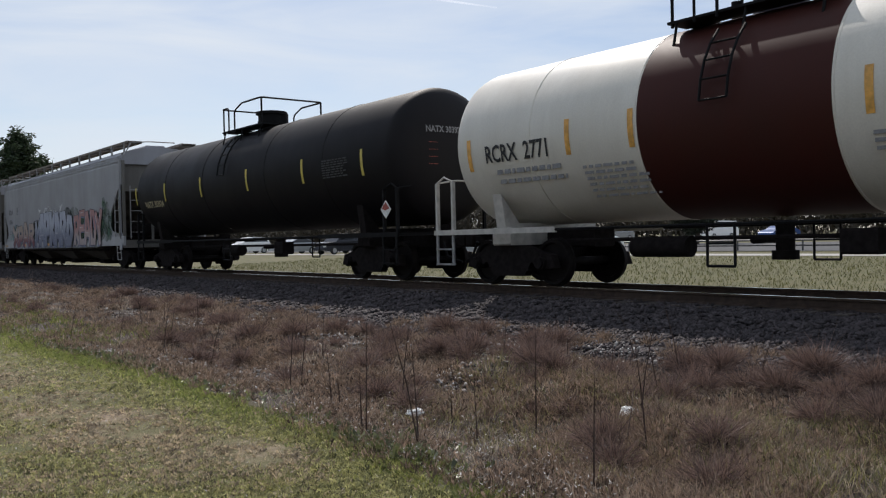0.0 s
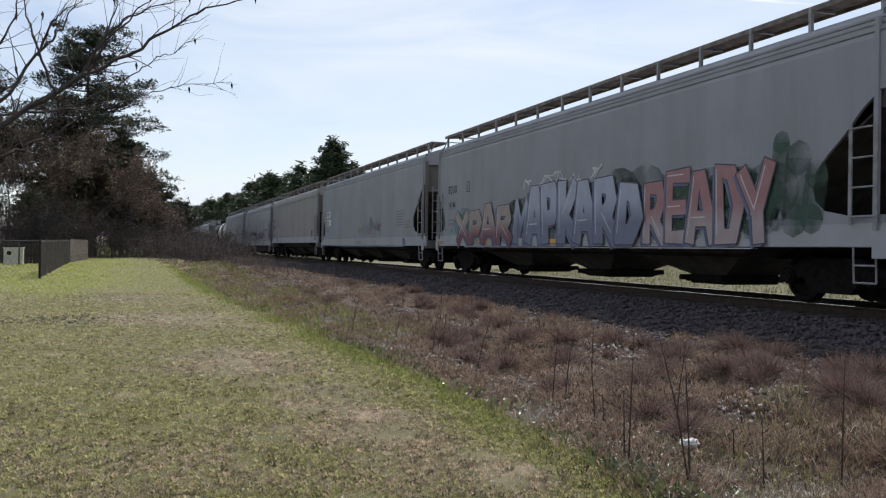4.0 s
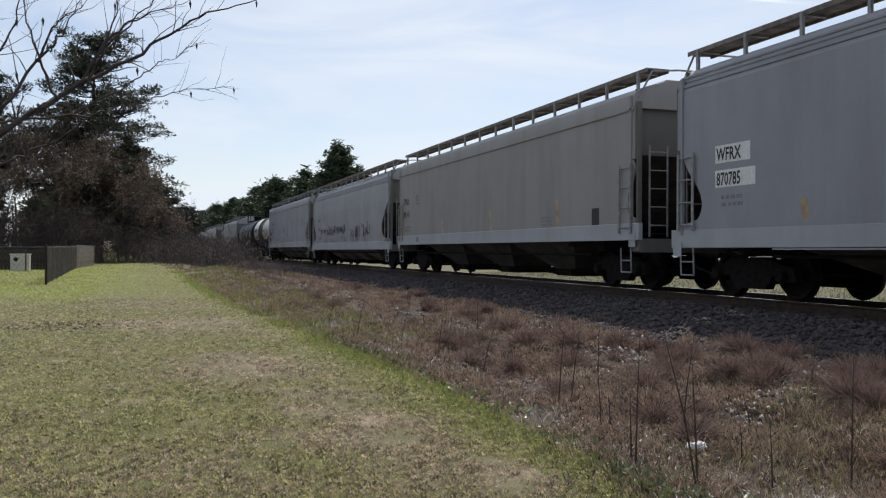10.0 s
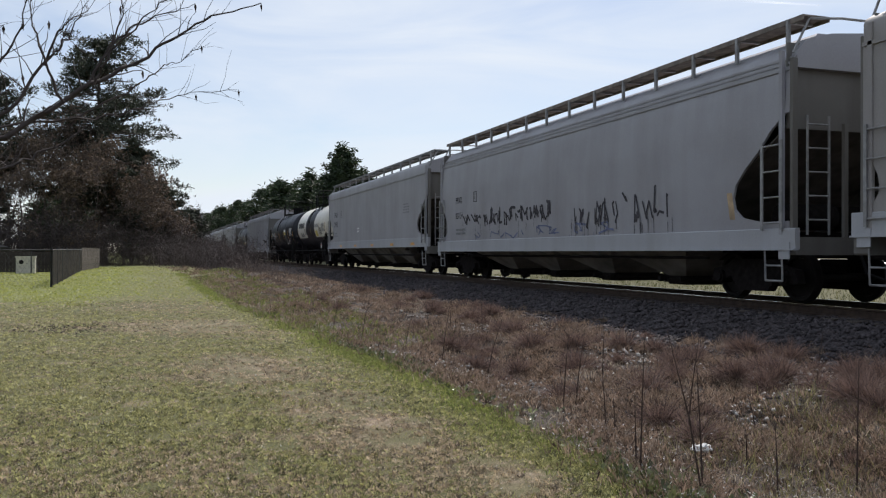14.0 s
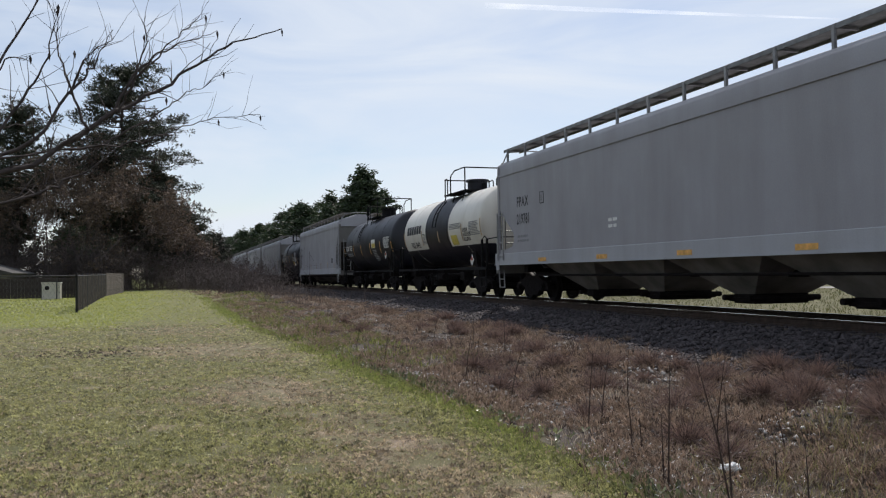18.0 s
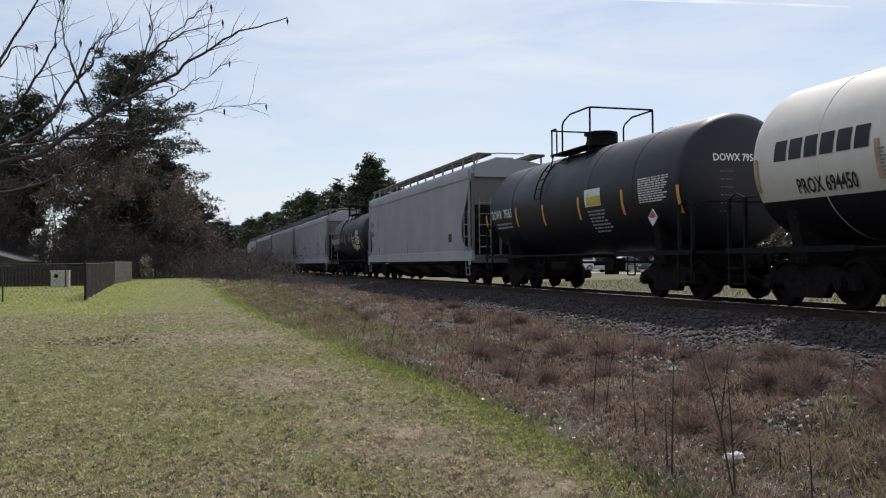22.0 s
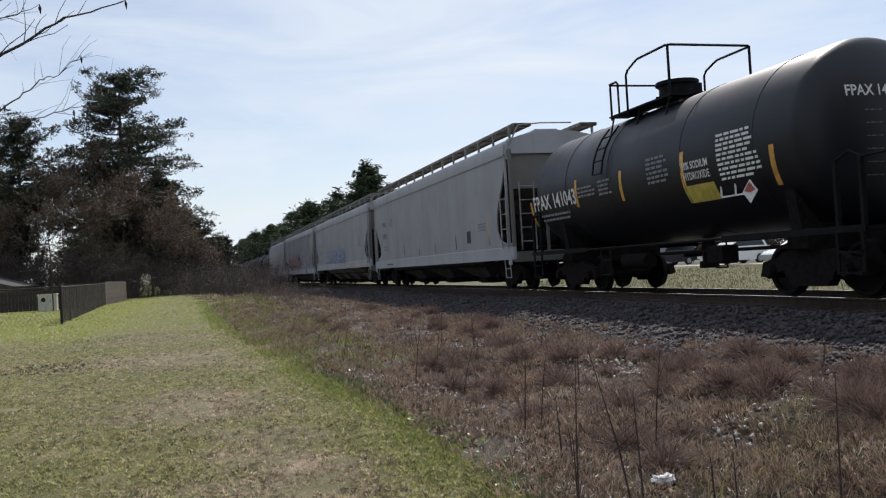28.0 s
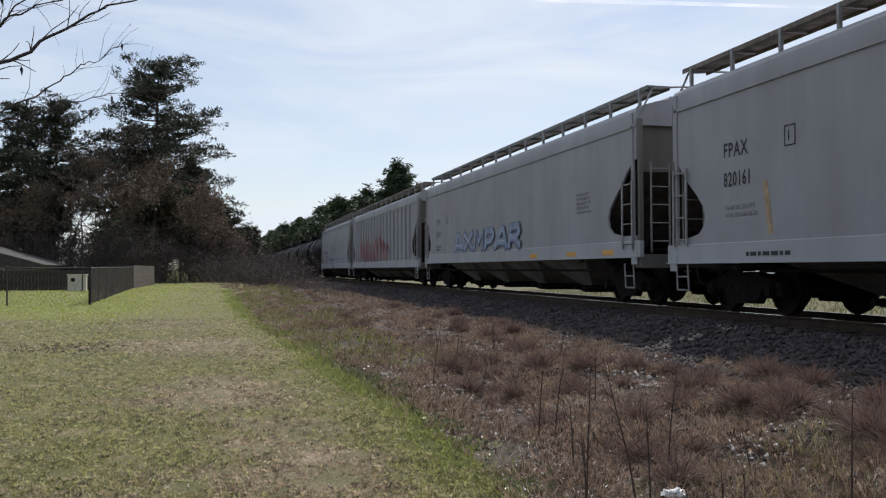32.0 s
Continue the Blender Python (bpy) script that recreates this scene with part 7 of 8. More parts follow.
# the stand at the end of the lawn
tall_pine(-4.5, 93, 22.4, [(0, 2.2), (1, 3.6), (2.5, 5.0), (4.5, 5.9), (7, 6.5), (9.5, 7.6), (12, 8.6), (14, 7.8), (17, 5.4)], 1, 0.24, -0.6)
tall_pine(-14.6, 90, 17.4, [(0, 1.2), (1, 2.4), (3, 3.8), (5, 3.4), (7, 4.2), (10, 3.4), (13, 2.0)], 3, 0.3, 0.4, "slim dark pine tree at the edge of the stand")
tall_pine(-19.4, 97, 18.2, [(0, 1.2), (1, 2.6), (3, 4.2), (6, 4.0), (9, 4.4), (12, 3.0), (14, 1.6)], 6, 0.3, 0.3)
pine(-2.0, 97, 12.6, 0.2, 4.0, 2, dens=1.1, leaf_len=0.6, cone=True)
pine(1.0, 100, 8.4, 0.1, 3.6, 4, dens=1.1, leaf_len=0.6, label="low dark evergreen tree with dense branches")
pine(4.2, 116, 6.6, 0.08, 3.2, 5, dens=1.1, leaf_len=0.6, label="low dark evergreen tree with dense branches")
pine(-17.0, 96, 10.0, 0.06, 4.6, 12, dens=0.9, leaf_len=0.6, label="low dark evergreen tree with dense branches")
pine(62, 43.5, 11.5, 0.12, 3.6, 11, dens=0.9, leaf_len=0.7, label="dark tree standing beyond the road")
pine(-23.5, 106, 15.0, 0.15, 5.0, 10, dens=0.9, leaf_len=0.65)
pine(-28, 96, 13.0, 0.35, 4.2, 7, dens=0.9, leaf_len=0.65)
for k, (x, y, h, lv) in enumerate(((-8.2, 86, 16.5, 1300), (-5.4, 86, 14.5, 1500), (-11.3, 85, 15.5, 1100), (-6.2, 82, 13, 1100), (-15.8, 87, 12, 600), (-19, 92, 10.5, 400), (-24, 90, 11, 300), (-9.8, 95, 17, 900), (-7.2, 90, 15, 900), (-4.8, 88, 13, 900), (-13.2, 92, 14, 700), (-10.4, 81, 11, 500), (-2.6, 89, 11.5, 900), (-0.8, 93, 9, 700), (0.9, 97, 7, 500), (-12.4, 86, 15, 900), (-8.8, 90, 17, 1200))):
    bare_tree(x, y, h * 0.82, 40 + k, int(lv * 0.6), 0.42, 0.02, 6, "brown deciduous tree with withered leaves still hanging")

# pines beyond the track, shrinking into the distance
row = random.Random(5)
for k in range(44):
    u = k / 43
    y = 114 + 400 * u ** 1.5
    x = 24.5 + row.uniform(0, 5) * (k > 3) + 3 * u
    h = (14.4 if k in (1, 2) else (12.4 + 9 * u)) * row.uniform(0.86, 1.1)
    pine(x, y, h, 0.12, 3.6 + 1.8 * u, 100 + k, FAR_NEEDLES, 0.8 if k < 8 else 0.5, "dark pine tree in the row beyond the track", 0.75 + 0.5 * u if k < 8 else 1.05 + 0.5 * u)
for k in range(26):
    pine(-3 - row.uniform(0, 60) + (6 if k < 4 else 0), 112 + row.uniform(0, 100), row.uniform(8, 13), 0.1, 4.0, 160 + k, FAR_NEEDLES, 0.5, "dark pine tree far behind the lawn", 1.15)
for k in range(26):
    y = -45 + 15 * k
    pine(118 + row.uniform(0, 30), y, row.uniform(9, 15), 0.12, 4.2, 200 + k, FAR_NEEDLES, 0.45, "dark tree in the woods beyond the road", 1.25)
# brown leafless woods that close the view beyond the road
wr = np.random.default_rng(77)
wn_ = 9000
w_y = wr.uniform(-80, 330, wn_)
w_h = 5.5 + 2.5 * np.sin(w_y * 0.11) * np.sin(w_y * 0.047 + 1) + wr.normal(0, 0.7, wn_)
w_c = np.stack([wr.uniform(100, 112, wn_), w_y, ground_z(106 + 0 * w_y, w_y) + np.abs(w_h) * wr.random(wn_) ** 0.8], -1)
v, f = tufts(w_c, 9, 1.1, 0.16, wr, 1.3)
FAR_BRUSH = leafy("distant_brown_brush", (0.03, 0.026, 0.02), (0.10, 0.085, 0.062), 0.8, 0.1)
tagged(new("far_woods", soup("far_woods", v, f, FAR_BRUSH)), "brown winter woods and brush beyond the road", "woods", kind="stuff")

# trees and hedge that close the place behind the camera
for k in range(12):
    pine(-30 - row.uniform(0, 14), -42 + 9 * k, row.uniform(12, 18), 0.15, 5.0, 260 + k, FAR_NEEDLES, 0.4, "dark pine tree behind the lawn", 1.2)


BRAMBLE = leafy("dark_bramble_canes", (0.035, 0.027, 0.026), (0.10, 0.075, 0.07), 0.8, 0.0)


def thicket(cx, cy, sx, sy, h, n, seed, label, material=TWIG, leaf=0):
    """A tangle of thin canes."""
    r = np.random.default_rng(seed)
    x, y = r.normal(cx, sx, n), r.normal(cy, sy, n)
    z = np.maximum(ground_z(x, y), 0)
    p = np.stack([x, y, z], -1)
    d = r.normal(0, 0.45, (n, 3)) + np.array([0, 0, 1.0])
    d /= np.linalg.norm(d, axis=1, keepdims=True)
    ln = h * r.uniform(0.35, 1.1, n)
    q = p + d * ln[:, None] * 0.55
    e = q + (d + r.normal(0, 0.4, (n, 3))) * ln[:, None] * 0.45
    segs = [(a, b, 0.014, 0.01) for a, b in zip(p, q)] + [(a, b, 0.01, 0.005) for a, b in zip(q, e)]
    for k in range(3):
        b0 = q + (e - q) * r.uniform(0, 1, (n, 1))
        segs += [(a, b, 0.008, 0.004) for a, b in zip(b0, b0 + r.normal(0, 0.2 * h, (n, 3)))]
    o = tagged(new("thicket", limb_mesh("thicket", segs, material, 3)), label, "brush", kind="stuff")
    if leaf:
        pick = r.integers(0, n, leaf)
        v, f = tufts(e[pick] + r.normal(0, 0.25, (leaf, 3)), 4, 0.2, 0.05, r)
        tagged(new("thicket_leaves", soup("thicket_leaves", v, f, BRAMBLE)), "withered leaves in the thicket", "brush", kind="stuff")
    return o


thicket(5.2, 76, 1.5, 9, 2.3, 1300, 71, "brown leafless thicket beside the track", BRAMBLE, leaf=160)
thicket(3.0, 92, 2.2, 9, 2.8, 1300, 72, "brown leafless thicket at the end of the lawn", BRAMBLE, leaf=250)
thicket(-7.5, 84, 5.0, 3, 4.6, 1300, 73, "dark undergrowth under the trees", BRAMBLE, leaf=900)
thicket(-18, 90, 6.0, 3, 5.0, 1100, 75, "dark undergrowth behind the house", BRAMBLE, leaf=900)
thicket(6.0, 55, 0.9, 8, 0.9, 260, 74, "low bramble canes on the bank")

LIMB_BARK = plain("dark_limb_bark", (0.05, 0.038, 0.035), 0.85, 0, 0.4, 20)
# the near tree, whose bare limbs hang over the lawn
near = thing("bare_tree", "leafless tree whose thin limbs hang over the lawn", "tree", "leafless trees", (-3.2, 6.2, 0))
lower_boughs = [
    (0.0272, [(-2.95, 6.3, 1.8), (-2.36, 5.94, 2.02), (-1.58, 6.09, 2.09), (-0.9, 6.23, 2.3), (-0.48, 6.44, 2.67), (-0.14, 6.66, 2.92), (0.12, 6.77, 3.14), (0.43, 6.87, 3.38), (0.82, 6.98, 3.55)]),
    (0.0211, [(-2.95, 6.3, 1.75), (-2.18, 7.1, 2.05), (-1.6, 7.22, 2.03), (-1.06, 7.31, 2.2), (-0.86, 7.43, 2.31), (-0.6, 7.56, 2.5), (-0.49, 7.69, 2.63)]),
    (0.0123, [(-2.95, 6.3, 1.9), (-1.9, 6.9, 2.3), (-0.92, 7.38, 2.56), (-0.49, 7.49, 2.63), (-0.26, 7.61, 2.69), (0.01, 7.74, 2.83), (0.31, 7.87, 2.96), (0.74, 7.99, 3.03)]),
]
upper_boughs = [
    (0.016, [(-1.43, 6.12, 2.16), (-0.9, 6.23, 2.46), (-0.66, 6.44, 2.9), (-0.57, 6.55, 3.05), (-0.44, 6.66, 3.36)]),
    (0.0112, [(-0.39, 6.48, 2.72), (-0.29, 6.44, 2.95), (-0.22, 6.48, 3.18), (-0.21, 6.55, 3.45)]),
    (0.0096, [(-0.7, 6.41, 2.82), (-0.61, 6.37, 3.05), (-0.54, 6.44, 3.15), (-0.43, 6.55, 3.28)]),
    (0.0088, [(-0.66, 7.74, 2.65), (-0.35, 7.83, 2.83), (-0.09, 7.92, 3.02), (0.09, 7.96, 3.2), (0.22, 7.94, 3.24), (0.41, 7.92, 3.39)]),
]
side_boughs = [
    (0.0104, [(-0.57, 6.37, 2.57), (-0.72, 6.34, 2.9), (-0.78, 6.44, 3.13), (-0.8, 6.55, 3.45)]),
    (0.008, [(-0.32, 6.46, 2.91), (-0.13, 6.41, 3.13), (0.05, 6.44, 3.33), (0.21, 6.52, 3.48)]),
    (0.016, [(-1.72, 6.09, 2.23), (-1.22, 6.3, 2.8), (-1, 6.44, 3.3), (-0.72, 6.59, 3.95)]),
]
fine_boughs = [
    (0.013, [(-1.3, 6.2, 2.25), (-1, 6.4, 2.75), (-0.86, 6.5, 3.1), (-0.8, 6.6, 3.5)]),
    (0.012, [(-1.6, 6.1, 2.1), (-1.3, 6.35, 2.7), (-1.12, 6.5, 3.05), (-0.98, 6.6, 3.12)]),
    (0.011, [(-1.5, 6.1, 2.15), (-1.35, 6.3, 2.5), (-1.05, 6.5, 2.62), (-0.9, 6.6, 2.68)]),
    (0.012, [(-0.45, 6.5, 2.7), (-0.3, 6.55, 3), (-0.12, 6.6, 3.2), (0.06, 6.65, 3.3), (0.3, 6.7, 3.42)]),
]
BOUGHS = lower_boughs + upper_boughs + side_boughs + fine_boughs
part("trunk", limb_mesh("trunk", [((0, 0, -0.1), (0.05, 0.02, 1.0), 0.17, 0.14), ((0.05, 0.02, 1.0), (0.3, 0.1, 2.2), 0.14, 0.10), ((0.3, 0.1, 2.2), (0.35, 0.0, 4.0), 0.10, 0.06), ((0.35, 0.0, 4.0), (0.6, 0.1, 6.5), 0.06, 0.02)], BARK, 10), BARK, near)
tw = np.random.default_rng(33)
origin = np.array([-3.2, 6.2, 0.0])
hang = []
for rad, pts in BOUGHS:
    P = np.array(pts) - origin
    t_ = np.linspace(0, len(P) - 1, (len(P) - 1) * 5 + 1)
    Q = np.stack([np.interp(t_, np.arange(len(P)), P[:, k]) for k in range(3)], -1)
    Q[1:-1] += tw.normal(0, 0.009, (len(Q) - 2, 3))
    rr = rad * (1 - 0.85 * np.arange(len(Q)) / (len(Q) - 1))
    segs = [(Q[i], Q[i + 1], rr[i], rr[i + 1]) for i in range(len(Q) - 1)]
    for _ in range(int(3.2 * len(P))):
        i = tw.integers(len(Q) // 4, len(Q) - 1)
        d = Q[i + 1] - Q[i]
        d = d / np.linalg.norm(d) + tw.normal(0, 0.6, 3) * np.array([1, 0.6, 1]) + np.array([0, 0, 0.25])
        p, ln, q_r = Q[i], tw.uniform(0.07, 0.26), max(0.0021, rr[i] * 0.42)
        for _ in range(3):
            d = d / np.linalg.norm(d) + tw.normal(0, 0.18, 3)
            q = p + d / np.linalg.norm(d) * ln / 2
            segs.append((p, q, q_r, q_r * 0.75))
            p, q_r = q, q_r * 0.75
        if tw.random() < 0.05:
            hang.append(p)
    if tw.random() < 0.5:
        hang.append(Q[-1])
    part("limb", limb_mesh("limb", segs, LIMB_BARK, 5), LIMB_BARK, near)
LEAF = plain("withered_hanging_leaf", (0.045, 0.03, 0.025), 0.7, 0, 0.3, 20)
for p in hang:
    s = Shape().add([p + np.array(q) for q in ((0, 0, 0), (0.01, 0.005, -0.025), (0.003, 0.0, -0.07), (-0.01, -0.005, -0.025), (0, 0.008, -0.03))], [(0, 1, 4), (1, 2, 4), (2, 3, 4), (3, 0, 4)])
    part("dead_leaf", s, LEAF, near)

# ---------------------------------------------------------------- beyond the track and behind the lawn
CONCRETE = plain("pale_concrete", (0.37, 0.355, 0.33), 0.85, 0, 0.12, 0.6)
ASPHALT = plain("worn_asphalt", (0.06, 0.06, 0.062), 0.9, 0, 0.25, 0.8)


def slab(name, label, x0, x1, material, lift=0.03):
    xs, ys = np.linspace(x0, x1, 9), np.r_[-300, -150, np.arange(-80, 420, 20), 700]
    ob = new(name, grid_mesh(name, xs, ys, lambda X, Y: ground_z(X, Y) + lift, material))
    return tagged(ob, label, "road", kind="structure")


slab("pavement", "sunlit pale concrete strip beside the road", 36, 38.6, CONCRETE)
slab("road", "dark asphalt road running along the railway", 43, 66, ASPHALT)
slab("far_pavement", "pale concrete roadway beyond the median", 75, 88, CONCRETE)

CAR_WHITE = plain("white_car_paint", (0.78, 0.78, 0.77), 0.25, 0, 0.05, 2)
CAR_SILVER = plain("silver_car_paint", (0.42, 0.44, 0.46), 0.25, 0.6, 0.08, 2)
CAR_DARK = plain("dark_car_paint", (0.03, 0.032, 0.04), 0.25, 0.2, 0.1, 2)
CAR_BLUE = plain("blue_car_paint", (0.03, 0.07, 0.2), 0.25, 0.2, 0.1, 2)
CAR_GLASS = plain("tinted_car_glass", (0.015, 0.017, 0.02), 0.08, 0, 0.1, 2)
TYRE = plain("tyre_rubber", (0.02, 0.02, 0.02), 0.85, 0, 0.2, 9)
RIM = plain("alloy_rim", (0.45, 0.45, 0.46), 0.35, 0.8, 0.1, 9)
LAMP_RED = plain("red_lamp_lens", (0.35, 0.02, 0.02), 0.2, 0, 0.1, 9)
LAMP_CLEAR = plain("clear_lamp_lens", (0.6, 0.6, 0.6), 0.15, 0, 0.1, 9)


def build_car(x, y, turn, paint_m, kind, label):
    z = float(ground_z(x, y)) + 0.03
    car = thing("parked_car" if kind != "van" else "parked_van", label, "car", "parked cars", (x, y, z), turn)
    if kind == "sedan":
        low = [(-2.35, 0.35), (-2.3, 0.75), (-1.9, 0.95), (-1.2, 0.98), (1.05, 0.95), (2.0, 0.8), (2.35, 0.6), (2.38, 0.3), (1.9, 0.22), (-1.9, 0.22)]
        top = [(-1.85, 0.94), (-1.15, 1.38), (-0.5, 1.46), (0.25, 1.42), (1.15, 0.94)]
    elif kind == "suv":
        low = [(-2.3, 0.4), (-2.3, 1.0), (-1.9, 1.1), (1.0, 1.08), (2.1, 0.98), (2.3, 0.7), (2.32, 0.35), (1.9, 0.26), (-1.9, 0.26)]
        top = [(-2.2, 1.08), (-1.95, 1.66), (-0.5, 1.74), (0.45, 1.68), (1.15, 1.08)]
    else:
        low = [(-2.65, 0.4), (-2.65, 1.15), (1.35, 1.15), (2.4, 1.05), (2.62, 0.75), (2.65, 0.35), (2.2, 0.28), (-2.2, 0.28)]
        top = [(-2.62, 1.14), (-2.5, 2.0), (1.0, 2.05), (1.75, 1.14)]
    part("body", Shape().prism_x(low, -0.9, 0.9), paint_m, car)
    n_ = len(top)
    v = [(-0.84, a, b) if b < 1.2 else (-0.7, a, b) for a, b in top] + [(0.84, a, b) if b < 1.2 else (0.7, a, b) for a, b in top]
    part("cabin", Shape().add(v, [tuple(range(n_ - 1, -1, -1)), tuple(range(n_, 2 * n_))] + [(i, (i + 1) % n_, (i + 1) % n_ + n_, i + n_) for i in range(n_)]), paint_m, car)
    cy = sum(a for a, _ in top) / n_
    cz = sum(b for _, b in top) / n_
    for sd in (-1, 1):
        ins = [(cy + (a - cy) * 0.84, cz + (b - cz) * 0.68 + 0.03) for a, b in top]
        x_at = lambda b: (0.84 if b < 1.2 else 0.7)
        m_ = len(ins)
        vv = []
        for a, b in ins:
            q = 0.84 - 0.14 * max(0, min(1, (b - 0.98) / (max(t[1] for t in top) - 0.98)))
            vv.append((sd * (q + 0.012), a, b))
        part("side_window", Shape().add(vv, [tuple(range(m_)) if sd > 0 else tuple(range(m_ - 1, -1, -1))]), CAR_GLASS, car)
        part("head_lamp", Shape().box(*sorted((sd * 0.55, sd * 0.86)), low[5][0] - 0.12, low[5][0] + 0.06, 0.62, 0.76, 0.02), LAMP_CLEAR, car)
        part("tail_lamp", Shape().box(*sorted((sd * 0.6, sd * 0.88)), low[1][0] - 0.03, low[1][0] + 0.1, 0.7, 0.88, 0.02), LAMP_RED, car)
        for wy in (-1.4, 1.42):
            w = part("wheel", Shape().rod((sd * 0.74, wy, 0.33), (sd * 0.93, wy, 0.33), 0.33, seg=20), TYRE, car)
            part("rim", Shape().rod((sd * 0.925, wy, 0.33), (sd * 0.945, wy, 0.33), 0.21, seg=14), RIM, w)
    return car


build_car(36.5, 44.5, 98, CAR_SILVER, "sedan", "silver grey sedan parked on the pale concrete")
build_car(37.5, 52.5, 95, CAR_WHITE, "suv", "white sport utility car parked beyond the grass")
build_car(38.0, 34.0, 98, CAR_WHITE, "sedan", "white sedan parked beyond the grass")
build_car(38.5, 63.0, 100, CAR_DARK, "suv", "dark sport utility car parked beyond the grass")
build_car(39.0, 72.0, 96, CAR_SILVER, "sedan", "silver sedan parked beyond the grass")
build_car(40.0, 84.0, 94, CAR_WHITE, "suv", "white sport utility car parked far along the road")
build_car(82.0, 55.0, 84, CAR_WHITE, "van", "white van parked on the far roadway")
build_car(83.0, 70.0, 86, CAR_SILVER, "suv", "silver sport utility car on the far roadway")
build_car(82.0, 47.5, 86, CAR_BLUE, "sedan", "blue sedan on the far roadway")

# low pipe rail along the road
FENCE_STEEL = plain("dull_fence_steel", (0.10, 0.10, 0.10), 0.6, 0.5, 0.3, 6)
rail_fence = thing("guard_rail", "low dark pipe rail along the road", "fence")
for i in range(40):
    y = -40 + 4 * i
    z = float(ground_z(44, y))
    part("post", Shape().rod((44, y, z - 0.1), (44, y, z + 0.62), 0.05), FENCE_STEEL, rail_fence)
z = float(ground_z(44, 20))
for h in (0.32, 0.6):
    part("pipe_rail", Shape().rod((44, -40, z + h), (44, 116, z + h), 0.05), FENCE_STEEL, rail_fence)

# chain-link fence with its corner post, then boards
LINK = plain("galvanised_wire", (0.06, 0.06, 0.062), 0.6, 0.5, 0.2, 10)
SLAT = plain("dark_privacy_slat", (0.12, 0.105, 0.095), 1.0, 0, 0.4, 5)
SLAT.node_tree.nodes["Principled BSDF"].inputs["Specular IOR Level"].default_value = 0.03
BOARD = plain("weathered_fence_board", (0.11, 0.092, 0.078), 0.85, 0, 0.3, 4, 0.3)
fence = thing("chain_link_fence", "grey chain-link fence with dark slats at the lawn's end", "fence", at=(-3.55, 35.0, 0.25))
FH = 1.38


def fence_run(a, b, step, slats):
    a, b = Vector(a), Vector(b)
    n_ = max(1, round((b - a).length / step))
    d = (b - a) / n_
    for i in range(n_ + 1):
        p = a + d * i
        part("post", Shape().rod(p, p + Vector((0, 0, FH + 0.06)), 0.03 if i else 0.045, seg=8).rod(p + Vector((0, 0, FH + 0.06)), p + Vector((0, 0, FH + 0.1)), 0.04, 0.015, 8), LINK, fence)
    part("top_rail", Shape().rod(a + Vector((0, 0, FH)), b + Vector((0, 0, FH)), 0.022), LINK, fence)
    s = Shape()
    length = (b - a).length
    u = (b - a) / length
    k = int(length / 0.15)
    for i in range(k):
        for sg in (-1, 1):
            p0 = a + u * (length * i / k)
            p1 = p0 + u * sg * FH * 0.6
            if 0 <= (p1 - a).dot(u) <= length:
                s.rod(p0 + Vector((0, 0, 0.03)), p1 + Vector((0, 0, FH - 0.03)), 0.0035, seg=3, caps=False)
    wire = part("wire_mesh", s, LINK, fence, "woven wire")
    wire["kind"] = "stuff"
    if slats:
        s = Shape()
        k = int(length / 0.11)
        for i in range(k):
            if (i * 7919) % 13 < 5:
                continue
            p = a + u * (length * (i + 0.5) / k)
            s.rod(p + Vector((0, 0, 0.05)), p + Vector((0, 0, FH - 0.04)), 0.017, seg=4)
        sl = part("slats", s, SLAT, fence, "dark slats woven into the wire")
        sl["kind"] = "stuff"


fence_run((0, 0, 0), (-14, -0.6, 0), 2.6, False)
fence_run((0, 0, 0), (-0.7, 24, 0.1), 2.9, True)
board_fence = thing("board_fence", "weathered upright board fence beyond the chain link", "fence", at=(-4.25, 59.4, 0.35))
bme = Shape().box(-0.012, 0.012, -0.07, 0.07, 0.0, 1.5).mesh("board", BOARD, 0)
for i in range(86):
    o = new("board", bme)
    o.parent = board_fence
    o.location = (0.004 * i, 0.15 * i, 0.02 * math.sin(i * 2.3))
for i in range(0, 86, 16):
    part("fence_post", Shape().box(-0.1, -0.02, 0.15 * i - 0.04, 0.15 * i + 0.04, -0.1, 1.45), BOARD, board_fence, at=(0.004 * i, 0, 0))

DARK_BOARD = plain("dark_stained_board", (0.035, 0.028, 0.025), 0.95, 0, 0.45, 3, 0.3)
hedge_fence = thing("board_fence", "dark stained upright board fence behind the utility cabinet", "fence", at=(-5.2, 56.0, 0.35))
dme = Shape().box(-0.09, 0.09, -0.012, 0.012, 0.0, 1.2).mesh("board", DARK_BOARD, 0)
for i in range(90):
    o = new("board", dme)
    o.parent = hedge_fence
    o.location = (-0.19 * i, 0.01 * math.sin(i * 1.9), 0.015 * math.sin(i * 2.7))
for z in (0.25, 0.95):
    part("fence_rail", Shape().box(-17.0, 0.1, 0.014, 0.06, z, z + 0.09), DARK_BOARD, hedge_fence)

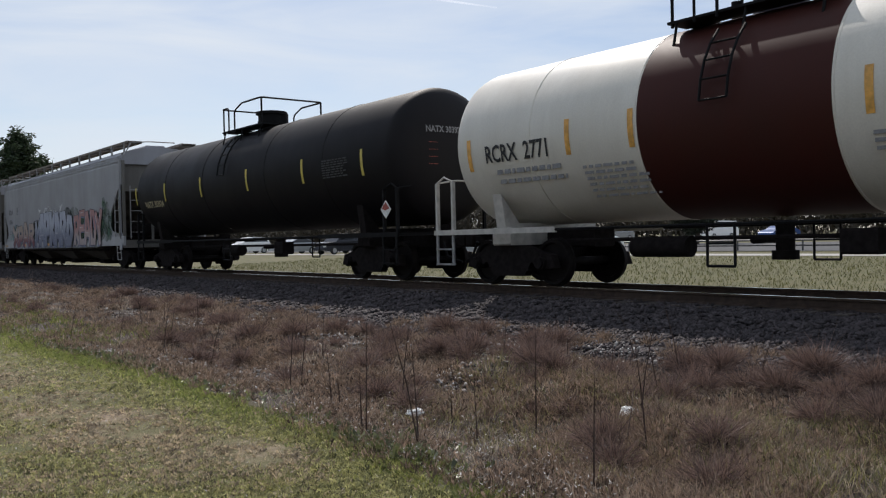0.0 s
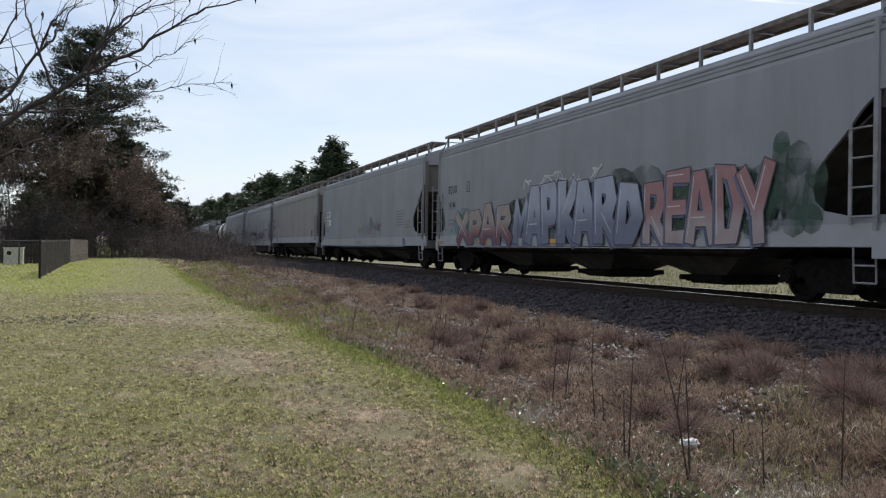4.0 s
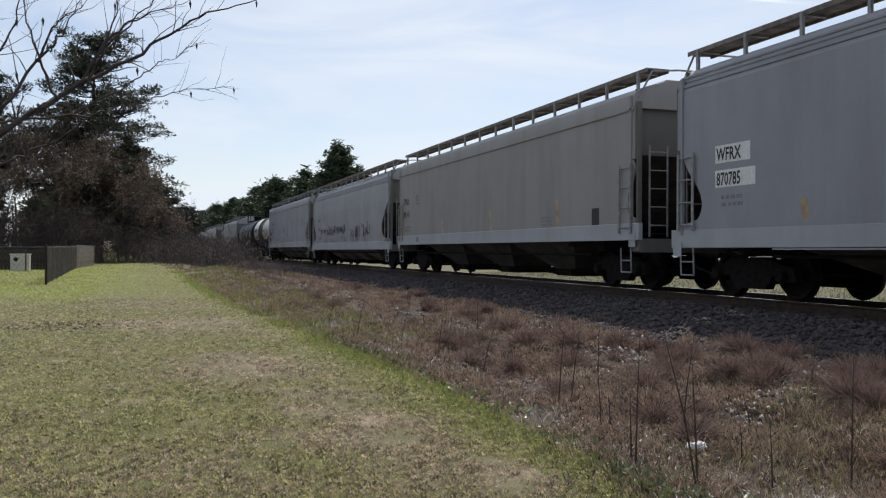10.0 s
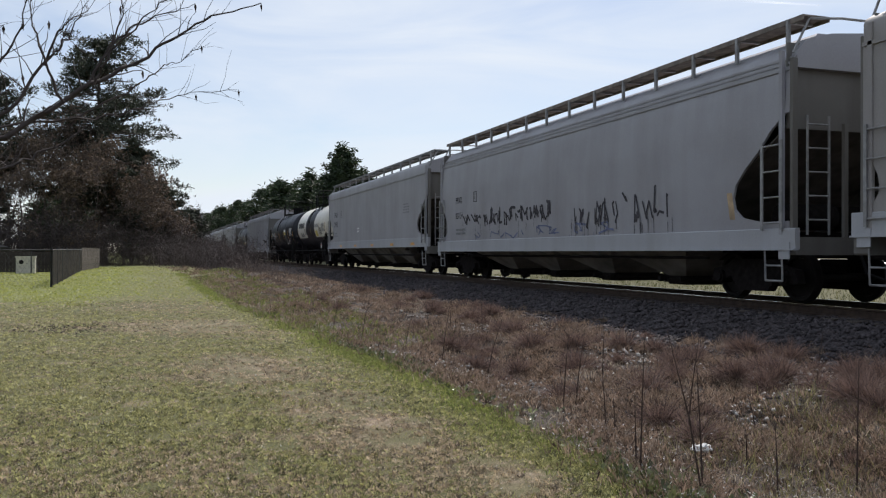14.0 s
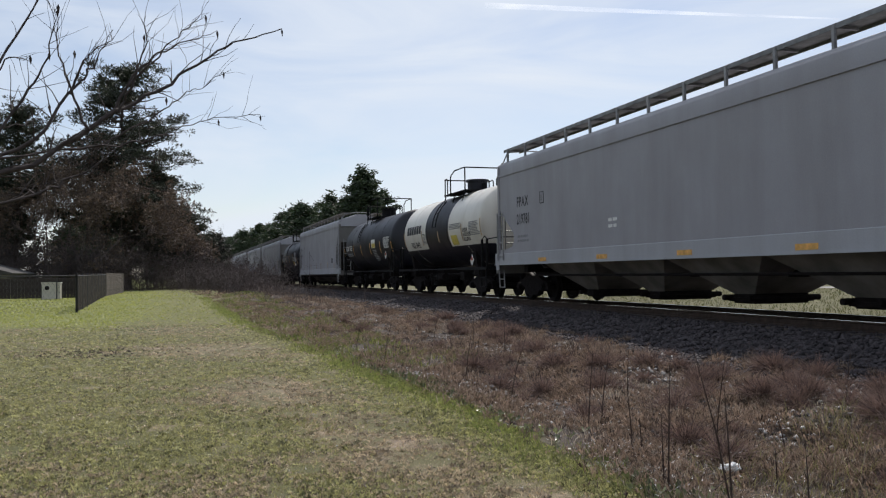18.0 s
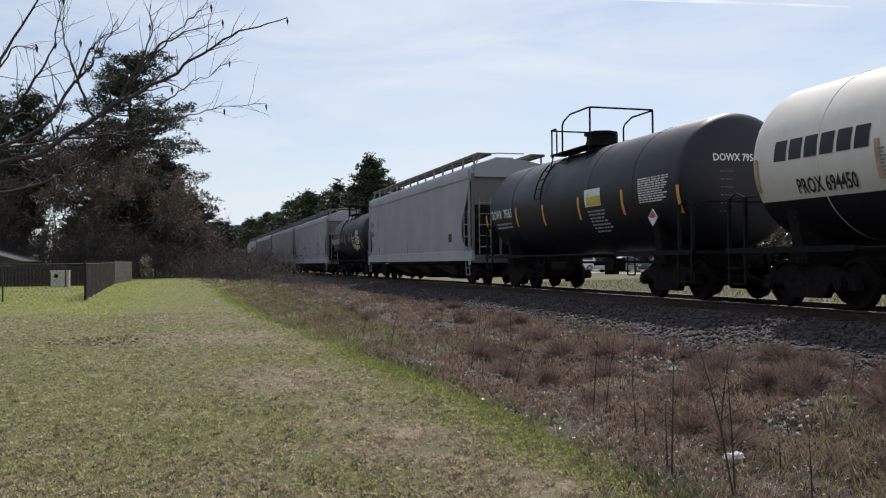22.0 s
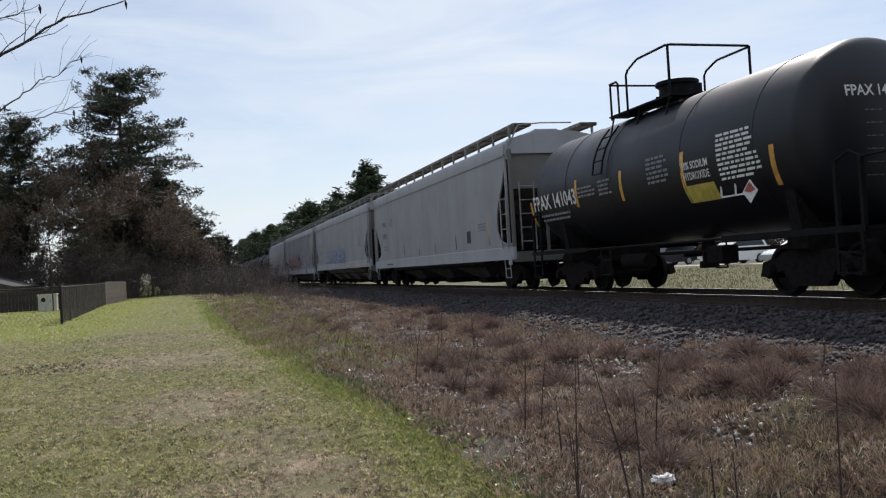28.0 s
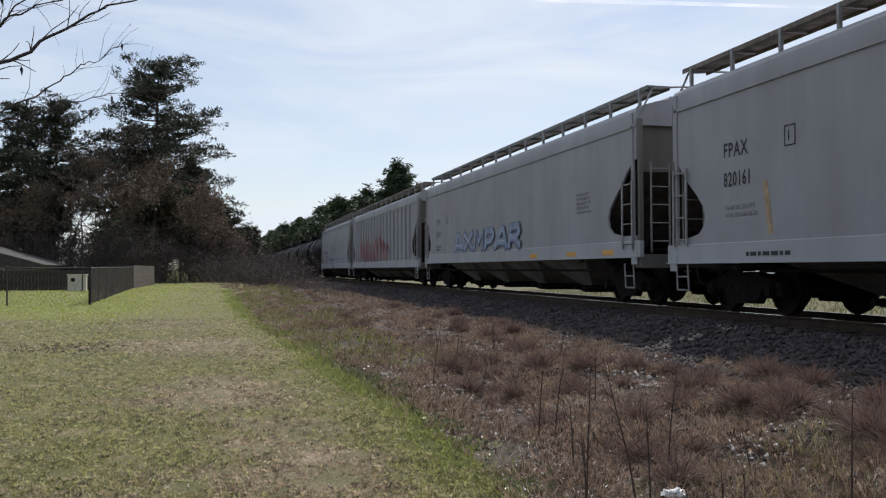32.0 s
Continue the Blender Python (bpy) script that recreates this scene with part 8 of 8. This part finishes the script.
# utility box behind the fence
CREAM = plain("cream_enamel", (0.55, 0.52, 0.45), 0.5, 0, 0.15, 3)
box_t = thing("utility_cabinet", "cream metal utility cabinet standing behind the fence", "cabinet", at=(-6.7, 53.2, 0.3))
part("cabinet_body", Shape().box(-0.48, 0.48, -0.3, 0.3, 0.05, 0.95, 0.03), CREAM, box_t)
part("cabinet_lid", Shape().box(-0.52, 0.52, -0.34, 0.34, 0.95, 1.02, 0.02), CREAM, box_t)
part("plinth", Shape().box(-0.55, 0.55, -0.36, 0.36, -0.15, 0.05), CONCRETE, box_t)
part("meter", Shape().rod((-0.2, -0.3, 0.7), (-0.2, -0.38, 0.7), 0.12, seg=14), DARK_STEEL, box_t)
part("conduit", Shape().rod((0.3, -0.33, 0.0), (0.3, -0.33, 1.3), 0.035, seg=8), LINK, box_t)

# low house behind the trees
WALL = plain("grey_clapboard", (0.16, 0.15, 0.145), 0.8, 0, 0.2, 2)
ROOF = plain("dark_shingle_roof", (0.05, 0.047, 0.045), 0.9, 0, 0.3, 3, 0.3)
house = thing("house", "low grey house with a dark shingle roof", "house", at=(-20, 74, 0.3))
part("wall", Shape().box(-8, 8, -5, 5, 0, 1.75), WALL, house)
part("roof", Shape().prism_y([(-8.8, 1.65), (0, 4.2), (8.8, 1.65), (8.7, 1.52), (-8.7, 1.52)], -5.5, 5.5), ROOF, house)
for x in (-3.5, 1.2, 5.4):
    w = part("window", Shape().box(x - 0.6, x + 0.6, -5.06, -5.0, 0.6, 1.4), CREAM, house)
    part("pane", Shape().box(x - 0.5, x + 0.5, -5.075, -5.06, 0.68, 1.32), CAR_GLASS, w)


def motions():
    """The whole train rolls past towards the front of the track, and its wheels turn."""
    when = [k / 10 for k in range(321)]
    gone = np.interp(when, [t for t, _ in TRAVEL], [s_ for _, s_ in TRAVEL])
    for car, y in TRAIN:
        walk(car, [(t, pose(TRACK_X, y - s_, RAIL_Z)) for t, s_ in TRAVEL])
    for w in WHEELS:
        x, y, z = w.location
        walk(w, [(t, pose(x, y, z, math.degrees(s_ / 0.46))) for t, s_ in zip(when, gone)])


motions()
